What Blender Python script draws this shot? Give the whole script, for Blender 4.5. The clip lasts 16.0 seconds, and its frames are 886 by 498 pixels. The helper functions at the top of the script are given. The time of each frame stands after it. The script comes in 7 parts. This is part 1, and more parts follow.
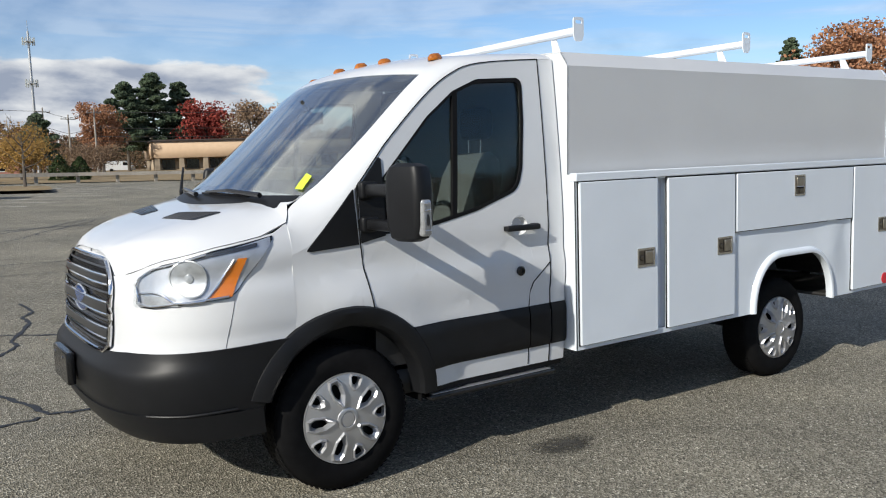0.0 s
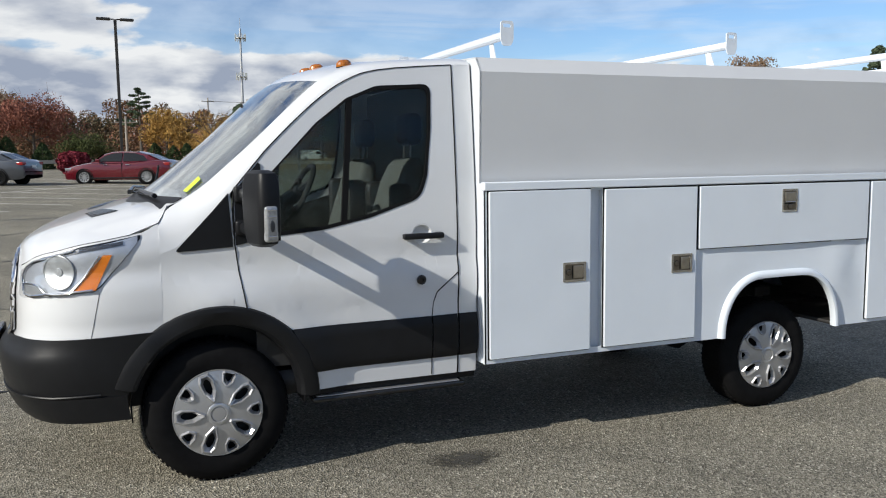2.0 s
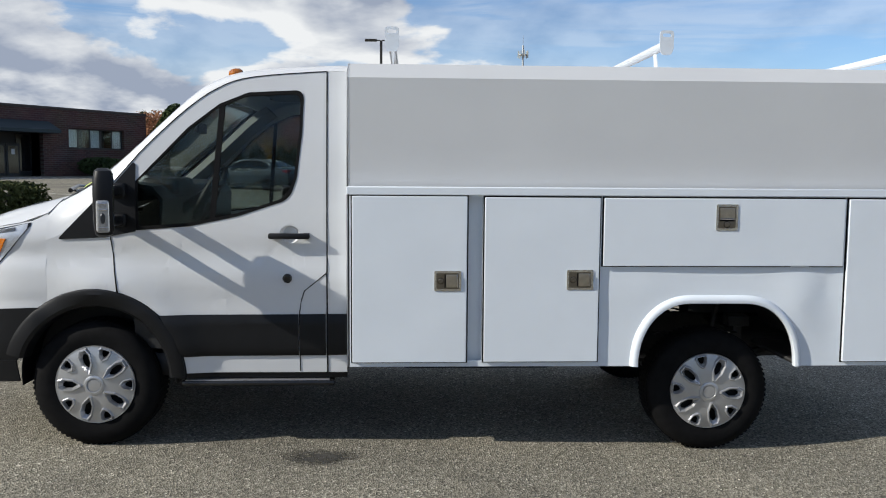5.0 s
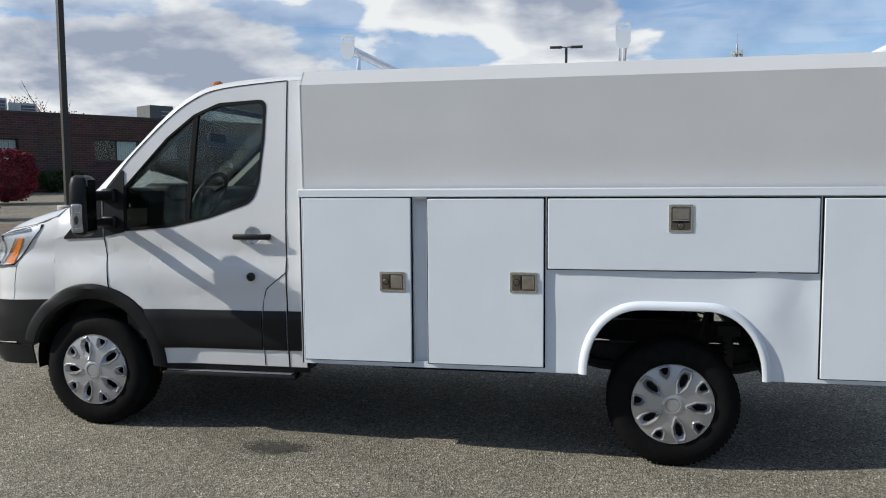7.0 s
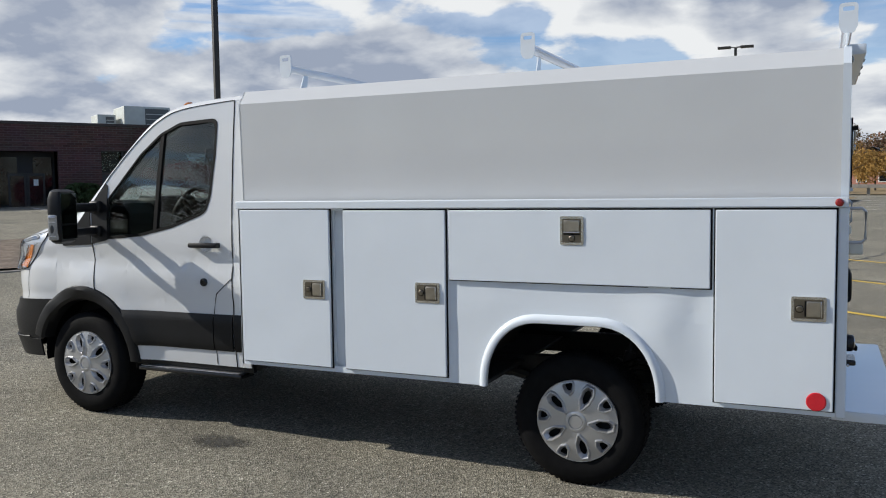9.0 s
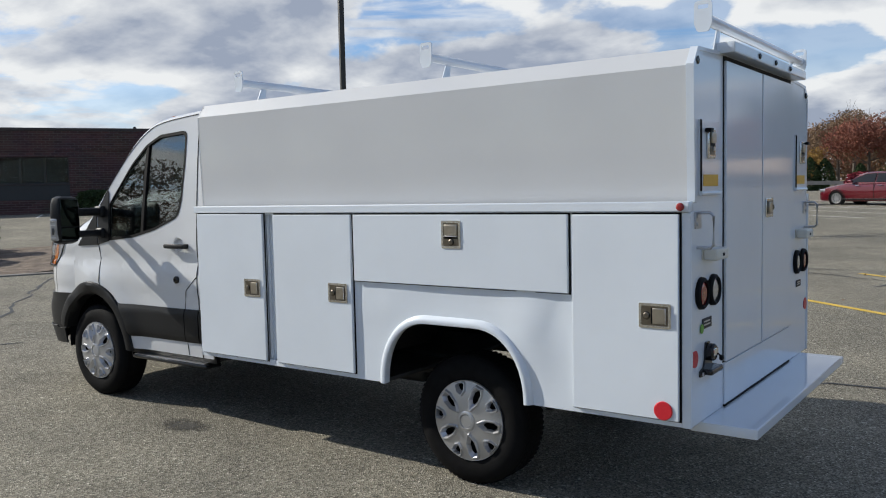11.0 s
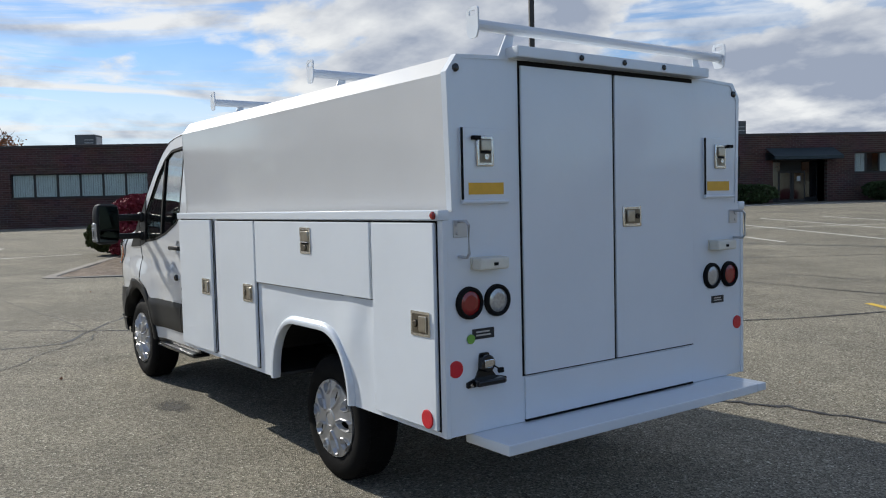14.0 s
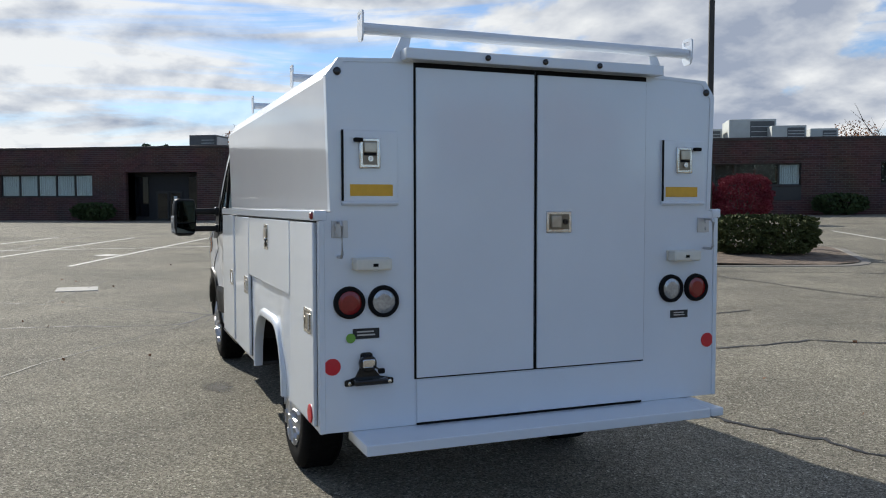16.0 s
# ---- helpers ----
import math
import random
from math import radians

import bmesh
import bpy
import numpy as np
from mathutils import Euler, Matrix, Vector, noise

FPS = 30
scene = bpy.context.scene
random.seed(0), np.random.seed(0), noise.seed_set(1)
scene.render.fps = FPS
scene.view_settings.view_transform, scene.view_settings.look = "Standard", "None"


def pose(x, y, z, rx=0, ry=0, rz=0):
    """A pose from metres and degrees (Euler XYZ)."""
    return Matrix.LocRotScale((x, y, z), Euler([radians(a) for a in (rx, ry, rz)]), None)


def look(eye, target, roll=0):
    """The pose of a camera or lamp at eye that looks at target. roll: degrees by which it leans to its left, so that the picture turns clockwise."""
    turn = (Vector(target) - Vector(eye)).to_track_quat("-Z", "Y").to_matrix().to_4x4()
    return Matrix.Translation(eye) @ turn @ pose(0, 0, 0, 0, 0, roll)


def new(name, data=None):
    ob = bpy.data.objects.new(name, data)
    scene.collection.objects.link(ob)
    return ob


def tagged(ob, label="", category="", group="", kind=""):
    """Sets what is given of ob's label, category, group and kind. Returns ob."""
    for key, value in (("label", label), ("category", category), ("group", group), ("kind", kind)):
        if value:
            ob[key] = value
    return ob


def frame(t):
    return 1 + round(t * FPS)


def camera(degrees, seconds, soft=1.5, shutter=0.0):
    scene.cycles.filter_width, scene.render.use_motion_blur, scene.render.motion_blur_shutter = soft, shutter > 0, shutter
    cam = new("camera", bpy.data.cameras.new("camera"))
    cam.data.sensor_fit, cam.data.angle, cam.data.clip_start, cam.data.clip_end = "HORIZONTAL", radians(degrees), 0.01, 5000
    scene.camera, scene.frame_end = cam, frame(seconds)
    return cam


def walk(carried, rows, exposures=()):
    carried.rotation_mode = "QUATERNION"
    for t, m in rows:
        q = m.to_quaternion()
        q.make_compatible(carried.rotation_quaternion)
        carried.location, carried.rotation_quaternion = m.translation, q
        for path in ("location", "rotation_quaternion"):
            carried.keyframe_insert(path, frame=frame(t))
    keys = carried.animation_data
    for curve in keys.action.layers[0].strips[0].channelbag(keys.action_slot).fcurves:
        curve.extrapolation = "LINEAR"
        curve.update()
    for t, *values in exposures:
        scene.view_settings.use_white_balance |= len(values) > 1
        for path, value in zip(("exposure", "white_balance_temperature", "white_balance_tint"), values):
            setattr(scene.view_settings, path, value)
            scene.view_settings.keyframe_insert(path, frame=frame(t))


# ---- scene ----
cam = camera(55.9, 16.0, soft=1.1)
METRES, EYE, TILT, LEAN, TURN = 11.964, 1.615, 0.0, 0.0, -34.2
ROWS = [
    (0.0, 0.0, 0.0, 0.0, -0.2, -6.22, 1.87),
    (0.5, 0.0314, 0.0018, 0.002, 3.23, -6.01, 2.1),
    (1.0, 0.0664, 0.0011, 0.0024, 6.1, -6.1, 1.94),
    (1.5, 0.095, 0.0061, 0.0014, 9.45, -6.37, 1.01),
    (2.0, 0.1261, 0.0159, 0.0032, 12.62, -6.39, 0.68),
    (2.5, 0.1572, 0.0219, 0.0015, 15.93, -6.59, 0.25),
    (3.0, 0.1869, 0.0309, 0.0018, 18.88, -6.34, 0.19),
    (3.5, 0.214, 0.0465, 0.0006, 21.84, -6.15, 0.28),
    (4.0, 0.2428, 0.0588, -0.0, 25.66, -5.85, 0.11),
    (4.5, 0.2747, 0.0694, 0.0005, 28.81, -5.59, -0.12),
    (5.0, 0.2996, 0.0857, -0.0017, 31.8, -5.35, -0.4),
    (7.5, 0.4213, 0.1795, -0.0047, 49.79, -4.55, 0.48),
    (8.0, 0.4456, 0.2019, -0.0041, 53.24, -4.51, 0.33),
    (8.5, 0.4637, 0.23, -0.0049, 55.62, -4.41, 0.26),
    (9.0, 0.4807, 0.2537, -0.0039, 58.56, -4.13, 0.76),
    (9.5, 0.5029, 0.2788, -0.003, 61.57, -3.79, 0.95),
    (12.0, 0.5674, 0.4124, -0.0043, 75.86, -3.99, 1.62),
    (12.5, 0.5787, 0.4408, -0.005, 78.78, -3.64, 1.8),
    (13.0, 0.5903, 0.4722, -0.005, 81.56, -3.35, 1.7),
    (13.5, 0.5919, 0.5036, -0.0074, 84.42, -3.26, 1.33),
    (14.0, 0.5948, 0.5346, -0.0065, 87.99, -3.15, 1.32),
    (14.5, 0.5988, 0.5669, -0.0067, 91.49, -3.32, 1.41),
    (15.0, 0.5949, 0.5958, -0.0082, 94.82, -3.59, 0.61),
    (15.5, 0.5892, 0.6248, -0.006, 98.63, -3.36, 0.15),
    (16.0, 0.5847, 0.6573, -0.0073, 102.7, -2.97, 0.07),
]
walk(cam, [(t, pose(0, 0, EYE, TILT, LEAN, TURN) @ pose(METRES * x, METRES * y, METRES * z, 90 + pitch, roll, yaw)) for t, x, y, z, yaw, pitch, roll in ROWS],
     exposures=[(0.0, 0.02, 6480, 8.0), (5.0, 0.06, 6480, 8.0), (8.5, 0.02, 6480, 8.0), (12.5, 0.02, 6480, 8.0), (16.0, 0.07, 6480, 8.0)])

YC = 4.5          # the truck's centre line
random.seed(7)


def rise(x, y):
    """Height of the lot: it falls gently along the truck and climbs towards the far side."""
    z = 0.55 * math.tanh(0.0165 * (3.5 - x) / 0.55)
    return z + (1.6 * math.tanh(0.0165 * (y - 6) / 1.6) if y > 6 else 0.0)


# ---- light ----
SUN = Vector((-1.65, -0.49, 1.0)).normalized()
world = bpy.data.worlds.new("world")
scene.world = world
world.use_nodes = True
wn, wl = world.node_tree.nodes, world.node_tree.links
wn.clear()


def wnode(kind, **kw):
    n = wn.new(kind)
    for k, v in kw.items():
        n.inputs[k].default_value = v
    return n


sky = wn.new("ShaderNodeTexSky")
sky.sky_type = "NISHITA"
sky.sun_disc = False
sky.sun_elevation = math.asin(SUN.z)
sky.sun_rotation = math.atan2(SUN.x, SUN.y)
sky.air_density, sky.dust_density, sky.ozone_density = 1.0, 0.05, 2.5
coord = wn.new("ShaderNodeTexCoord")
sep = wn.new("ShaderNodeSeparateXYZ")
wl.new(coord.outputs["Generated"], sep.inputs[0])


def wmath(op, a, b=None, clamp=False):
    n = wn.new("ShaderNodeMath")
    n.operation, n.use_clamp = op, clamp
    for s, v in zip(n.inputs, (a, b)):
        if v is None:
            continue
        if isinstance(v, (int, float)):
            s.default_value = v
        else:
            wl.new(v, s)
    return n.outputs[0]


lift = wmath("ADD", wmath("MAXIMUM", sep.outputs[2], 0.0), 0.30)
flat = wn.new("ShaderNodeCombineXYZ")
wl.new(wmath("DIVIDE", sep.outputs[0], lift), flat.inputs[0])
wl.new(wmath("DIVIDE", sep.outputs[1], lift), flat.inputs[1])
# heaped clouds, drawn twice a little apart, so that the edges towards the sun catch its light; and streaks along one direction
def heaped(shift):
    mp = wn.new("ShaderNodeMapping")
    mp.inputs["Location"].default_value = (0.4 + shift[0], 2.3 + shift[1], 0)
    wl.new(flat.outputs[0], mp.inputs[0])
    t = wnode("ShaderNodeTexNoise", Scale=1.85, Detail=11.0, Roughness=0.525, Distortion=0.1)
    wl.new(mp.outputs[0], t.inputs["Vector"])
    return t.outputs["Fac"]


heap, heap_sunward = heaped((0, 0)), heaped((-0.07, 0.028))
streak_map = wn.new("ShaderNodeMapping")
streak_map.inputs["Scale"].default_value = (1.7, 1.7, 17.0)
streak_map.inputs["Rotation"].default_value = (radians(4), radians(-5), 0)
wl.new(coord.outputs["Generated"], streak_map.inputs[0])
streak = wnode("ShaderNodeTexNoise", Scale=1.05, Detail=9.0, Roughness=0.58, Distortion=0.6)
wl.new(streak_map.outputs[0], streak.inputs["Vector"])


def wramp(value, lo, hi):
    n = wn.new("ShaderNodeMapRange")
    n.interpolation_type = "SMOOTHSTEP"
    wl.new(value, n.inputs["Value"])
    n.inputs["From Min"].default_value, n.inputs["From Max"].default_value = lo, hi
    return n.outputs["Result"]


# more cloud over the brick building and low down, clearer sky elsewhere
toward = wmath("ADD", wmath("MULTIPLY", sep.outputs[0], -0.60), wmath("MULTIPLY", sep.outputs[1], 0.80))
low_bank = wmath("MULTIPLY", wmath("MULTIPLY", wramp(wmath("SUBTRACT", 0.130, sep.outputs[2]), 0.0, 0.035), 0.15), wramp(sep.outputs[1], 0.72, 0.92))
clearing = wmath("MULTIPLY", wmath("MULTIPLY", wramp(sep.outputs[0], -0.10, 0.12), wramp(sep.outputs[2], 0.09, 0.14)), -0.10)
thinning = wmath("MULTIPLY", wramp(wmath("MULTIPLY", sep.outputs[0], -1.0), 0.72, 0.90), -0.085)
sunward = wmath("ADD", wmath("ADD", wmath("MAXIMUM", wmath("MULTIPLY", wmath("ADD", toward, -0.78), 0.42), -0.13), low_bank), wmath("ADD", clearing, thinning))
dense = wmath("ADD", heap, sunward)
cover = wramp(dense, 0.452, 0.525)
veil = wmath("MULTIPLY", wramp(streak.outputs["Fac"], 0.39, 0.55), wmath("ADD", wmath("MULTIPLY", wramp(wmath("MULTIPLY", sep.outputs[0], -1.0), 0.2, 0.8), 0.68), 0.30))
low_haze = wmath("MULTIPLY", wmath("MULTIPLY", wramp(wmath("SUBTRACT", 0.20, sep.outputs[2]), 0.0, 0.18), 0.85), wramp(toward, 0.35, 0.8))
cloud = wmath("MAXIMUM", wmath("MAXIMUM", cover, veil), low_haze)
# thick middles are grey, edges towards the sun white
lit = wmath("MULTIPLY", wmath("SUBTRACT", heap, heap_sunward), 6.5)
grey = wmath("MULTIPLY", wmath("MULTIPLY", wramp(dense, 0.49, 0.68), 0.80), wmath("ADD", wmath("MULTIPLY", wramp(sep.outputs[2], 0.03, 0.13), 0.65), 0.35))
body_of_cloud = wn.new("ShaderNodeMix")
body_of_cloud.data_type = "RGBA"
wl.new(wmath("SUBTRACT", wmath("ADD", lit, 0.80), grey, clamp=True), body_of_cloud.inputs[0])
body_of_cloud.inputs[6].default_value = (3.8, 4.35, 5.6, 1)
body_of_cloud.inputs[7].default_value = (9.9, 10.0, 10.2, 1)
whole = wn.new("ShaderNodeMix")
whole.data_type = "RGBA"
wl.new(cloud, whole.inputs[0])
clear = wn.new("ShaderNodeMix")
clear.data_type, clear.blend_type = "RGBA", "MULTIPLY"
clear.inputs[0].default_value = 1.0
clear.inputs[7].default_value = (1.05, 1.20, 1.45, 1)
wl.new(sky.outputs[0], clear.inputs[6])
wl.new(clear.outputs[2], whole.inputs[6])
wl.new(body_of_cloud.outputs[2], whole.inputs[7])
back = wnode("ShaderNodeBackground", Strength=0.085)
wl.new(whole.outputs[2], back.inputs[0])
out = wn.new("ShaderNodeOutputWorld")
wl.new(back.outputs[0], out.inputs[0])

sun = new("sun", bpy.data.lights.new("sun", "SUN"))
sun.data.energy, sun.data.angle, sun.data.color = 5.0, radians(0.6), (1.0, 0.95, 0.87)
sun.matrix_world = look(SUN * 50, (0, 0, 0))


# ---- materials ----
def mat(name, col, rough=0.5, metal=0.0, var=0.1, scale=6.0, bump=0.0, bscale=150.0, coat=0.0, col2=None, spec=0.5, glow=0.0, coat_rough=0.025):
    """A principled surface with broad and fine variation of colour, and a fine relief."""
    m = bpy.data.materials.new(name)
    m.use_nodes = True
    n, l = m.node_tree.nodes, m.node_tree.links
    p = n["Principled BSDF"]
    p.inputs["Roughness"].default_value, p.inputs["Metallic"].default_value = rough, metal
    p.inputs["Coat Weight"].default_value, p.inputs["Coat Roughness"].default_value = coat, coat_rough
    p.inputs["Specular IOR Level"].default_value = spec
    tc = n.new("ShaderNodeTexCoord")
    wide, fine = n.new("ShaderNodeTexNoise"), n.new("ShaderNodeTexNoise")
    wide.inputs["Scale"].default_value, wide.inputs["Detail"].default_value = scale * 0.13, 5
    fine.inputs["Scale"].default_value, fine.inputs["Detail"].default_value = scale, 6
    l.new(tc.outputs["Object"], wide.inputs["Vector"]), l.new(tc.outputs["Object"], fine.inputs["Vector"])
    add = n.new("ShaderNodeMath")
    add.operation = "ADD"
    l.new(wide.outputs["Fac"], add.inputs[0]), l.new(fine.outputs["Fac"], add.inputs[1])
    r = n.new("ShaderNodeMapRange")
    r.inputs["From Min"].default_value, r.inputs["From Max"].default_value = 0.7, 1.3
    l.new(add.outputs[0], r.inputs["Value"])
    mix = n.new("ShaderNodeMix")
    mix.data_type = "RGBA"
    c2 = col2 or tuple(min(1, c * (1 + var)) for c in col)
    c1 = tuple(c * (1 - var) for c in col) if col2 is None else col
    mix.inputs[6].default_value, mix.inputs[7].default_value = (*c1, 1), (*c2, 1)
    l.new(r.outputs[0], mix.inputs[0]), l.new(mix.outputs[2], p.inputs["Base Color"])
    if bump:
        tex, b = n.new("ShaderNodeTexNoise"), n.new("ShaderNodeBump")
        tex.inputs["Scale"].default_value, tex.inputs["Detail"].default_value = bscale, 4
        b.inputs["Strength"].default_value, b.inputs["Distance"].default_value = bump, 1.0 / bscale
        l.new(tc.outputs["Object"], tex.inputs["Vector"])
        l.new(tex.outputs["Fac"], b.inputs["Height"]), l.new(b.outputs[0], p.inputs["Normal"])
    if glow:
        p.inputs["Emission Color"].default_value, p.inputs["Emission Strength"].default_value = (*col, 1), glow
    return m


def glass(name, tint, rough=0.0, face=0.02, edge=0.6, haze=0.0, base=(1, 1, 1)):
    """Thin tinted glazing: a gloss over a clear tinted pane."""
    m = bpy.data.materials.new(name)
    m.use_nodes = True
    n, l = m.node_tree.nodes, m.node_tree.links
    n.remove(n["Principled BSDF"])
    t, g, f, mix = n.new("ShaderNodeBsdfTransparent"), n.new("ShaderNodeBsdfGlossy"), n.new("ShaderNodeLayerWeight"), n.new("ShaderNodeMixShader")
    t.inputs[0].default_value = (*tint, 1)
    g.inputs["Roughness"].default_value = rough
    g.inputs["Color"].default_value = (*base, 1)
    f.inputs["Blend"].default_value = 0.5
    steep, gain = n.new("ShaderNodeMath"), n.new("ShaderNodeMath")
    steep.operation, gain.operation, gain.use_clamp = "POWER", "MULTIPLY_ADD", True
    steep.inputs[1].default_value = 2.4
    gain.inputs[1].default_value, gain.inputs[2].default_value = edge, face
    l.new(f.outputs["Facing"], steep.inputs[0]), l.new(steep.outputs[0], gain.inputs[0]), l.new(gain.outputs[0], mix.inputs[0])
    l.new(t.outputs[0], mix.inputs[1]), l.new(g.outputs[0], mix.inputs[2])
    last = mix.outputs[0]
    # haze mixes a pale, uneven diffuse share over the whole pane
    if haze:
        pale_diffuse, over, tc, nz = n.new("ShaderNodeBsdfDiffuse"), n.new("ShaderNodeMixShader"), n.new("ShaderNodeTexCoord"), n.new("ShaderNodeTexNoise")
        pale_diffuse.inputs[0].default_value = (0.75, 0.76, 0.76, 1)
        nz.inputs["Scale"].default_value, nz.inputs["Detail"].default_value = 2.0, 5
        r = n.new("ShaderNodeMapRange")
        r.inputs["From Min"].default_value, r.inputs["From Max"].default_value = 0.3, 0.7
        r.inputs["To Min"].default_value, r.inputs["To Max"].default_value = haze * 0.6, haze * 1.4
        l.new(tc.outputs["Object"], nz.inputs["Vector"]), l.new(nz.outputs["Fac"], r.inputs["Value"]), l.new(r.outputs[0], over.inputs[0])
        l.new(last, over.inputs[1]), l.new(pale_diffuse.outputs[0], over.inputs[2])
        last = over.outputs[0]
    l.new(last, n["Material Output"].inputs[0])
    return m


WHITE = mat("white_paint", (0.645, 0.656, 0.668), 0.32, var=0.02, scale=5, coat=0.8, spec=0.25)
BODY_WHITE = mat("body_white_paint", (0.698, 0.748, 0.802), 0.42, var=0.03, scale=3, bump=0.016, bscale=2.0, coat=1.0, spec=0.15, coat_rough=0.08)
# the shell's white is set darker and less blue than the body's
SHELL_WHITE = mat("shell_grey_white", (0.57, 0.58, 0.59), 0.42, var=0.03, scale=2, bump=0.010, bscale=1.8, coat=1.0, spec=0.12, coat_rough=0.075)
BLACK_PLASTIC = mat("black_plastic", (0.0092, 0.0096, 0.0108), 0.42, var=0.15, scale=12, bump=0.15, bscale=900, spec=0.24)
GLOSS_BLACK = mat("gloss_black", (0.012, 0.012, 0.013), 0.18, var=0.1)
RUBBER = mat("rubber", (0.0072, 0.0072, 0.0076), 0.75, var=0.3, scale=20, bump=0.2, bscale=300, spec=0.08)
SEAL = mat("seal_rubber", (0.007, 0.007, 0.0075), 0.6, spec=0.12)
SILVER = mat("silver_plastic", (0.50, 0.505, 0.52), 0.32, 0.70, var=0.06, scale=15)
CHROME = mat("chrome", (0.75, 0.75, 0.76), 0.12, 1.0, var=0.03)
DISH = mat("latch_dish", (0.20, 0.175, 0.14), 0.3, 0.9, var=0.2, scale=40)
PADDLE = mat("latch_paddle", (0.42, 0.38, 0.32), 0.28, 0.9, var=0.15, scale=40)
STEEL = mat("stainless", (0.68, 0.66, 0.62), 0.25, 1.0, var=0.1, scale=30)
DARK_STEEL = mat("chassis_black", (0.012, 0.012, 0.0125), 0.6, var=0.3, scale=15, bump=0.2, bscale=80)
RUSTY = mat("chassis_grey", (0.022, 0.021, 0.020), 0.7, 0.2, var=0.4, scale=12, bump=0.2, bscale=60)
GREY_CLOTH = mat("grey_cloth", (0.10, 0.104, 0.10), 0.9, var=0.1, scale=40, bump=0.3, bscale=700)
DARK_TRIM = mat("dark_trim", (0.016, 0.0165, 0.018), 0.6, var=0.12, scale=20, bump=0.2, bscale=500)
LIGHT_TRIM = mat("light_trim", (0.17, 0.175, 0.165), 0.75, var=0.06, scale=20)
MARKER_AMBER = mat("marker_amber", (0.36, 0.11, 0.010), 0.12, var=0.4, scale=60, coat=0.6)
AMBER = mat("amber_lens", (0.72, 0.20, 0.012), 0.15, var=0.1, scale=60, coat=0.5)
RED_LENS = mat("red_lens", (0.24, 0.014, 0.014), 0.2, var=0.1, scale=60, coat=0.4)
RED_REFLECTOR = mat("red_reflector", (0.58, 0.018, 0.03), 0.3, var=0.08, scale=200, bump=0.3, bscale=600)
CLEAR_LENS = mat("clear_lens", (0.42, 0.43, 0.44), 0.12, 0.45, var=0.25, scale=80, coat=0.5)
BAR_GREY = mat("grille_grey", (0.07, 0.072, 0.078), 0.3, 0.6, var=0.08)
YELLOW_TAPE = mat("yellow_label", (0.72, 0.40, 0.03), 0.5, var=0.08, scale=30)
BADGE_GREEN = mat("badge_green", (0.16, 0.36, 0.05), 0.5, var=0.1, scale=60)
LIME = mat("lime_sticker", (0.62, 0.80, 0.06), 0.5, var=0.05)
GALVANISED = mat("galvanised", (0.42, 0.43, 0.44), 0.5, 0.7, var=0.12, scale=3)
CREAM = mat("cream_plastic", (0.68, 0.66, 0.58), 0.45, var=0.06, scale=30)
CAB_GLASS = glass("side_glass", (0.66, 0.71, 0.695), face=0.020, edge=0.85)
SCREEN_GLASS = glass("screen_glass", (0.86, 0.90, 0.90), face=0.035, edge=0.85, haze=0.015)
LAMP_GLASS = glass("lamp_glass", (0.96, 0.97, 0.98), face=0.02, edge=0.5)
OFFICE_GLASS = glass("office_glass", (0.86, 0.9, 0.89), face=0.02, edge=0.4)
MIRROR = mat("mirror_glass", (0.07, 0.085, 0.085), 0.02, 1.0, var=0.0)


PANES = (CAB_GLASS, SCREEN_GLASS, LAMP_GLASS, OFFICE_GLASS)


# ---- building blocks ----
def part(name, bm, material, parent=None, label="", sharp=32):
    """Links a bmesh, in world coordinates, as one mesh object, under a thing or a part."""
    bmesh.ops.recalc_face_normals(bm, faces=bm.faces[:])
    for f in bm.faces:
        f.smooth = True
    if len(bm.faces) < 120:
        big = max((f.calc_area() for f in bm.faces), default=0)
        for f in bm.faces:
            f.smooth = f.calc_area() < 0.12 * big or len(f.verts) == 3
    lim = radians(sharp)
    for e in bm.edges:
        e.smooth = len(e.link_faces) == 2 and e.calc_face_angle(0.0) < lim
    me = bpy.data.meshes.new(name)
    bm.to_mesh(me)
    bm.free()
    me.materials.append(material)
    ob = new(name, me)
    if parent is not None:
        ob.parent = parent
        chain = Matrix()
        up = parent
        while up is not None:
            chain = up.matrix_basis @ chain if up.parent is None else up.matrix_parent_inverse @ up.matrix_basis @ chain
            up = up.parent
        ob.matrix_parent_inverse = chain.inverted()
    if label:
        tagged(ob, label)
    if material in PANES:
        ob.visible_shadow = False
    return ob


def thing(name, x, y, z, label, category, group=""):
    e = new(name)
    e.empty_display_size = 0.2
    e.matrix_basis = pose(x, y, z)
    return tagged(e, label, category, group)


def block(bm, x0, x1, y0, y1, z0, z1, bevel=0.0, seg=2):
    r = bmesh.ops.create_cube(bm, size=1.0, matrix=Matrix.Translation(((x0 + x1) / 2, (y0 + y1) / 2, (z0 + z1) / 2))
                              @ Matrix.Diagonal((abs(x1 - x0), abs(y1 - y0), abs(z1 - z0), 1)))
    if bevel:
        es = list({e for v in r["verts"] for e in v.link_edges})
        bmesh.ops.bevel(bm, geom=es, offset=bevel, segments=seg, profile=0.5, affect="EDGES")
    return bm


def cube(x0, x1, y0, y1, z0, z1, bevel=0.0, seg=2):
    return block(bmesh.new(), x0, x1, y0, y1, z0, z1, bevel, seg)


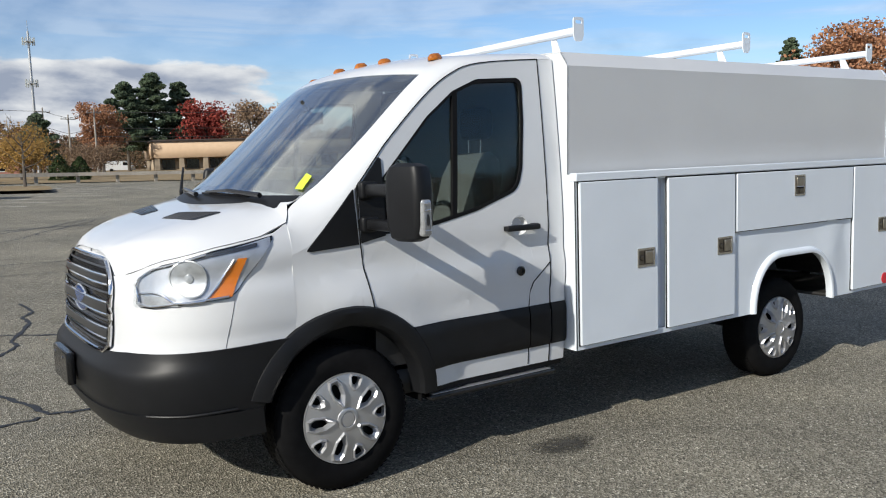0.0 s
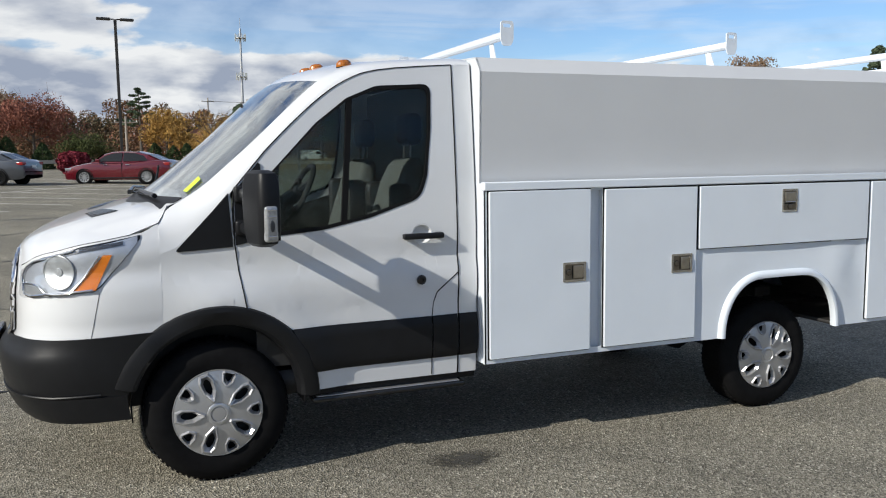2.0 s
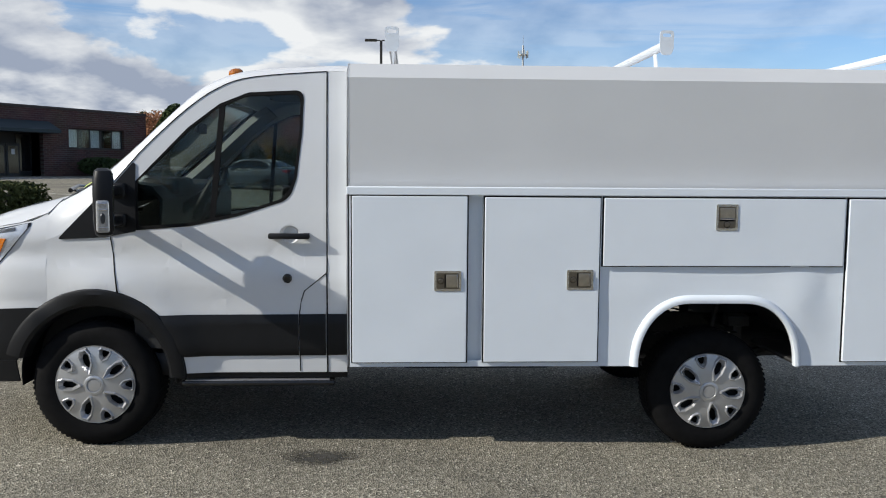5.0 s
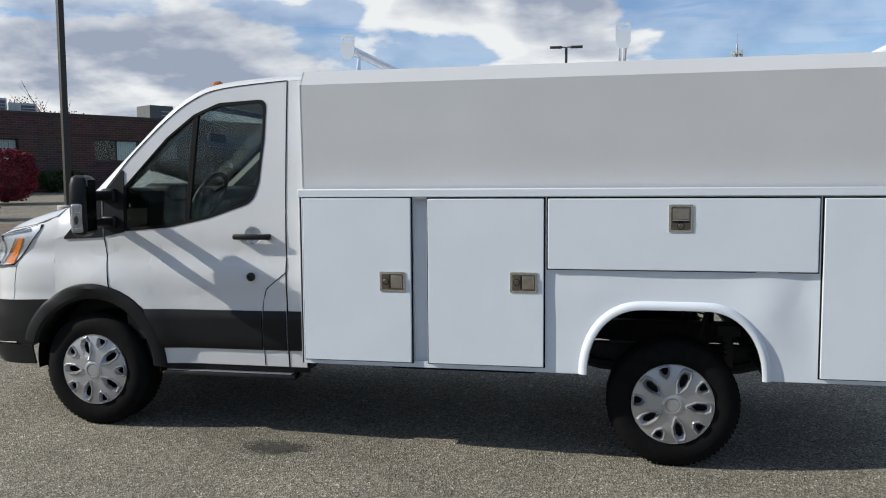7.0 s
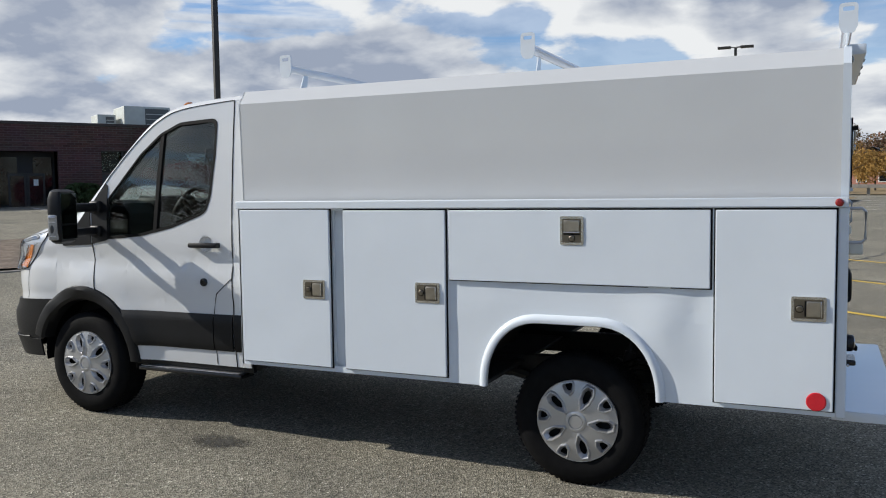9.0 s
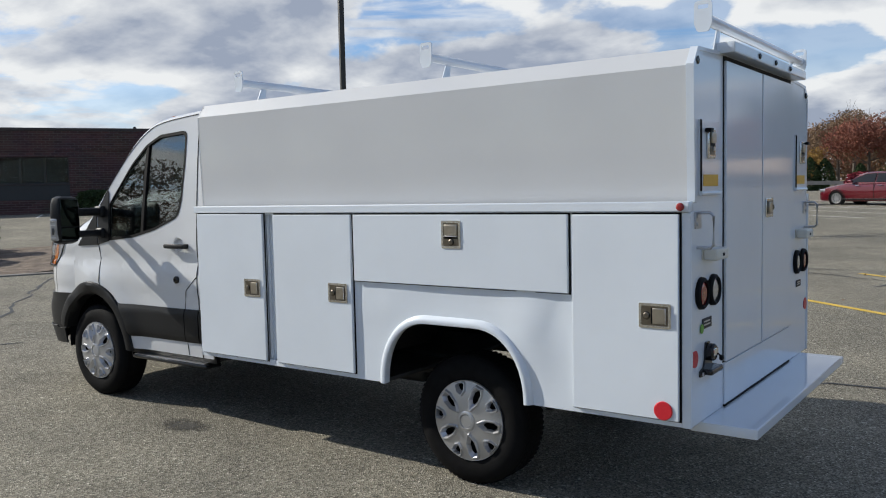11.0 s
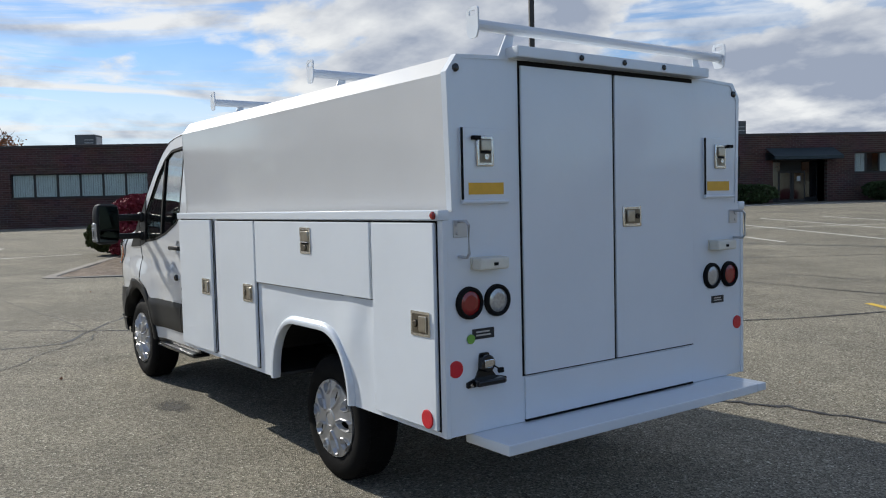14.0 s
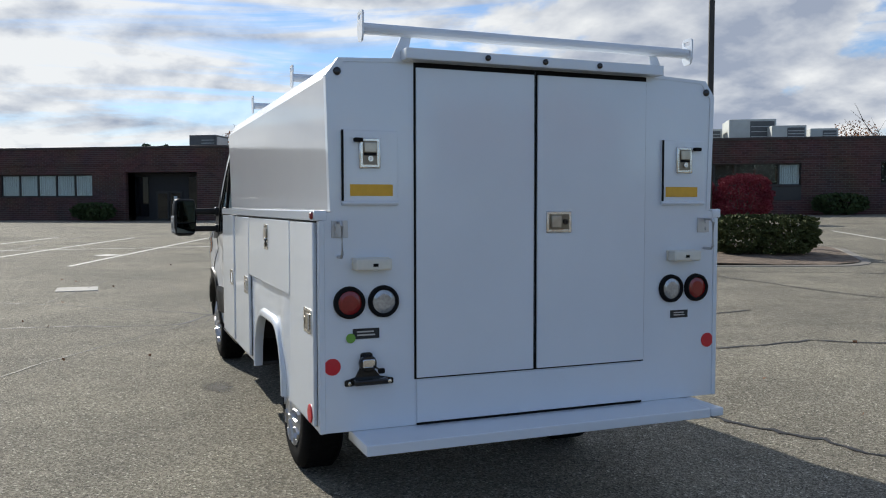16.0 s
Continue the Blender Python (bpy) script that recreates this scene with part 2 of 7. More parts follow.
def tube(bm, pts, r, n=10, cap=True):
    """A round bar along a line of points."""
    pts = [Vector(p) for p in pts]
    rings = []
    for i, p in enumerate(pts):
        d = (pts[min(i + 1, len(pts) - 1)] - pts[max(i - 1, 0)]).normalized()
        a = d.cross(Vector((0, 0, 1)))
        a = a.normalized() if a.length > 0.05 else Vector((1, 0, 0))
        b = d.cross(a)
        rr = r[i] if isinstance(r, (list, tuple)) else r
        rings.append([bm.verts.new(p + rr * (math.cos(t) * a + math.sin(t) * b)) for t in (2 * math.pi * k / n for k in range(n))])
    for u, v in zip(rings, rings[1:]):
        for k in range(n):
            bm.faces.new((u[k], u[(k + 1) % n], v[(k + 1) % n], v[k]))
    if cap:
        bm.faces.new(rings[0]), bm.faces.new(rings[-1])
    return bm


def lathe(bm, profile, m, n=32, close=False):
    """Turns (radius, height) pairs about the z axis of the matrix m."""
    rings = []
    for r, h in profile:
        if r < 1e-6:
            rings.append([bm.verts.new(m @ Vector((0, 0, h)))])
        else:
            rings.append([bm.verts.new(m @ Vector((r * math.cos(t), r * math.sin(t), h))) for t in (2 * math.pi * k / n for k in range(n))])
    pairs = list(zip(rings, rings[1:])) + ([(rings[-1], rings[0])] if close else [])
    for u, v in pairs:
        for k in range(n):
            q = [u[k % len(u)], u[(k + 1) % len(u)], v[(k + 1) % len(v)], v[k % len(v)]]
            q = list(dict.fromkeys(q))
            if len(q) > 2:
                bm.faces.new(q)
    return bm


def rnd(pts, n=6):
    """A closed outline from (u, v) or (u, v, radius): corners with a radius are rounded."""
    res = []
    for i, p in enumerate(pts):
        if len(p) < 3 or p[2] <= 0:
            res.append((p[0], p[1]))
            continue
        c = Vector(p[:2])
        a, b = Vector(pts[i - 1][:2]) - c, Vector(pts[(i + 1) % len(pts)][:2]) - c
        half = a.angle(b) / 2
        k = min(p[2] / math.tan(half), a.length * 0.49, b.length * 0.49)
        s, e = c + a.normalized() * k, c + b.normalized() * k
        for j in range(n + 1):
            t = j / n
            q = (1 - t) ** 2 * s + 2 * t * (1 - t) * c + t * t * e
            res.append((q.x, q.y))
    return res


def face_out(bm, anchor=(3.9, YC, 1.1)):
    """Turns an open skin so that it faces away from the anchor."""
    c = sum((f.calc_center_median() for f in bm.faces), Vector()) / len(bm.faces)
    tally = sum((f.normal.dot(f.calc_center_median() - Vector(anchor)) * f.calc_area() for f in bm.faces))
    if tally < 0:
        bmesh.ops.reverse_faces(bm, faces=bm.faces[:])
    bm.normal_update()


def thicken(bm, t):
    """Gives an open skin a back, t behind its face."""
    face_out(bm)
    faces = bm.faces[:]
    rim = [e for e in bm.edges if len(e.link_faces) == 1]
    inner = {v: bm.verts.new(v.co - v.normal * t) for v in bm.verts[:]}
    for f in faces:
        bm.faces.new([inner[v] for v in reversed(f.verts)])
    for e in rim:
        a, b = e.verts
        bm.faces.new((a, b, inner[b], inner[a]))


def sheet(outline, at, holes=(), step=0.09, thick=0.006):
    """A panel: the outline in (u, v), with holes, laid on the surface at(u, v) and given a thickness."""
    bm = bmesh.new()
    for loop in (outline, *holes):
        vs = [bm.verts.new((u, v, 0)) for u, v in loop]
        for a, b in zip(vs, vs[1:] + vs[:1]):
            bm.edges.new((a, b))
    bmesh.ops.triangle_fill(bm, use_beauty=True, use_dissolve=False, edges=bm.edges[:])
    for axis in (0, 1):
        lo, hi = min(v.co[axis] for v in bm.verts), max(v.co[axis] for v in bm.verts)
        k = max(1, int((hi - lo) / step)) if step else 1
        for i in range(1, k):
            co, no = Vector((0, 0, 0)), Vector((0, 0, 0))
            co[axis], no[axis] = lo + (hi - lo) * i / k, 1
            bmesh.ops.bisect_plane(bm, geom=bm.verts[:] + bm.edges[:] + bm.faces[:], plane_co=co, plane_no=no, dist=1e-5)
    for v in bm.verts:
        v.co = Vector(at(v.co.x, v.co.y))
    bmesh.ops.recalc_face_normals(bm, faces=bm.faces[:])
    if thick:
        thicken(bm, thick)
    return bm


def loft(rows, thick=0.0, closed=False):
    """A skin over rows of points, all of one length."""
    bm = bmesh.new()
    vs = [[bm.verts.new(p) for p in row] for row in rows]
    for a, b in zip(vs, vs[1:]):
        for k in range(len(a) - (0 if closed else 1)):
            j = (k + 1) % len(a)
            bm.faces.new((a[k], a[j], b[j], b[k]))
    bmesh.ops.remove_doubles(bm, verts=bm.verts[:], dist=1e-5)
    bmesh.ops.recalc_face_normals(bm, faces=bm.faces[:])
    if thick:
        thicken(bm, thick)
    return bm


def lerp(x, xs, ys):
    return float(np.interp(x, xs, ys))


TURNED = Matrix.Rotation(radians(90), 4, "X")      # lathe axis towards -y
TO_REAR = Matrix.Rotation(radians(90), 4, "Y")     # lathe axis towards +x

# ---- ground ----
ticks = sorted({*(-1500, -900, -500, -300, -200, -150), *range(-110, 131, 5), *range(-40, 66), *(150, 200, 300, 500, 900, 1500)})
gm = bmesh.new()
gv = [[gm.verts.new((x, y, rise(x, y))) for x in ticks] for y in ticks]
for a, b in zip(gv, gv[1:]):
    for k in range(len(a) - 1):
        gm.faces.new((a[k], a[k + 1], b[k + 1], b[k]))


def asphalt():
    m = bpy.data.materials.new("asphalt")
    m.use_nodes = True
    n, l = m.node_tree.nodes, m.node_tree.links
    p = n["Principled BSDF"]
    p.inputs["Roughness"].default_value = 0.9
    p.inputs["Specular IOR Level"].default_value = 0.16
    tc = n.new("ShaderNodeTexCoord")

    def noise_of(scale, detail=5, rough=0.55):
        t = n.new("ShaderNodeTexNoise")
        t.inputs["Scale"].default_value, t.inputs["Detail"].default_value, t.inputs["Roughness"].default_value = scale, detail, rough
        l.new(tc.outputs["Object"], t.inputs["Vector"])
        return t.outputs["Fac"]

    def ramp(v, stops):
        r = n.new("ShaderNodeValToRGB")
        for i, (pos, c) in enumerate(stops):
            e = r.color_ramp.elements[i] if i < 2 else r.color_ramp.elements.new(pos)
            e.position, e.color = pos, (*c, 1)
        l.new(v, r.inputs[0])
        return r.outputs[0]

    def mixed(kind, fac, a, b):
        x = n.new("ShaderNodeMix")
        x.data_type, x.blend_type = "RGBA", kind
        x.inputs[0].default_value = fac
        l.new(a, x.inputs[6]), l.new(b, x.inputs[7])
        return x.outputs[2]

    stones = n.new("ShaderNodeTexVoronoi")
    stones.inputs["Scale"].default_value = 98
    l.new(tc.outputs["Object"], stones.inputs["Vector"])
    grit = ramp(stones.outputs["Color"], [(0.08, (0.092, 0.085, 0.067)), (0.50, (0.240, 0.222, 0.176)), (0.84, (0.40, 0.371, 0.302)), (0.96, (0.76, 0.72, 0.61))])
    patches = ramp(noise_of(0.35, 7, 0.6), [(0.3, (0.72, 0.72, 0.72)), (0.7, (1.1, 1.09, 1.06))])
    streaks = ramp(noise_of(0.9, 8, 0.7), [(0.35, (0.84, 0.84, 0.85)), (0.52, (1, 1, 1)), (0.68, (1.16, 1.15, 1.13))])
    blots = ramp(noise_of(2.2, 6, 0.65), [(0.28, (0.62, 0.62, 0.62)), (0.45, (1, 1, 1))])
    c = mixed("MULTIPLY", 1.0, grit, patches)
    c = mixed("MULTIPLY", 0.55, c, blots)
    c = mixed("MULTIPLY", 0.8, c, streaks)
    l.new(c, p.inputs["Base Color"])
    b = n.new("ShaderNodeBump")
    b.inputs["Strength"].default_value, b.inputs["Distance"].default_value = 0.8, 0.009
    l.new(stones.outputs["Distance"], b.inputs["Height"]), l.new(b.outputs[0], p.inputs["Normal"])
    return m


ground = part("ground", gm, asphalt())
tagged(ground, "worn grey asphalt car park with cracks and stains", "ground", kind="structure")

# ---- the truck ----
truck = thing("service_truck", 3.6, YC, 0.0, "white work truck with enclosed utility body parked on asphalt", "truck")


def side_w(x, z):
    """Half width of the cab at a place of its side."""
    w = 1.0 - 0.055 * max(0.0, (z - 1.25) / 0.75) ** 1.4
    w += 0.014 * math.exp(-((z - 0.98) / 0.16) ** 2) - 0.013 * math.exp(-((z - 1.12) / 0.05) ** 2)
    w -= 0.006 * math.exp(-((z - 0.86) / 0.035) ** 2)
    if z < 0.62:
        w -= 0.02 * (0.62 - z) / 0.2
    flare = min(1.0, max(0.0, (x - 1.56) / 0.22)) * math.exp(-((math.hypot(x - 1.81, z - 0.44) - 0.49) / 0.10) ** 2)
    return w + 0.028 * flare


def on_side(s, off=0.0):
    return lambda x, z: (x, YC + s * (side_w(x, z) + off), z)


def on_cladding(s):
    """The cab's side, with a band standing proud that slopes back at its upper and lower edge."""
    return lambda x, z: (x, YC + s * (side_w(x, z) + lerp(z, [0.548, 0.565, 0.742, 0.79], [0.005, 0.017, 0.017, 0.004])), z)


NOSE_X = ([0.36, 0.42, 0.50, 0.58, 0.68, 0.72, 0.755, 0.80, 0.90, 1.0, 1.12, 1.18, 1.34], [0.91, 0.835, 0.795, 0.775, 0.765, 0.775, 0.812, 0.838, 0.844, 0.849, 0.866, 0.886, 0.97])


def nose(th, z, off=0.0):
    """A point of the rounded front: th is 0 at the middle and 90 at the fender."""
    x0, p = lerp(z, *NOSE_X), 2.0 / 3.2
    c, s = max(0.0, math.cos(radians(th))), max(0.0, math.sin(radians(th)))
    w = side_w(1.5, min(z, 1.2)) - 0.045 * max(0.0, (z - 1.19) / 0.145) ** 2
    return 1.55 - (1.55 - x0 + off) * c ** p, (w + off) * s ** p


def nose_pt(th, z, s, off=0.0):
    x, w = nose(th, z, off)
    return x, YC + s * w, z


def shoulder(x):
    return lerp(x, [0.893, 0.935, 0.962, 1.0, 1.172, 1.47, 1.55], [1.120, 1.142, 1.170, 1.202, 1.255, 1.306, 1.345])


def dense_line(pts, n=8):
    """The same line with more points, so that a bead laid on a curved skin follows it."""
    out = [tuple(Vector(a).lerp(Vector(b), k / n)) for a, b in zip(pts, pts[1:]) for k in range(n)]
    return out + [tuple(pts[-1])]


ARCH_X, ARCH_Z, ARCH_R = 1.81, 0.44, 0.435


def arch_z(x, r=ARCH_R):
    d = abs(x - ARCH_X)
    return ARCH_Z + math.sqrt(r * r - d * d) if d < r else ARCH_Z


def skin(th0, th1, n, lo, hi, levels, off, s0=-1, s1=1):
    """A strip of the front skin between two heights that depend on the angle, from one side round to the other."""
    ths = [th0 + (th1 - th0) * i / n for i in range(n + 1)]
    rows = []
    for k in range(levels + 1):
        row = []
        for t in ths:
            s = -1 if t < 0 else 1
            a, b = lo(abs(t)), hi(abs(t))
            row.append(nose_pt(abs(t), a + (b - a) * k / levels, s, off))
        rows.append(row)
    return rows


def seam_z(th):
    if th < 18.2:      # the hood's lip passes over the grille
        return lerp(th, [0, 10, 14.5, 18.2], [1.203, 1.198, 1.172, 1.120])
    return shoulder(nose(th, 1.17)[0])


def bumper_top(th):
    x = nose(th, 0.8)[0]
    return lerp(x, [0.78, 0.83, 0.90, 1.0, 1.47], [0.752, 0.774, 0.797, 0.804, 0.826])


def low_end(th, z=0.60):
    """Where the front skin ends below: at the bumper's foot, or at the arch."""
    x = nose(th, 0.6)[0]
    return max(0.39, arch_z(x)) if x > ARCH_X - ARCH_R else 0.39


part("nose_panel", loft(skin(-90, 90, 170, lambda t: max(bumper_top(t) - 0.02, low_end(t)), seam_z, 20, 0.0), 0.004), WHITE, truck)
def foot(t):
    return 0.385 + 0.02 * (t / 78) ** 2


part("front_bumper", loft(skin(-89.3, 89.3, 110, lambda t: max(0.525, low_end(t) - 0.03), bumper_top, 12, 0.016), 0.012), BLACK_PLASTIC, truck, "dark grey plastic front bumper")
part("bumper_skirt", loft(skin(-84.5, 84.5, 90, foot, lambda t: 0.528, 6, 0.024 ), 0.012), BLACK_PLASTIC, truck)
for sg in (-1, 1):
    bm = bmesh.new()
    tube(bm, [nose_pt(t, 0.531 + 0.012 * max(0, (t - 60) / 18), sg, 0.026) for t in range(44, 79, 2)], 0.006, 6)
    part("bumper_bead", bm, BLACK_PLASTIC, truck)
bracket = part("plate_holder", cube(0.705, 0.745, 4.31, 4.65, 0.575, 0.735, 0.008), GLOSS_BLACK, truck)
for y in (4.40, 4.60):
    part("plate_screw", lathe(bmesh.new(), [(0.008, 0), (0.008, 0.004), (0, 0.005)], Matrix.Translation((0.705, y, 0.70)) @ TO_REAR.inverted(), 10), CHROME, bracket)

# hood: from the nose back to the windscreen
hood_rows = []
for i in range(15):
    th = 90 * (i / 14) ** 0.8
    x, w = nose(th, seam_z(th))
    zs = seam_z(th)
    zc = lerp(x, [0.87, 0.90, 0.94, 1.05, 1.20, 1.37, 1.55], [1.205, 1.234, 1.262, 1.310, 1.355, 1.399, 1.445])
    w = max(w, 0.02)
    row = []
    for k in range(-10, 11):
        v = k / 10
        zz = zc + (zs - zc) * abs(v) ** 4.2 + 0.006 * math.exp(-((abs(v) - 0.62) / 0.08) ** 2) * (0 if i < 3 else 1)
        row.append((x, YC + v * w, zz))
    hood_rows.append(row)
for x, w, zs, zc in ((1.570, 0.922, 1.372, 1.452), (1.60, 0.86, 1.422, 1.458), (1.68, 0.85, 1.455, 1.474)):
    hood_rows.append([(x, YC + k / 10 * w, zc + (zs - zc) * abs(k / 10) ** 3) for k in range(-10, 11)])
part("hood", loft(hood_rows, 0.004), WHITE, truck)

# A-pillars and roof rails: bands between the door seam and the windscreen's edge
SEAM = [(1.55, 1.20), (1.63, 1.23), (1.72, 1.31), (1.81, 1.39), (1.90, 1.495), (2.066, 1.685), (2.316, 1.92), (2.50, 2.046), (2.687, 2.105), (3.09, 2.14), (3.20, 2.14)]
EDGE = [(1.55, 1.335, 0.955), (1.59, 1.40, 0.89), (1.68, 1.455, 0.85), (1.78, 1.52, 0.845), (1.88, 1.605, 0.845), (2.04, 1.745, 0.845), (2.30, 1.985, 0.84),
        (2.45, 2.09, 0.83), (2.65, 2.155, 0.80), (3.09, 2.19, 0.77), (3.20, 2.19, 0.77)]


def eased(pts, n=4):
    """A smooth line through the points given."""
    out = []
    for i in range(len(pts) - 1):
        p = [Vector((*q, 0.0)[:3]) for q in (pts[max(0, i - 1)], pts[i], pts[i + 1], pts[min(len(pts) - 1, i + 2)])]
        for k in range(n):
            t = k / n
            out.append(tuple(0.5 * (2 * p[1] + (p[2] - p[0]) * t + (2 * p[0] - 5 * p[1] + 4 * p[2] - p[3]) * t * t + (3 * p[1] - p[0] - 3 * p[2] + p[3]) * t ** 3))[:len(pts[0])])
    return out + [tuple(pts[-1])]


SEAM_LINE, EDGE_LINE = eased(SEAM), eased(EDGE)


def band(s, off=0.0):
    rows = []
    for (x0, z0), (x1, z1, w1) in zip(SEAM_LINE, EDGE_LINE):
        w0 = side_w(x0, z0)
        row = []
        for k in range(8):
            t = k / 7
            cx, cz, cw = (x0 + x1) / 2, z0 * 0.25 + z1 * 0.75, w0 * 0.85 + w1 * 0.15
            row.append(((1 - t) ** 2 * x0 + 2 * t * (1 - t) * cx + t * t * x1,
                        YC + s * ((1 - t) ** 2 * w0 + 2 * t * (1 - t) * cw + t * t * w1 + off),
                        (1 - t) ** 2 * z0 + 2 * t * (1 - t) * cz + t * t * z1))
        rows.append(row)
    return rows


HEADER = (2.386, 2.047, 0.832)      # upper corner of the windscreen


def across(k, bulge, crown, n=16):
    x, z, w = EDGE[k] if isinstance(k, int) else k
    return [(x - bulge * (1 - v * v), YC + v * w, z + crown * (1 - abs(v) ** 2.5)) for v in (2 * i / n - 1 for i in range(n + 1))]


for s in (-1, 1):
    part("pillar", loft(band(s), 0.004), WHITE, truck)
part("windscreen", loft([across(2, 0.19, 0.0), across(3, 0.18, 0.01), across(5, 0.15, 0.02), across(6, 0.135, 0.032), across(HEADER, 0.125, 0.036)], 0.005),
     SCREEN_GLASS, truck, "raked windscreen with a tinted top")
part("roof", loft([across(HEADER, 0.125, 0.036), across((2.414, 2.068, 0.831), 0.118, 0.041), across(7, 0.105, 0.043), across((2.55, 2.128, 0.815), 0.075, 0.042), across(8, 0.05, 0.038), across(9, 0.0, 0.035), across(10, 0.0, 0.035)], 0.004), WHITE, truck)

def border(lo, hi, bulge, crown, v0, v1, n=10):
    """A strip of the windscreen's printed edge, just inside the glass."""
    return [[Vector(q) + Vector((0.010, 0, -0.008)) for q in (
        (e[0] - b * (1 - v * v), YC + v * e[2], e[2 - 1] + c * (1 - abs(v) ** 2.5)) for v in (v0 + (v1 - v0) * i / n for i in range(n + 1)))]
        for e, b, c in zip((lo, hi), bulge, crown)]


part("glass_border", loft(border((2.345, 2.018, 0.834), HEADER, (0.128, 0.125), (0.034, 0.036), -1, 1, 20), 0.001), GLOSS_BLACK, truck)
for v0, v1 in ((-1.0, -0.955), (0.955, 1.0)):
    side = [border(a, b, bb, cc, v0, v1, 2)[0] for a, b, bb, cc in ((EDGE[2], EDGE[3], (0.19, 0.18), (0, 0.01)), (EDGE[3], EDGE[5], (0.18, 0.15), (0.01, 0.02)),
            (EDGE[5], EDGE[6], (0.15, 0.135), (0.02, 0.032)), (EDGE[6], HEADER, (0.135, 0.125), (0.032, 0.036)), (HEADER, HEADER, (0.125, 0.125), (0.036, 0.036)))]
    part("glass_border", loft(side, 0.001), GLOSS_BLACK, truck)

WINDOW = rnd([(2.035, 1.255, 0.02), (2.035, 1.52, 0.03), (2.33, 1.825), (2.50, 1.955, 0.1), (2.66, 2.02, 0.12), (2.965, 2.036, 0.05), (2.955, 1.80), (2.925, 1.55), (2.885, 1.43, 0.12),
              (2.60, 1.335, 0.3), (2.34, 1.28, 0.3)])


def arc(r, x0, x1, n=14):
    """Points of the wheel arch from x0 to x1."""
    a0, a1 = math.acos(max(-1, min(1, (x0 - ARCH_X) / r))), math.acos(max(-1, min(1, (x1 - ARCH_X) / r)))
    return [(ARCH_X + r * math.cos(a0 + (a1 - a0) * i / n), ARCH_Z + r * math.sin(a0 + (a1 - a0) * i / n)) for i in range(n + 1)]


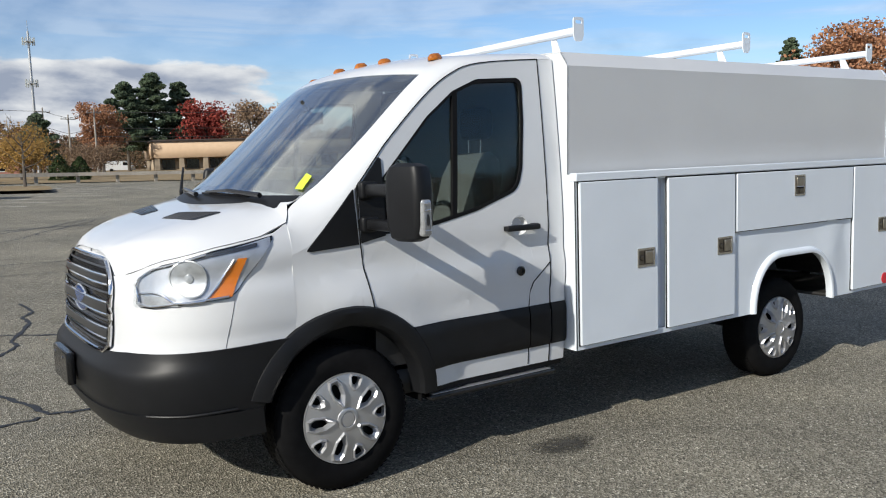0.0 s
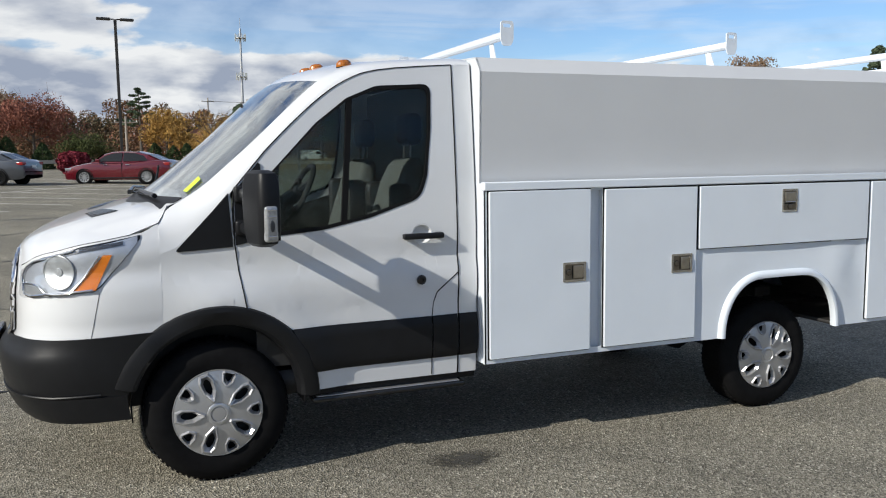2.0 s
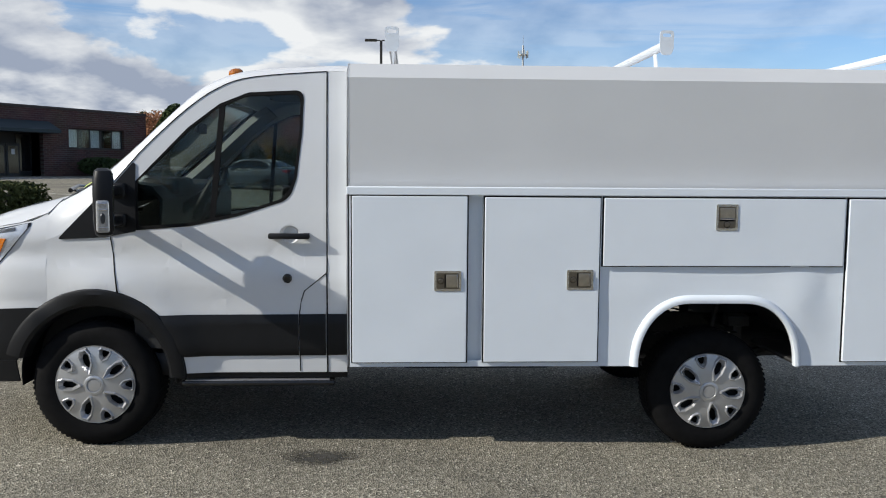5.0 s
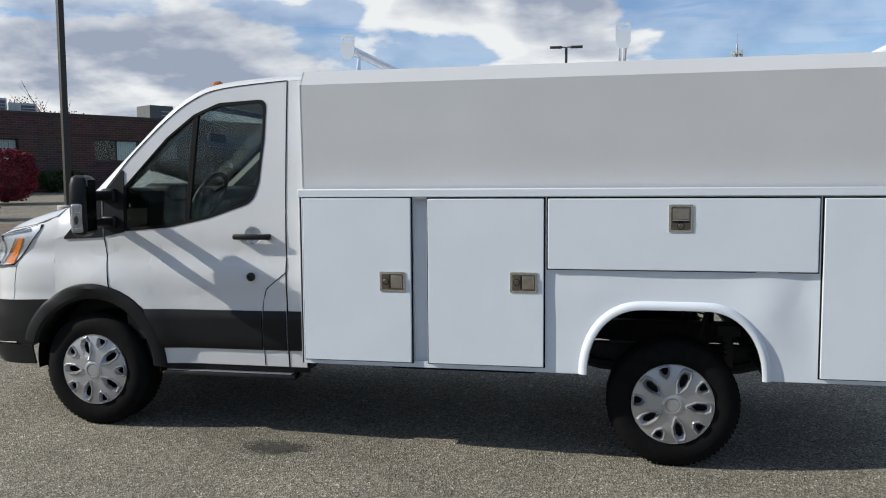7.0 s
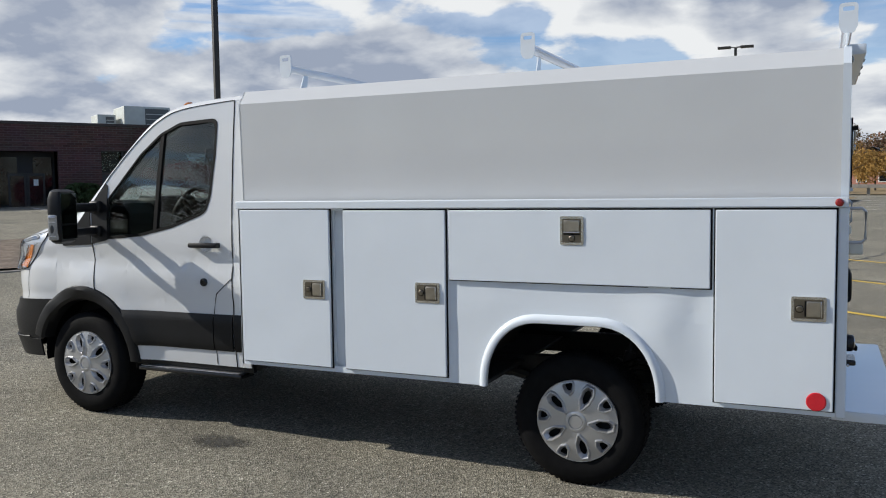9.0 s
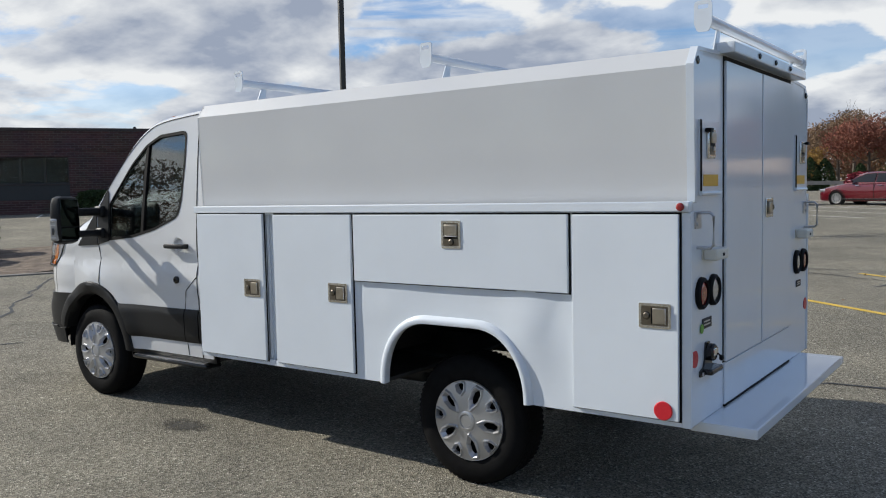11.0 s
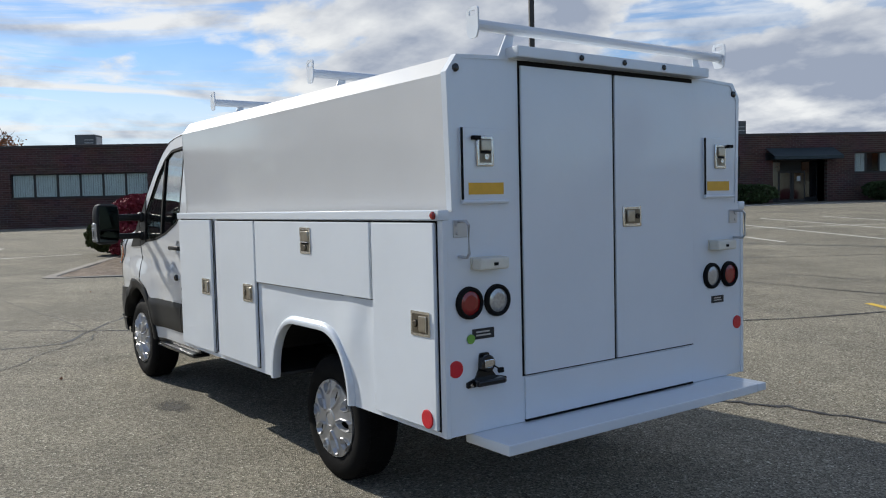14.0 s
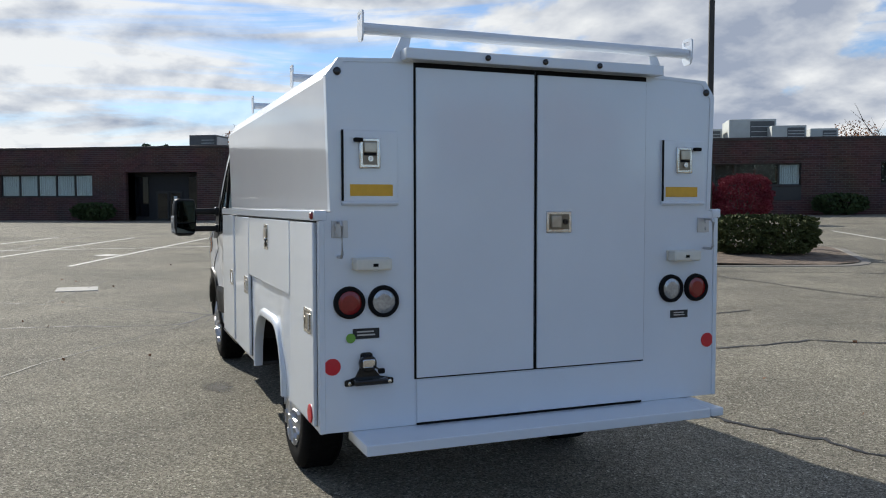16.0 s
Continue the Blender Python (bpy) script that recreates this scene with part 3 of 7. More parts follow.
for s in (-1, 1):
    part("fender", sheet([(1.55, 1.20), (1.63, 1.23), (1.72, 1.31), (1.81, 1.39), (1.89, 1.48), (1.899, 1.225), (1.915, 1.08), (1.945, 0.90)] + arc(ARCH_R, 1.96, 1.55, 8)[1:],
         on_side(s), step=0.06), WHITE, truck)
    door_out = [(1.905, 1.225), (1.905, 1.498)] + SEAM_LINE[20:37] + [(3.085, 0.452), (2.244, 0.452)] + arc(ARCH_R, 2.243, 1.965, 10) + [(1.95, 0.90), (1.92, 1.08)]
    cup_hole = [(2.885 + 0.056 * math.cos(a), 1.236 + 0.050 * math.sin(a)) for a in (2 * math.pi * k / 24 for k in range(24))]
    door = part("cab_door", sheet(door_out, on_side(s), [WINDOW, cup_hole], step=0.06, thick=0.03), WHITE, truck)
    part("door_window", sheet(rnd([(u, v) for u, v in WINDOW]), on_side(s, -0.012), step=0.15, thick=0.004), CAB_GLASS, door, "tinted side window")
    rim_in = [(2.50 + (u - 2.50) * 0.962, 1.65 + (v - 1.65) * 0.944) for u, v in WINDOW]
    part("window_seal", sheet(WINDOW, on_side(s, 0.003), [rim_in], step=0.2, thick=0.012), SEAL, door)
    part("window_bar", sheet([(2.444, 1.312), (2.474, 1.318), (2.530, 1.955), (2.500, 1.945)], on_side(s, 0.001), thick=0.02), SEAL, door)
    part("rear_pillar", sheet([(3.095, 0.452), (3.095, 2.14), (3.20, 2.14), (3.20, 0.452)], on_side(s), step=0.08), WHITE, truck)
    part("sill", sheet([(2.25, 0.415), (2.25, 0.47), (3.2, 0.47), (3.2, 0.415)], on_side(s, -0.02), thick=0.03), BLACK_PLASTIC, truck)
    # dark lower cladding
    part("cladding", sheet([(2.165, 0.785), (2.93, 0.788), (2.93, 0.552), (2.285, 0.548), (2.245, 0.66)], on_cladding(s), step=0.024, thick=0.012), BLACK_PLASTIC, door, "dark grey plastic door cladding")
    part("cladding", sheet([(2.938, 0.788), (3.082, 0.79), (3.082, 0.552), (2.938, 0.552)], on_cladding(s), step=0.024, thick=0.012), BLACK_PLASTIC, door)
    part("cladding", sheet([(3.094, 0.79), (3.2, 0.79), (3.2, 0.556), (3.094, 0.553)], on_cladding(s), step=0.024, thick=0.012), BLACK_PLASTIC, truck)
    # black sail at the foot of the pillar
    part("sail_panel", sheet(rnd([(1.614, 1.204, 0.01), (1.800, 1.396), (1.878, 1.482), (1.893, 1.218)]), on_side(s, 0.006), step=0.08, thick=0.008), BLACK_PLASTIC, truck)
    part("sail_panel", sheet([(1.907, 1.224), (1.909, 1.49), (2.03, 1.63), (2.042, 1.62), (2.042, 1.25)], on_side(s, 0.006), step=0.08, thick=0.008), BLACK_PLASTIC, door)
    # wheel arch trim, swept round the opening
    rows = []
    for i in range(37):
        a = radians(165 - i * (165 + 1) / 36)
        row = []
        for r, o in ((0.385, -0.06), (0.397, 0.010), (0.415, 0.026), (0.466, 0.024), (0.488, 0.014), (0.496, -0.006)):
            x, z = ARCH_X + r * math.cos(a), ARCH_Z + r * math.sin(a)
            if x < ARCH_X:
                x = ARCH_X + (x - ARCH_X) * (1 + 0.05 * math.cos(a) ** 2)
            w = side_w(x, z)
            if x < 1.55:
                w *= (1 - min(0.98, (1.55 - x) / (1.55 - lerp(z, *NOSE_X))) ** 3.2) ** (1 / 3.2)
            row.append((x, YC + s * (w + o + (0.010 if o > 0 and x < 1.5 else 0.0)), z))
        rows.append(row)
    part("arch_trim", loft(rows, 0.006), BLACK_PLASTIC, truck)
    # arch liner
    rows = [[(ARCH_X + 0.43 * math.cos(radians(a)), YC + s * w, ARCH_Z + 0.43 * math.sin(radians(a))) for w in (0.975, 0.80, 0.55)] for a in range(-8, 189, 7)]
    part("arch_liner", loft(rows, 0.006), SEAL, truck)
    # black panel added behind the wheel to keep the arch dark as in shade
    part("arch_blackout", sheet([(ARCH_X + 0.43 * math.cos(radians(a)), ARCH_Z + 0.43 * math.sin(radians(a))) for a in range(-8, 189, 7)], lambda u, v: (u, YC + s * 0.56, v), step=0, thick=0.004), SEAL, truck)
    # seams drawn by the filler flap
    if s < 0:
        bm = bmesh.new()
        tube(bm, [on_side(s, 0.0)(x, z) for x, z in dense_line(((3.088, 1.02), (3.02, 0.965), (2.965, 0.92), (2.945, 0.86), (2.936, 0.79), (2.936, 0.46)))], 0.003, 6)
        part("flap_seam", bm, SEAL, door)
    bm = bmesh.new()
    tube(bm, [on_side(s, 0.0010)(x, z) for x, z in dense_line([(1.947, 0.885), (1.92, 1.07), (1.902, 1.222), (1.902, 1.496)] + SEAM_LINE[20:37] + [(3.090, 1.8), (3.090, 1.4), (3.090, 1.05), (3.090, 0.75), (3.090, 0.455)])], 0.0030, 6)
    part("door_seam", bm, SEAL, truck)
    bm = bmesh.new()
    tube(bm, [(r[0 if s < 0 else -1][0], r[0 if s < 0 else -1][1] + s * 0.001, r[0 if s < 0 else -1][2] + 0.001) for r in hood_rows[3:-1]], 0.0016, 6)
    part("hood_seam", bm, SEAL, truck)
    # handle and lock
    bm = bmesh.new()
    yy = YC + s * (side_w(2.9, 1.235) + 0.035)
    block(bm, 2.77, 3.00, yy - 0.012, yy + 0.012, 1.212, 1.245, 0.011)
    block(bm, 2.775, 2.80, yy, yy - s * 0.05, 1.215, 1.24, 0.004)
    block(bm, 2.96, 2.995, yy, yy - s * 0.05, 1.212, 1.245, 0.004)
    part("door_handle", bm, BLACK_PLASTIC, door)
    cup = lathe(bmesh.new(), [(0.058, 0.0), (0.054, -0.012), (0.040, -0.026), (0.0, -0.032)], Matrix.Translation(on_side(s)(2.885, 1.236)) @ (TURNED if s < 0 else TURNED.inverted()), 24)
    part("handle_cup", cup, WHITE, door)
    bm = bmesh.new()
    lathe(bm, [(0.026, 0.0), (0.026, 0.012), (0.02, 0.018), (0.01, 0.019), (0.01, 0.012), (0, 0.012)], Matrix.Translation(on_side(s)(2.872, 0.992)) @ (TURNED if s < 0 else TURNED.inverted()), 20)
    part("lock", bm, GLOSS_BLACK, door)
    # running board
    bm = bmesh.new()
    block(bm, 2.27, 3.13, YC + s * 0.86, YC + s * 1.0, 0.375, 0.405, 0.012)
    board = part("running_board", bm, GLOSS_BLACK, truck)
    part("tread_plate", cube(2.29, 3.10, YC + s * 0.875, YC + s * 0.992, 0.405, 0.410, 0.002), SILVER, board, "bright metal tread strip")
    # mirror: two arms, housing, glasses and a turn signal; the outer end is swept back
    swept = Matrix.Translation((1.985, YC + s * 1.315, 0)) @ Matrix.Rotation(radians(-18 * s), 4, "Z")

    def swung(bm):
        bmesh.ops.transform(bm, matrix=swept, verts=bm.verts[:])
        return bm
    rows = []
    for z, hy, x0, x1 in ((1.247, 0.058, -0.028, 0.022), (1.262, 0.086, -0.044, 0.040), (1.32, 0.104, -0.050, 0.046), (1.45, 0.106, -0.052, 0.046), (1.54, 0.103, -0.050, 0.046), (1.582, 0.088, -0.042, 0.040), (1.597, 0.056, -0.024, 0.022)):
        ring = rnd([(x0, -hy, 0.035), (x1, -hy, 0.012), (x1, hy, 0.012), (x0, hy, 0.045)], 5)
        rows.append([(u, s * v, z) for u, v in ring])
    bm = loft(rows, closed=True)
    for e in (0, -1):
        bm.faces.new([bm.verts.new(q) for q in rows[e]])
    bmesh.ops.remove_doubles(bm, verts=bm.verts[:], dist=1e-5)
    mirror = part("wing_mirror", swung(bm), BLACK_PLASTIC, truck, "large black tow mirror on two arms")
    for z, h in ((1.312, 0.026), (1.475, 0.030)):
        bm = bmesh.new()
        block(bm, 1.925, 1.985, YC + s * 0.975, YC + s * 1.27, z - h, z + h, 0.018, 3)
        block(bm, 1.905, 1.995, YC + s * 0.965, YC + s * 1.03, z - h - 0.012, z + h + 0.012, 0.015, 3)
        part("mirror_arm", bm, BLACK_PLASTIC, mirror)
    part("mirror_bezel", swung(cube(0.046, 0.0485, s * -0.092, s * 0.092, 1.368, 1.374, 0.001)), SEAL, mirror)
    part("mirror_glass", swung(cube(0.046, 0.049, s * -0.088, s * 0.088, 1.377, 1.572, 0.001)), MIRROR, mirror)
    part("mirror_glass", swung(cube(0.046, 0.049, s * -0.088, s * 0.088, 1.275, 1.365, 0.001)), MIRROR, mirror)
    sig = part("turn_signal", swung(cube(-0.036, 0.028, s * 0.078, s * 0.114, 1.272, 1.437, 0.014, 3)), CLEAR_LENS, mirror, "clear turn signal lens")
    bulb_m = swept @ Matrix.Translation((-0.004, s * 0.113, 1.345)) @ (TURNED if s < 0 else TURNED.inverted()) @ Matrix.Diagonal((0.6, 1.3, 1, 1))
    part("signal_bulb", lathe(bmesh.new(), [(0.022, 0), (0.018, 0.003), (0, 0.0045)], bulb_m, 18), BAR_GREY, sig)
    for z in (1.295, 1.385, 1.415):
        part("signal_rib", swung(cube(-0.026, 0.018, s * 0.112, s * 0.117, z, z + 0.006, 0.002)), CHROME, sig)

# headlamps
HL_LOW = ([0.930, 0.937, 0.947, 0.975, 1.065, 1.255, 1.285, 1.37, 1.455], [1.055, 1.022, 1.004, 1.0, 1.016, 1.036, 1.06, 1.165, 1.28])
HL_TOP = ([0.930, 0.940, 0.962, 1.0, 1.172, 1.47], [1.095, 1.125, 1.158, 1.190, 1.247, 1.298])


def on_nose(x, z, s, off):
    x0 = lerp(z, *NOSE_X)
    c = min(1, max(0, (1.55 - x) / (1.55 - x0)))
    return Vector(nose_pt(math.degrees(math.acos(c ** (3.2 / 2))), z, s, off))


def lamp_patch(s, t0, t1, f0, f1, off, nx=80, nz=6):
    rows = []
    for k in range(nz + 1):
        row = []
        for i in range(nx + 1):
            th = t0 + (t1 - t0) * i / nx
            x = nose(th, 1.1)[0]
            a, b = lerp(x, *HL_LOW), lerp(x, *HL_TOP)
            row.append(nose_pt(th, a + (b - a) * (f0 + (f1 - f0) * k / nz), s, off))
        rows.append(row)
    return rows


REFLECTOR = mat("lamp_reflector", (0.50, 0.52, 0.56), 0.34, 0.55, var=0.2, scale=14)
BOWL = mat("lamp_bowl_silver", (0.46, 0.47, 0.475), 0.34, 0.6, var=0.25, scale=30)
for s in (-1, 1):
    lamp = part("headlamp", loft(lamp_patch(s, 34.0, 87.6, 0, 1, 0.004), 0.008), GLOSS_BLACK, truck, "clear headlamp with an amber corner")
    part("lamp_bowl", loft(lamp_patch(s, 34.6, 87.0, 0.03, 0.955, 0.008), 0.003), REFLECTOR, lamp)
    for x, z, r in ((1.108, 1.130, 0.082),):
        along = 0.01 / (on_nose(x + 0.005, z, s, 0) - on_nose(x - 0.005, z, s, 0)).length

        def ring_at(f, off):
            return [on_nose(x + along * r * f * math.cos(a), z + r * f * math.sin(a), s, off) for a in (2 * math.pi * k / 32 for k in range(33))]
        part("lamp_ring", loft([ring_at(1.0, 0.009), ring_at(1.0, 0.018), ring_at(0.93, 0.018), ring_at(0.92, 0.014)]), BOWL, lamp)
        part("lamp_reflector", loft([ring_at(f, o) for f, o in ((0.93, 0.015), (0.75, 0.0125), (0.5, 0.0105), (0.25, 0.0095), (0.22, 0.015), (0.02, 0.0165))]), BOWL, lamp)
    rows = []
    for k in range(7):
        f = k / 6
        z = 1.044 + (1.208 - 1.044) * f
        xa, xb = 1.165 + 0.138 * f, 1.262 + 0.078 * f
        rows.append([on_nose(xa + (xb - xa) * q / 5, min(z, lerp(xa + (xb - xa) * q / 5, *HL_TOP) - 0.012), s, 0.013) for q in range(6)])
    part("amber_corner", loft(rows, 0.004), AMBER, lamp, "amber side lamp")
    bm = bmesh.new()
    tube(bm, [on_nose(x, z, s, 0.016) for x, z in dense_line(((0.945, 1.066), (0.985, 1.072), (1.015, 1.062), (1.045, 1.030), (1.085, 1.026), (1.155, 1.034), (1.215, 1.10), (1.285, 1.205)), 3)], 0.0055, 6)
    part("lamp_strip", bm, CHROME, lamp)
    bm = bmesh.new()
    tube(bm, [on_nose(x, lerp(x, *HL_LOW) + 0.012, s, 0.016) for x in (0.945, 0.955, 0.975, 1.0, 1.06, 1.12, 1.2, 1.25)], 0.0055, 6)
    part("lamp_strip", bm, CHROME, lamp)
    bm = bmesh.new()
    tube(bm, [on_nose(0.943, 1.03 + 0.07 * q / 4, s, 0.016) for q in range(5)] + [on_nose(x, lerp(x, *HL_TOP) - 0.016, s, 0.016) for x in (0.956, 0.975, 1.0, 1.04, 1.09, 1.13, 1.18)], 0.005, 6)
    part("lamp_strip", bm, CHROME, lamp)
    part("lamp_pocket", loft([[on_nose(0.955 + (0.085 + 0.02 * (1 - k)) * q / 5, 1.014 + 0.042 * k, s, 0.0125) for q in range(6)] for k in (0, 0.5, 1)], 0.002), BOWL, lamp)
    rows = [[on_nose(x, lerp(x, *HL_TOP) - 0.014 - d * (0.018 if x > 1.1 else 0.008), s, 0.012) for x in (0.99, 1.06, 1.12, 1.2, 1.28, 1.34, 1.39)] for d in (0, 0.5, 1)]
    part("lamp_brow", loft(rows, 0.003), BAR_GREY, lamp)
    part("lamp_lens", loft(lamp_patch(s, 34.2, 87.4, 0.01, 0.98, 0.026), 0.003), LAMP_GLASS, lamp)

for s in (-1, 1):
    bm = bmesh.new()
    tube(bm, [on_nose(x, z, s, 0.001) for x, z in [(1.222 + 0.050 * q / 8, 0.80 + 0.228 * q / 8) for q in range(9)]], 0.0010, 6)
    part("fender_seam", bm, BAR_GREY, truck)

# grille: trapezoid, dark mesh behind bright bars
def grille_half(z):
    return lerp(z, [0.775, 0.80, 0.90, 1.06, 1.12, 1.165, 1.192], [0.44, 0.485, 0.50, 0.50, 0.478, 0.42, 0.36])


def across_nose(z, v, off):
    w = grille_half(z) * v
    th = math.degrees(math.asin(min(1, abs(w) / side_w(1.5, min(z, 1.15))) ** (3.2 / 2)))
    return nose_pt(th, z, -1 if w < 0 else 1, off)


GR_Z = [0.778 + (1.190 - 0.778) * k / 14 for k in range(15)]
gr = part("grille", loft([[across_nose(z, v / 8, 0.006) for v in range(-8, 9)] for z in GR_Z], 0.01), GLOSS_BLACK, truck, "dark grille with bright horizontal bars")
bm = bmesh.new()
edge = [across_nose(z, -1, 0.016) for z in GR_Z] + [across_nose(1.193, v / 6, 0.016) for v in range(-5, 6)] + [across_nose(z, 1, 0.016) for z in reversed(GR_Z)] + [across_nose(0.775, -v / 6, 0.016) for v in range(-5, 6)]
tube(bm, edge + edge[:2], 0.011, 8)
part("grille_surround", bm, CHROME, gr)
for z0, z1 in ((1.085, 1.125), (0.950, 1.005), (0.835, 0.885)):
    part("grille_bar", loft([[across_nose(z, v / 8 * 0.96, o) for v in range(-8, 9)] for z, o in ((z0, 0.012), (z0 + 0.008, 0.026), (z1 - 0.008, 0.026), (z1, 0.012))], 0.004), BAR_GREY, gr)
    for z in (z0, z1):
        bm = bmesh.new()
        tube(bm, [across_nose(z, v / 8 * 0.96, 0.022) for v in range(-8, 9)], 0.0065, 6)
        part("bar_edge", bm, CHROME, gr)
for z in (1.155, 1.045, 0.918, 0.805):
    bm = bmesh.new()
    tube(bm, [across_nose(z, v / 8 * 0.94, 0.012) for v in range(-8, 9)], 0.006, 6)
    part("grille_slat", bm, BAR_GREY, gr)
NAVY = mat("badge_blue", (0.03, 0.07, 0.22), 0.2, 0.2, var=0.1, coat=0.6)
m = Matrix.Translation((across_nose(0.975, 0, 0.016)[0], YC, 0.975)) @ TO_REAR.inverted() @ Matrix.Diagonal((0.068, 0.165, 1, 1))
badge = part("badge", lathe(bmesh.new(), [(1, -0.006), (1, 0.002), (0.93, 0.008), (0.88, 0.004), (0, 0.004)], m, 40), CHROME, gr, "oval badge with bright rim")
part("badge_face", lathe(bmesh.new(), [(0.88, 0.004), (0.7, 0.009), (0, 0.012)], m, 40), NAVY, badge)

# hood vents, cowl, wipers and a sticker
def hood_at(x, y):
    best = min(range(len(hood_rows) - 1), key=lambda i: 0 if hood_rows[i][0][0] <= x <= hood_rows[i + 1][0][0] else 1)
    a, b = hood_rows[best], hood_rows[best + 1]
    f = (x - a[0][0]) / max(1e-6, b[0][0] - a[0][0])
    za = float(np.interp(y, [q[1] for q in a], [q[2] for q in a]))
    zb = float(np.interp(y, [q[1] for q in b], [q[2] for q in b]))
    return za + (zb - za) * f


for sg in (-1, 1):
    pts = [(1.246, YC + sg * 0.577), (1.205, YC + sg * 0.184), (1.292, YC + sg * 0.170), (1.378, YC + sg * 0.606)]
    v = part("hood_vent", sheet(rnd([(*q, 0.02) for q in pts]), lambda u, w: (u, w, hood_at(u, w) + 0.002), step=0.06, thick=0.008), BLACK_PLASTIC, truck, "black slatted hood vent")
    for k in range(7):
        f = (k + 0.5) / 7
        a = Vector(pts[1]).lerp(Vector(pts[2]), f)
        b = Vector(pts[0]).lerp(Vector(pts[3]), f)
        bm = bmesh.new()
        tube(bm, [(*a.lerp(b, q), hood_at(*a.lerp(b, q)) + 0.001) for q in (0.06, 0.35, 0.65, 0.94)], 0.0045, 5)
        part("vent_slat", bm, GLOSS_BLACK, v)


def screen(k, v):
    """A place on the windscreen: k runs up it, v across."""
    xs = [EDGE[1], EDGE[2], EDGE[3], EDGE[5], EDGE[6], EDGE[7]]
    bul, crn = [0.20, 0.19, 0.18, 0.15, 0.135, 0.12], [0, 0, 0.01, 0.02, 0.032, 0.04]
    i = min(int(k), 4)
    f = k - i
    def at(j):
        x, z, w = xs[j]
        return Vector((x - bul[j] * (1 - v * v), YC + v * w, z + crn[j] * (1 - abs(v) ** 2.5)))
    return at(i).lerp(at(i + 1), f)


UP = Vector((-0.64, 0, 0.77))
cowl_rows = [[], [], []]
for k in range(-10, 11):
    a, b, c = screen(0.20, k * 0.0985), screen(0.6, k * 0.0985), screen(1.03, k * 0.0985)
    cowl_rows[0].append((a.x - 0.03, a.y, hood_at(min(1.64, a.x - 0.03), a.y) - 0.03))
    cowl_rows[1].append((b.x - 0.004, b.y, b.z + 0.004))
    cowl_rows[2].append(c + UP * 0.006)
part("cowl", loft(cowl_rows, 0.004), BLACK_PLASTIC, truck, "black plastic scuttle panel")
for v0, v1 in ((-0.75, -0.12), (-0.02, 0.62)):
    bm = bmesh.new()
    tube(bm, [screen(0.75, v0) + UP * 0.03, screen(0.95, (v0 + v1) / 2) + UP * 0.045, screen(1.0, v1) + UP * 0.03], [0.014, 0.010, 0.006], 8)
    tube(bm, [screen(0.85, v0 + 0.12) + UP * 0.016, screen(0.98, (v0 + v1) / 2 + 0.1) + UP * 0.016, screen(1.02, v1 + 0.1) + UP * 0.016], 0.007, 6)
    part("wiper", bm, GLOSS_BLACK, truck)
part("screen_sticker", loft([[screen(k + 0.9 * (v + 0.9), v + 0.06 * (k - 1.5)) + UP * 0.008 for v in (-0.96, -0.93, -0.90)] for k in (1.45, 1.8, 2.15)], 0.001), LIME, truck, "yellow-green price sticker")
# roof marker lamps
for y, x, z in ((3.77, 2.55, 2.138), (4.22, 2.505, 2.160), (4.5, 2.505, 2.165), (4.78, 2.505, 2.160), (5.23, 2.55, 2.138)):
    m = Matrix.Translation((x, y, z)) @ Matrix.Rotation(radians(-7), 4, "Y") @ Matrix.Diagonal((1.12, 0.85, 1, 1))
    ml = part("marker_lamp", lathe(bmesh.new(), [(0.038, -0.02), (0.038, 0.010), (0.034, 0.022), (0.022, 0.033), (0, 0.037)], m, 20), MARKER_AMBER, truck, "amber roof marker lamp")
    part("lamp_base", lathe(bmesh.new(), [(0.040, -0.02), (0.040, -0.002), (0.037, 0.0)], m, 20), SEAL, ml)
bm = bmesh.new()
tube(bm, [(1.63, 5.345, 1.36), (1.63, 5.345, 1.46), (1.635, 5.347, 1.50), (1.655, 5.35, 1.61)], [0.014, 0.012, 0.009, 0.007], 8)
part("antenna", bm, GLOSS_BLACK, truck)

# cab interior
part("cab_floor", cube(1.6, 3.18, 3.58, 5.42, 0.42, 0.55), DARK_TRIM, truck)
part("cab_back", cube(3.15, 3.19, 3.60, 5.40, 0.552, 2.10, 0.02), LIGHT_TRIM, truck)
part("headliner", cube(2.55, 3.148, 3.78, 5.22, 2.10, 2.125, 0.01), LIGHT_TRIM, truck)
dash_rows = [[(x, y, z) for y in (3.58, 3.8, 4.05, 4.3, 4.5, 4.75, 5.0, 5.42)] for x, z in ((1.66, 1.37), (1.80, 1.455), (1.98, 1.50), (2.10, 1.48), (2.15, 1.42), (2.14, 1.20), (2.06, 0.95), (2.04, 0.56))]
dash = part("dashboard", loft(dash_rows, 0.02), DARK_TRIM, truck)
part("instrument_hood", cube(1.96, 2.18, 3.84, 4.26, 1.42, 1.545, 0.04, 3), DARK_TRIM, dash)
part("centre_stack", cube(2.10, 2.19, 4.36, 4.66, 1.0, 1.42, 0.02), GLOSS_BLACK, dash)
for s in (-1, 1):
    part("door_trim", sheet([(2.0, 0.58), (2.0, 1.22), (2.34, 1.25), (2.6, 1.30), (2.88, 1.38), (3.06, 1.45), (3.06, 0.58)], on_side(s, -0.07), step=0.2, thick=0.02), DARK_TRIM, truck)
    part("arm_rest", cube(2.35, 2.8, YC + s * 0.80, YC + s * 0.905, 1.05, 1.12, 0.02), LIGHT_TRIM, truck)
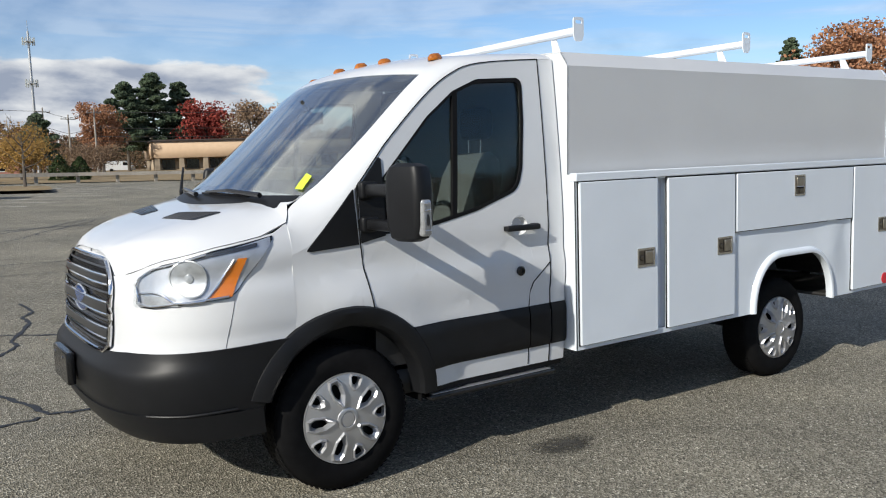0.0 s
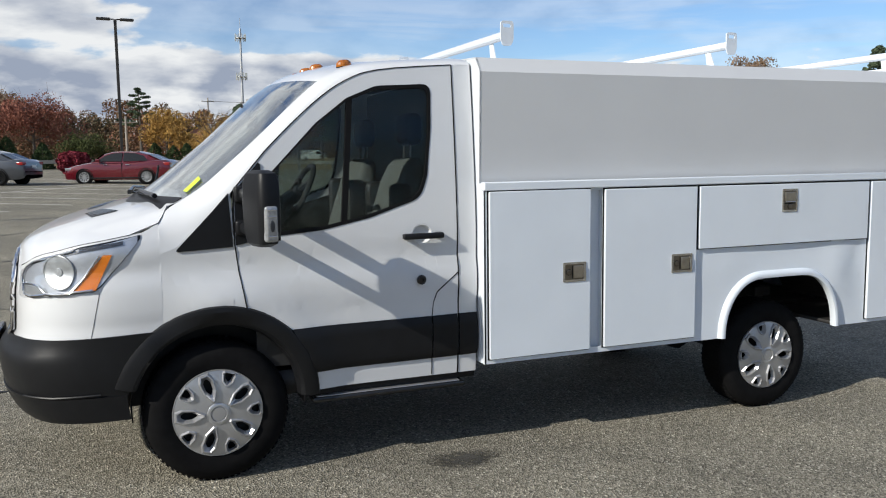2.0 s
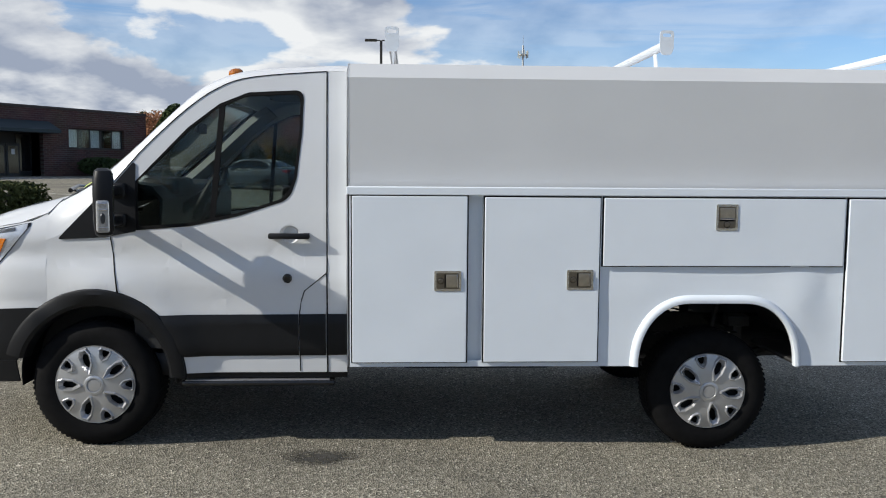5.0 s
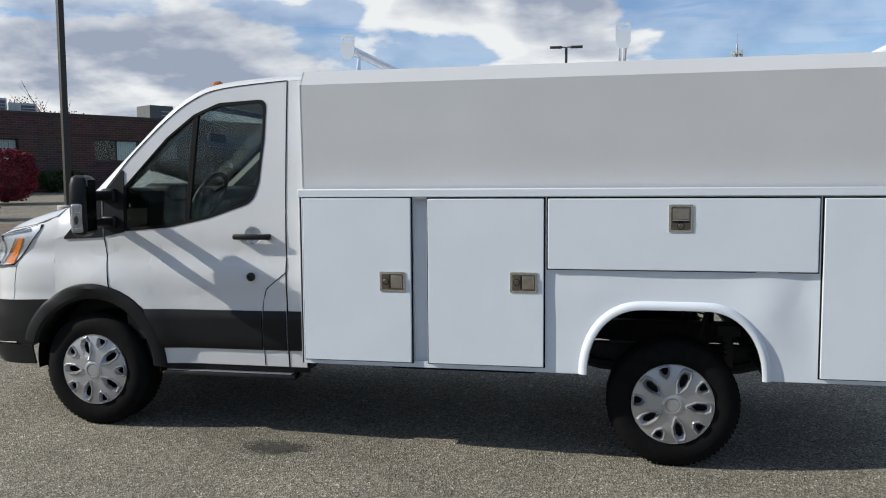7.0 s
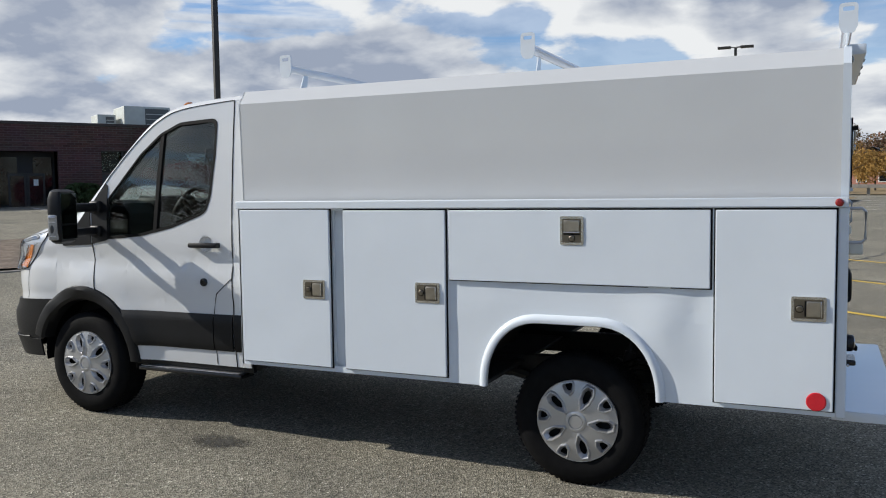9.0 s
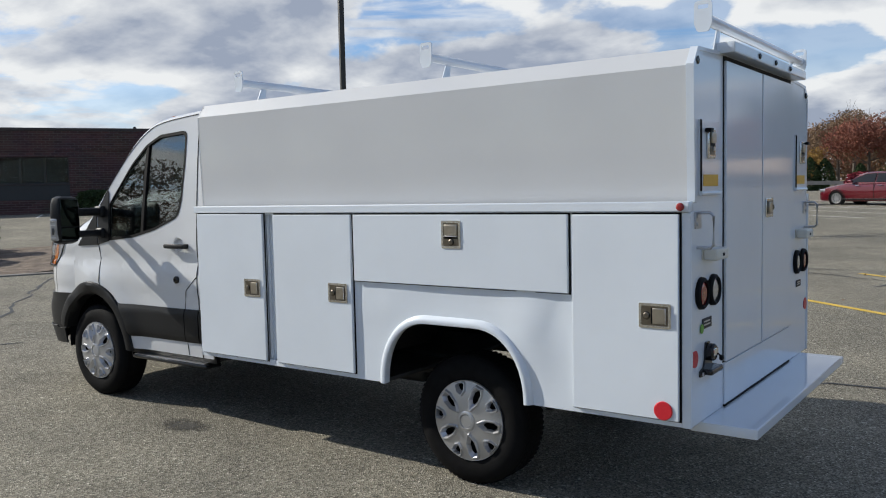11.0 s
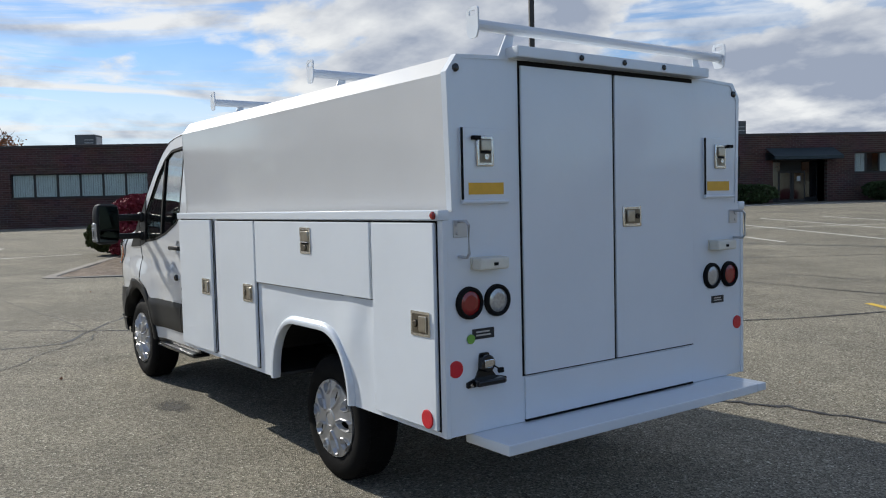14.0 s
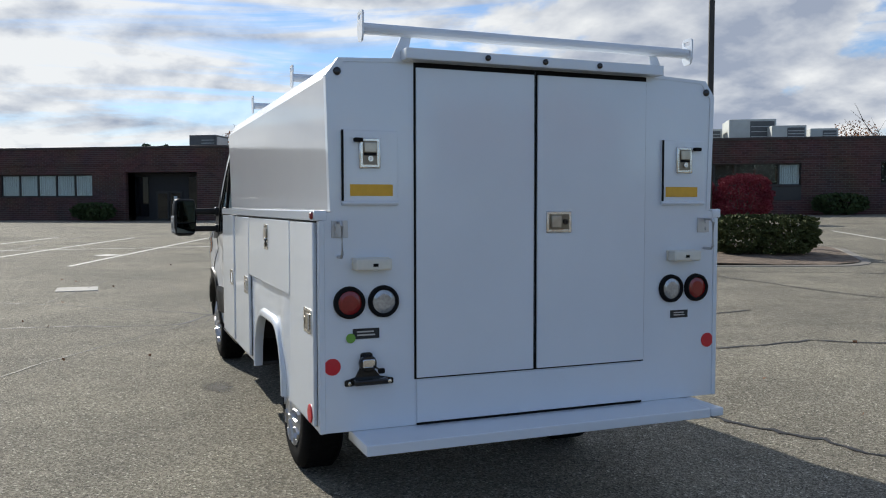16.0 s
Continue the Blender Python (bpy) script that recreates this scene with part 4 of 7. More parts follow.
for y in (4.03, 4.97):
    seat = part("seat", cube(2.42, 2.92, y - 0.26, y + 0.26, 0.98, 1.14, 0.06, 3), GREY_CLOTH, truck, "grey cloth cab seat")
    rows = []
    for f, w, d in ((0.0, 0.22, 0.07), (0.15, 0.255, 0.085), (0.45, 0.25, 0.08), (0.75, 0.235, 0.07), (0.93, 0.20, 0.055), (1.0, 0.14, 0.03)):
        ring = rnd([(-d, -w, 0.05), (d, -w, 0.05), (d, w, 0.05), (-d, w, 0.05)], 4)
        rows.append([(2.84 + 0.15 * f + u, y + v, 1.06 + 0.58 * f) for u, v in ring])
    bm = loft(rows, closed=True)
    bm.faces.new([bm.verts.new(q) for q in rows[-1]])
    bmesh.ops.remove_doubles(bm, verts=bm.verts[:], dist=1e-5)
    part("backrest", bm, GREY_CLOTH, seat)
    for q in (-1, 1):
        part("side_bolster", cube(2.80, 2.93, y + q * 0.20, y + q * 0.275, 1.10, 1.50, 0.035, 3), DARK_TRIM, seat)
        part("headrest_post", tube(bmesh.new(), [(2.99, y + q * 0.06, 1.60), (2.995, y + q * 0.06, 1.74)], 0.007, 6), CHROME, seat)
    part("headrest", cube(2.955, 3.055, y - 0.125, y + 0.125, 1.715, 1.905, 0.045, 4), DARK_TRIM, seat)
    part("seat_base", cube(2.46, 2.88, y - 0.2, y + 0.2, 0.55, 0.985, 0.02), DARK_TRIM, seat)
for sg in (-1, 1):
    rows = [[(x + 0.015, YC + sg * (w - 0.03), z - 0.02), (x + 0.05, YC + sg * (w + 0.03), z - 0.05), (x + 0.10, YC + sg * (w - 0.005), z - 0.10), (x + 0.05, YC + sg * (w - 0.07), z - 0.06)] for x, z, w in EDGE_LINE[12:29]]
    part("pillar_trim", loft(rows, closed=True), LIGHT_TRIM, truck, "pale grey inner pillar trim")
bm = bmesh.new()
wheel_m = Matrix.Translation((2.33, 4.03, 1.44)) @ Matrix.Rotation(radians(-62), 4, "Y")
lathe(bm, [(0.185 + 0.016 * math.cos(a), 0.016 * math.sin(a)) for a in (2 * math.pi * k / 8 for k in range(8))], wheel_m, 32, close=True)
for a in (60, 180, 300):
    q = wheel_m @ Vector((0.18 * math.cos(radians(a)), 0.18 * math.sin(radians(a)), 0))
    tube(bm, [wheel_m @ Vector((0, 0, 0.02)), q], 0.018, 6)
lathe(bm, [(0.07, 0.035), (0.07, 0.01), (0.05, -0.012), (0, -0.015)], wheel_m, 20)
tube(bm, [wheel_m @ Vector((0, 0, 0.02)), (2.08, 4.03, 1.30)], 0.035, 8)
part("steering_wheel", bm, DARK_TRIM, truck)
bm = cube(2.15, 2.18, 4.38, 4.62, 1.83, 1.90, 0.012, 3)
tube(bm, [(2.16, 4.5, 1.89), (2.10, 4.5, 1.97)], 0.01, 6)
part("rear_view_mirror", bm, DARK_TRIM, truck)
bm = bmesh.new()
tube(bm, [(2.10, 5.36, 1.68), (2.13, 5.31, 1.70), (2.22, 5.30, 1.81), (2.26, 5.34, 1.86)], 0.013, 8)
part("grab_bar", bm, LIGHT_TRIM, truck)

# wheels
def wheel_parts(x, y, z, s):
    m = Matrix.Translation((x, y, z)) @ (TURNED if s < 0 else TURNED.inverted())
    bm = bmesh.new()
    lathe(bm, [(0.21, -0.235), (0.27, -0.245), (0.325, -0.235), (0.350, -0.21), (0.356, -0.18), (0.356, -0.065), (0.350, -0.035), (0.335, -0.018), (0.30, -0.004), (0.26, -0.002), (0.225, -0.012), (0.212, -0.03)], m, 64, close=True)
    tyre = part("wheel", bm, RUBBER, truck, "black tyre with a silver plastic wheel cover")
    # tread blocks round the shoulders
    bm = bmesh.new()
    for k in range(72):
        a = 2 * math.pi * k / 72
        for h, tilt in ((-0.055, 0.25), (-0.095, -0.25), (-0.15, 0.25), (-0.19, -0.25)):
            r = bmesh.ops.create_cube(bm, size=1.0, matrix=m @ Matrix.Rotation(a, 4, "Z") @ Matrix.Translation((0.356, 0, h)) @ Matrix.Rotation(tilt, 4, "X") @ Matrix.Diagonal((0.004, 0.017, 0.032, 1)))
    part("tread", bm, RUBBER, tyre)
    part("wheel_rim", lathe(bmesh.new(), [(0.0, -0.06), (0.2, -0.06), (0.215, -0.03), (0.215, -0.2), (0.1, -0.21), (0, -0.21)], m, 32), DARK_STEEL, tyre)
    # wheel cover: a domed plate with five long windows and five short ones, each in a raised bevelled rib
    ahead = m.to_3x3().inverted() @ Vector((-1, 0, 0))
    start = math.atan2(ahead.y, ahead.x) + (0.0 if x < 3 else 0.55)

    def dome(r):
        return 0.014 - 0.022 * (r / 0.218) ** 2.2
    LONG = (((0.104, 0.003), (0.126, 0.0165), (0.164, 0.0175), (0.181, 0.007)), ((0.074, 0.0030), (0.120, 0.0270), (0.173, 0.0300), (0.201, 0.0160)),
            ((0.070, 0.0052), (0.118, 0.0305), (0.175, 0.0340), (0.2055, 0.0200)), ((0.063, 0.0075), (0.116, 0.0350), (0.177, 0.0390), (0.2125, 0.0255)))
    SHORT = (((0.165, 0.003), (0.174, 0.0125), (0.195, 0.0195), (0.202, 0.0140)), ((0.148, 0.003), (0.164, 0.0215), (0.198, 0.0300), (0.2085, 0.0230)),
             ((0.144, 0.004), (0.162, 0.0250), (0.200, 0.0340), (0.2115, 0.0270)), ((0.138, 0.006), (0.160, 0.0295), (0.201, 0.0385), (0.2145, 0.0310)))
    LIFT = (-0.014, 0.0115, 0.0115, 0.0)
    plate_holes, ribs = [], bmesh.new()
    for k in range(10):
        a0 = start + math.pi * 2 * k / 10
        loops = LONG if k % 2 == 0 else SHORT
        rings = []
        for loop, up in zip(loops, LIFT):
            outline = [(u, v) for u, v in loop] + [(u, -v) for u, v in reversed(loop)]
            pts = [(u * math.cos(a0) - v * math.sin(a0), u * math.sin(a0) + v * math.cos(a0)) for u, v in outline]
            rings.append([m @ Vector((px, py, dome(math.hypot(px, py)) + up)) for px, py in pts])
        plate_holes.append(pts)
        vs = [[ribs.verts.new(q) for q in ring] for ring in rings]
        for u, v in zip(vs, vs[1:]):
            for j in range(8):
                ribs.faces.new((u[j], u[(j + 1) % 8], v[(j + 1) % 8], v[j]))
    disc = [(0.2185 * math.cos(2 * math.pi * k / 96), 0.2185 * math.sin(2 * math.pi * k / 96)) for k in range(96)]
    hub = [(0.045 * math.cos(2 * math.pi * k / 32), 0.045 * math.sin(2 * math.pi * k / 32)) for k in range(32)]
    plate = sheet(disc, lambda u, v: m @ Vector((u, v, dome(math.hypot(u, v)))), [hub] + plate_holes, step=0.03, thick=0)
    cover = part("wheel_cover", plate, SILVER, tyre, "silver plastic wheel cover")
    part("cover_ribs", ribs, SILVER, cover, sharp=18)
    part("cover_rim", lathe(bmesh.new(), [(0.219, -0.030), (0.222, -0.014), (0.2205, -0.006), (0.216, -0.0065)], m, 64), SILVER, cover)
    bm = lathe(bmesh.new(), [(0.062, 0.004), (0.056, 0.015), (0.050, 0.018), (0.040, 0.018), (0.037, 0.012), (0.034, 0.015), (0, 0.017)], m, 32)
    part("wheel_cap", bm, SILVER, tyre)


FZ, RZ = 0.385, 0.326
for s in (-1, 1):
    wheel_parts(1.79, YC + s * 0.996, FZ, s)
    wheel_parts(5.295, YC + s * 0.965, RZ, s)

# chassis
bm = bmesh.new()
for y in (4.08, 4.92):
    block(bm, 1.2, 6.5, y - 0.035, y + 0.035, 0.42, 0.56, 0.008)
for x in (2.4, 3.6, 4.4, 6.1):
    block(bm, x - 0.03, x + 0.03, 4.08, 4.92, 0.44, 0.52, 0.006)
part("chassis_frame", bm, RUSTY, truck)
bm = bmesh.new()
tube(bm, [(5.295, 3.62, RZ), (5.295, 5.38, RZ)], 0.06, 12)
tube(bm, [(1.79, 3.62, FZ), (1.79, 5.38, FZ)], 0.04, 12)
lathe(bm, [(0, -0.16), (0.12, -0.1), (0.16, 0), (0.12, 0.1), (0, 0.16)], Matrix.Translation((5.295, YC, RZ)) @ TO_REAR, 16)
tube(bm, [(2.4, YC, 0.42), (5.2, YC, 0.36)], 0.04, 10)
part("axles", bm, DARK_STEEL, truck)
for y in (4.02, 4.98):
    bm = bmesh.new()
    tube(bm, [(4.6, y, 0.50), (4.9, y, 0.43), (5.3, y, 0.40), (5.7, y, 0.43), (6.05, y, 0.52)], 0.03, 6)
    part("leaf_spring", bm, DARK_STEEL, truck)
part("fuel_tank", cube(3.5, 4.5, 4.2, 4.85, 0.30, 0.46, 0.04, 3), DARK_STEEL, truck)
bm = bmesh.new()
block(bm, 1.3, 2.3, 3.75, 5.25, 0.40, 0.95)
part("engine_bay", bm, DARK_STEEL, truck)

# ---- the utility body ----
BX0, BX1 = 3.21, 6.57


def on_rear(x):
    return lambda y, z: (x, y, z)


ARCH_BOX = [(5.285 - 0.155 - 0.297 * math.cos(a) ** (2 / 2.15), 0.505 + 0.362 * math.sin(a) ** (2 / 2.15)) for a in (math.pi / 2 * i / 14 for i in range(15))] + [(5.23, 0.8675)]
ARCH_BOX += [(2 * 5.285 - x, z) for x, z in reversed(ARCH_BOX)]


def beaten(y, s):
    """The side sheet, a little bowed and dented beside the wheel opening."""
    def at(x, z):
        d = 0.013 * math.exp(-((x - 5.74) / 0.13) ** 2 - ((z - 0.86) / 0.17) ** 2) + 0.004 * math.exp(-((x - 4.85) / 0.22) ** 2 - ((z - 0.95) / 0.12) ** 2)
        d -= 0.006 * math.exp(-((x - 5.93) / 0.07) ** 2 - ((z - 0.95) / 0.10) ** 2) + 0.003 * math.exp(-((x - 5.3) / 0.4) ** 2 - ((z - 1.02) / 0.05) ** 2)
        return x, y + s * d * min(1.0, max(0.0, (5.98 - x) / 0.06)), z
    return at


for s in (-1, 1):
    yw = YC + s * 1.085
    outline = [(BX0, 0.505), (BX0, 1.47), (BX1, 1.47), (BX1, 0.505)] + [p for p in reversed(ARCH_BOX)]
    part("body_side", sheet(outline, beaten(yw, s), [[(3.878, 0.54), (3.878, 1.45), (3.955, 1.45), (3.955, 0.54)]], step=0.055, thick=0.01), BODY_WHITE, truck)
    part("door_post", cube(3.86, 3.97, yw - s * 0.045, yw - s * 0.035, 0.53, 1.46, 0.002), BODY_WHITE, truck)
    for x in (3.874, 3.955):
        part("post_flange", cube(x, x + 0.004, yw - s * 0.034, yw - s * 0.002, 0.54, 1.45), BODY_WHITE, truck)
    # rolled lip round the wheel opening, and a dark wheel box behind it
    lip = []
    for k, (x, z) in enumerate(ARCH_BOX):
        (xa, za), (xb, zb) = ARCH_BOX[max(0, k - 1)], ARCH_BOX[min(len(ARCH_BOX) - 1, k + 1)]
        d = Vector((xb - xa, zb - za)).normalized()
        nx, nz = -d.y, d.x
        lip.append([(x + nx * a, yw + s * b, z + nz * a) for a, b in ((0.004, -0.03), (-0.006, 0.010), (-0.002, 0.024), (0.010, 0.027), (0.024, 0.025), (0.036, 0.015), (0.042, 0.001))])
    part("wheel_lip", loft(lip, 0.003), BODY_WHITE, truck)
    rows = [[(x, yw - s * 0.005, z), (x, yw - s * 0.42, z)] for x, z in [(5.29 + (x - 5.29) * 1.02, z + 0.012) for x, z in ARCH_BOX if z > 0.66]]
    part("wheel_box", loft(rows, 0.006), SEAL, truck)
    # shock absorber, spring hanger, bump stop and hoses behind the wheel
    ys = YC + s * 0.50
    bm = bmesh.new()
    tube(bm, [(5.40, ys, 0.34), (5.48, ys - s * 0.03, 0.62)], 0.032, 10)
    tube(bm, [(5.48, ys - s * 0.03, 0.62), (5.53, ys - s * 0.04, 0.80)], 0.018, 8)
    part("shock_absorber", bm, RUSTY, truck)
    bm = cube(5.60, 5.66, ys - 0.03, ys + 0.03, 0.44, 0.66, 0.01)
    block(bm, 5.56, 5.70, ys - 0.05, ys + 0.05, 0.63, 0.70, 0.01)
    part("spring_hanger", bm, DARK_STEEL, truck)
    for dz, dx in ((0.0, 0.0), (0.035, 0.02), (-0.03, 0.03)):
        bm = bmesh.new()
        tube(bm, [(5.36 + dx, ys + s * 0.05, 0.56 + dz), (5.45, ys + s * 0.06, 0.535 + dz), (5.54, ys + s * 0.05, 0.57 + dz), (5.64, ys + s * 0.02, 0.55 + dz)], 0.007, 6)
        part("brake_hose", bm, SEAL, truck)
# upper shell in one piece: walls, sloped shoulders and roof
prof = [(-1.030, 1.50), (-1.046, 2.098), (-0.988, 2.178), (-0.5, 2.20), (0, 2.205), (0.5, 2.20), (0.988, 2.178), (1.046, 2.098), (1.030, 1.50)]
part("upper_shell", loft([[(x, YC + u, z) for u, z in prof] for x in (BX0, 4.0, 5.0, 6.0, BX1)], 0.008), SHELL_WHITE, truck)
for s in (-1, 1):
    part("ledge", cube(BX0 - 0.003, BX1 + 0.004, YC + s * 1.05, YC + s * 1.108, 1.462, 1.508, 0.006), BODY_WHITE, truck)
part("bulkhead", sheet([(YC + u, z) for u, z in prof] + [(YC + 1.085, 1.49), (YC + 1.085, 0.505), (YC - 1.085, 0.505), (YC - 1.085, 1.49)], on_rear(BX0 + 0.002), step=0, thick=0.01), BODY_WHITE, truck)
part("body_floor", cube(BX0 + 0.02, 4.83, 3.43, 5.57, 0.507, 0.53), RUSTY, truck)
part("body_floor", cube(5.75, BX1 - 0.02, 3.43, 5.57, 0.507, 0.53), RUSTY, truck)
part("rear_panel", sheet([(YC + u * 1.0, z) for u, z in prof] + [(YC + 1.085, 1.49), (YC + 1.085, 0.505), (YC - 1.085, 0.505), (YC - 1.085, 1.49)], on_rear(BX1), step=0, thick=0.012), BODY_WHITE, truck)


def latch(x, y, z, w, h, s, parent, upright):
    """A recessed paddle latch: dish, rim, paddle and key barrel."""
    o = s * 0.001
    bm = sheet(rnd([(-w / 2, -h / 2, 0.008), (-w / 2, h / 2, 0.008), (w / 2, h / 2, 0.008), (w / 2, -h / 2, 0.008)]), lambda u, v: (x + u, y + s * 0.004, z + v),
               [rnd([(-w / 2 + 0.012, -h / 2 + 0.012, 0.006), (-w / 2 + 0.012, h / 2 - 0.012, 0.006), (w / 2 - 0.012, h / 2 - 0.012, 0.006), (w / 2 - 0.012, -h / 2 + 0.012, 0.006)])], step=0, thick=0.005)
    lt = part("latch", bm, STEEL, parent, "stainless paddle latch")
    part("latch_dish", cube(x - w / 2 + 0.01, x + w / 2 - 0.01, y, y + s * 0.003, z - h / 2 + 0.01, z + h / 2 - 0.01), DISH, lt)
    if upright:
        part("paddle", cube(x - w * 0.34, x + w * 0.34, y, y + s * 0.010, z - h * 0.04, z + h * 0.36, 0.004), PADDLE, lt)
        part("paddle_edge", cube(x - w * 0.34, x + w * 0.34, y, y + s * 0.014, z - h * 0.085, z - h * 0.045, 0.002), CHROME, lt)
        part("finger_well", cube(x - w * 0.35, x + w * 0.35, y, y + s * 0.0036, z - h * 0.15, z - h * 0.09), SEAL, lt)
        px, pz = x, z - h * 0.27
    else:
        part("paddle", cube(x - w * 0.06, x + w * 0.34, y, y + s * 0.010, z - h * 0.32, z + h * 0.32, 0.004), PADDLE, lt)
        part("paddle_edge", cube(x + w * 0.345, x + w * 0.375, y, y + s * 0.014, z - h * 0.32, z + h * 0.32, 0.002), CHROME, lt)
        part("finger_well", cube(x - w * 0.12, x - w * 0.065, y, y + s * 0.0036, z - h * 0.33, z + h * 0.33), SEAL, lt)
        px, pz = x - w * 0.26, z
    turn = Matrix.Translation((px, y, pz)) @ (TURNED if s < 0 else TURNED.inverted())
    part("key_barrel", lathe(bmesh.new(), [(0.015, 0), (0.015, 0.008), (0.011, 0.010), (0.004, 0.010), (0.004, 0.006), (0, 0.006)], turn, 16), DISH, lt)
    part("barrel_ring", lathe(bmesh.new(), [(0.0185, 0), (0.0185, 0.005), (0.0155, 0.005), (0.0155, 0)], turn, 16), SEAL, lt)


DOORS = [(3.237, 3.868, 0.533, 1.456, 3.762, 0.990, False), (3.965, 4.604, 0.535, 1.452, 4.497, 0.998, False),
         (4.626, 5.985, 1.075, 1.452, 5.312, 1.348, True), (6.008, 6.525, 0.532, 1.452, 6.417, 1.0, False)]
for s in (-1, 1):
    for x0, x1, z0, z1, lx, lz, up in DOORS:
        y0, y1 = YC + s * 1.085, YC + s * 1.106
        part("door_gap", cube(x0 - 0.008, x1 + 0.008, y0, y0 + s * 0.002, z0 - 0.006, z1 + 0.008), SEAL, truck)
        d = part("compartment_door", cube(x0, x1, y0 + s * 0.002, y1, z0, z1, 0.004), BODY_WHITE, truck)
        latch(lx, y1, lz, 0.122 if up else 0.148, 0.145 if up else 0.112, s, d, up)
    bm = lathe(bmesh.new(), [(0.043, 0), (0.043, 0.004), (0.039, 0.006), (0, 0.006)], Matrix.Translation((6.455, YC + s * 1.106, 0.575)) @ (TURNED if s < 0 else TURNED.inverted()), 28)
    part("side_reflector", bm, RED_REFLECTOR, truck, "round red reflector")
    bm = lathe(bmesh.new(), [(0.018, 0), (0.018, 0.006), (0.012, 0.012), (0, 0.014)], Matrix.Translation((6.535, YC + s * 1.108, 1.484)) @ (TURNED if s < 0 else TURNED.inverted()), 16)
    part("side_marker", bm, RED_LENS, truck)

# rear face
RX = BX1
for s in (-1, 1):
    part("corner_post", cube(RX - 0.035, RX + 0.006, YC + s * 1.062, YC + s * 1.0895, 0.503, 1.461, 0.005), BODY_WHITE, truck)
part("shell_edge", loft([[(RX + 0.004, YC + u * 0.982, z - (0.012 if z > 2 else 0)) for u, z in prof], [(RX + 0.004, YC + u * 1.006, z + 0.004) for u, z in prof],
                         [(RX - 0.03, YC + u * 1.008, z + 0.005) for u, z in prof]], 0.003), BODY_WHITE, truck)
for y0, y1 in ((3.868, 4.474), (4.494, 5.115)):
    # black backing draws the joints and paints the rain hood's shadow line above
    part("door_gap", cube(RX, RX + 0.002, y0 - 0.009, y1 + 0.009, 0.720, 2.183), SEAL, truck)
    rd = part("rear_door", cube(RX + 0.002, RX + 0.016, y0, y1, 0.728, 2.158, 0.003), BODY_WHITE, truck)
part("kick_panel", cube(RX, RX + 0.008, 3.87, 5.11, 0.515, 0.715, 0.002), BODY_WHITE, truck)
part("door_gap", cube(RX, RX + 0.010, 3.87, 5.11, 0.505, 0.514), SEAL, truck)
rain = part("rain_hood", cube(RX - 0.02, RX + 0.075, 3.80, 5.18, 2.185, 2.235, 0.006), BODY_WHITE, truck)
for y in (4.20, 4.50, 4.80):
    part("hood_lamp", lathe(bmesh.new(), [(0.014, 0), (0.014, 0.006), (0, 0.012)], Matrix.Translation((RX + 0.075, y, 2.21)) @ TO_REAR, 14), GLOSS_BLACK, rain)
for s in (-1, 1):
    part("corner_lamp", lathe(bmesh.new(), [(0.018, 0), (0.018, 0.008), (0, 0.014)], Matrix.Translation((RX, YC + s * 1.0, 2.122)) @ TO_REAR, 14), GLOSS_BLACK, truck)

    def yy(a):
        return YC + s * a
    # small locker plate with latch and label
    plate = part("locker_plate", cube(RX, RX + 0.010, yy(0.72), yy(0.985), 1.545, 1.865, 0.002), BODY_WHITE, truck)
    part("plate_hinge", cube(RX + 0.010, RX + 0.016, yy(0.975) if s < 0 else yy(0.72), yy(0.985) if s < 0 else yy(0.73), 1.55, 1.865), SEAL, plate)
    bm = bmesh.new()
    tube(bm, [(RX + 0.012, yy(0.72), 1.54), (RX + 0.012, yy(0.985), 1.54)], 0.010, 8)
    part("plate_hinge", bm, BODY_WHITE, plate)
    part("warning_label", cube(RX + 0.010, RX + 0.0125, yy(0.745), yy(0.945), 1.572, 1.624), YELLOW_TAPE, plate, "yellow label")
    part("plate_latch", cube(RX + 0.010, RX + 0.022, yy(0.805), yy(0.905), 1.695, 1.832, 0.006), STEEL, plate)
    part("plate_dish", cube(RX + 0.022, RX + 0.0235, yy(0.822), yy(0.888), 1.712, 1.818), DISH, plate)
    part("finger_well", cube(RX + 0.0235, RX + 0.0242, yy(0.825), yy(0.885), 1.752, 1.764), SEAL, plate)
    part("plate_paddle", cube(RX + 0.022, RX + 0.032, yy(0.826), yy(0.884), 1.765, 1.812, 0.004), PADDLE, plate)
    part("plate_key", lathe(bmesh.new(), [(0.013, 0), (0.013, 0.009), (0.005, 0.009), (0, 0.006)], Matrix.Translation((RX + 0.0235, yy(0.855), 1.738)) @ TO_REAR, 12), STEEL, plate)
    part("plate_knob", cube(RX + 0.012, RX + 0.04, yy(0.89) if s < 0 else yy(0.91), yy(0.93) if s < 0 else yy(0.95), 1.812, 1.83, 0.004), SEAL, plate)
    # grab handle
    bm = bmesh.new()
    tube(bm, [(RX, yy(1.0), 1.455), (RX + 0.06, yy(1.0), 1.455), (RX + 0.075, yy(1.0), 1.44), (RX + 0.075, yy(1.0), 1.315), (RX + 0.06, yy(1.0), 1.30), (RX, yy(1.0), 1.30)], 0.007, 8)
    gh = part("grab_handle", bm, SILVER, truck, "silver wire grab handle")
    part("handle_plate", cube(RX, RX + 0.006, yy(1.03), yy(0.955), 1.385, 1.462, 0.002), SILVER, gh)
    for z in (1.405, 1.44):
        part("plate_bolt", lathe(bmesh.new(), [(0.009, 0), (0.009, 0.005), (0, 0.006)], Matrix.Translation((RX + 0.006, yy(1.01), z)) @ TO_REAR, 8), SILVER, gh)
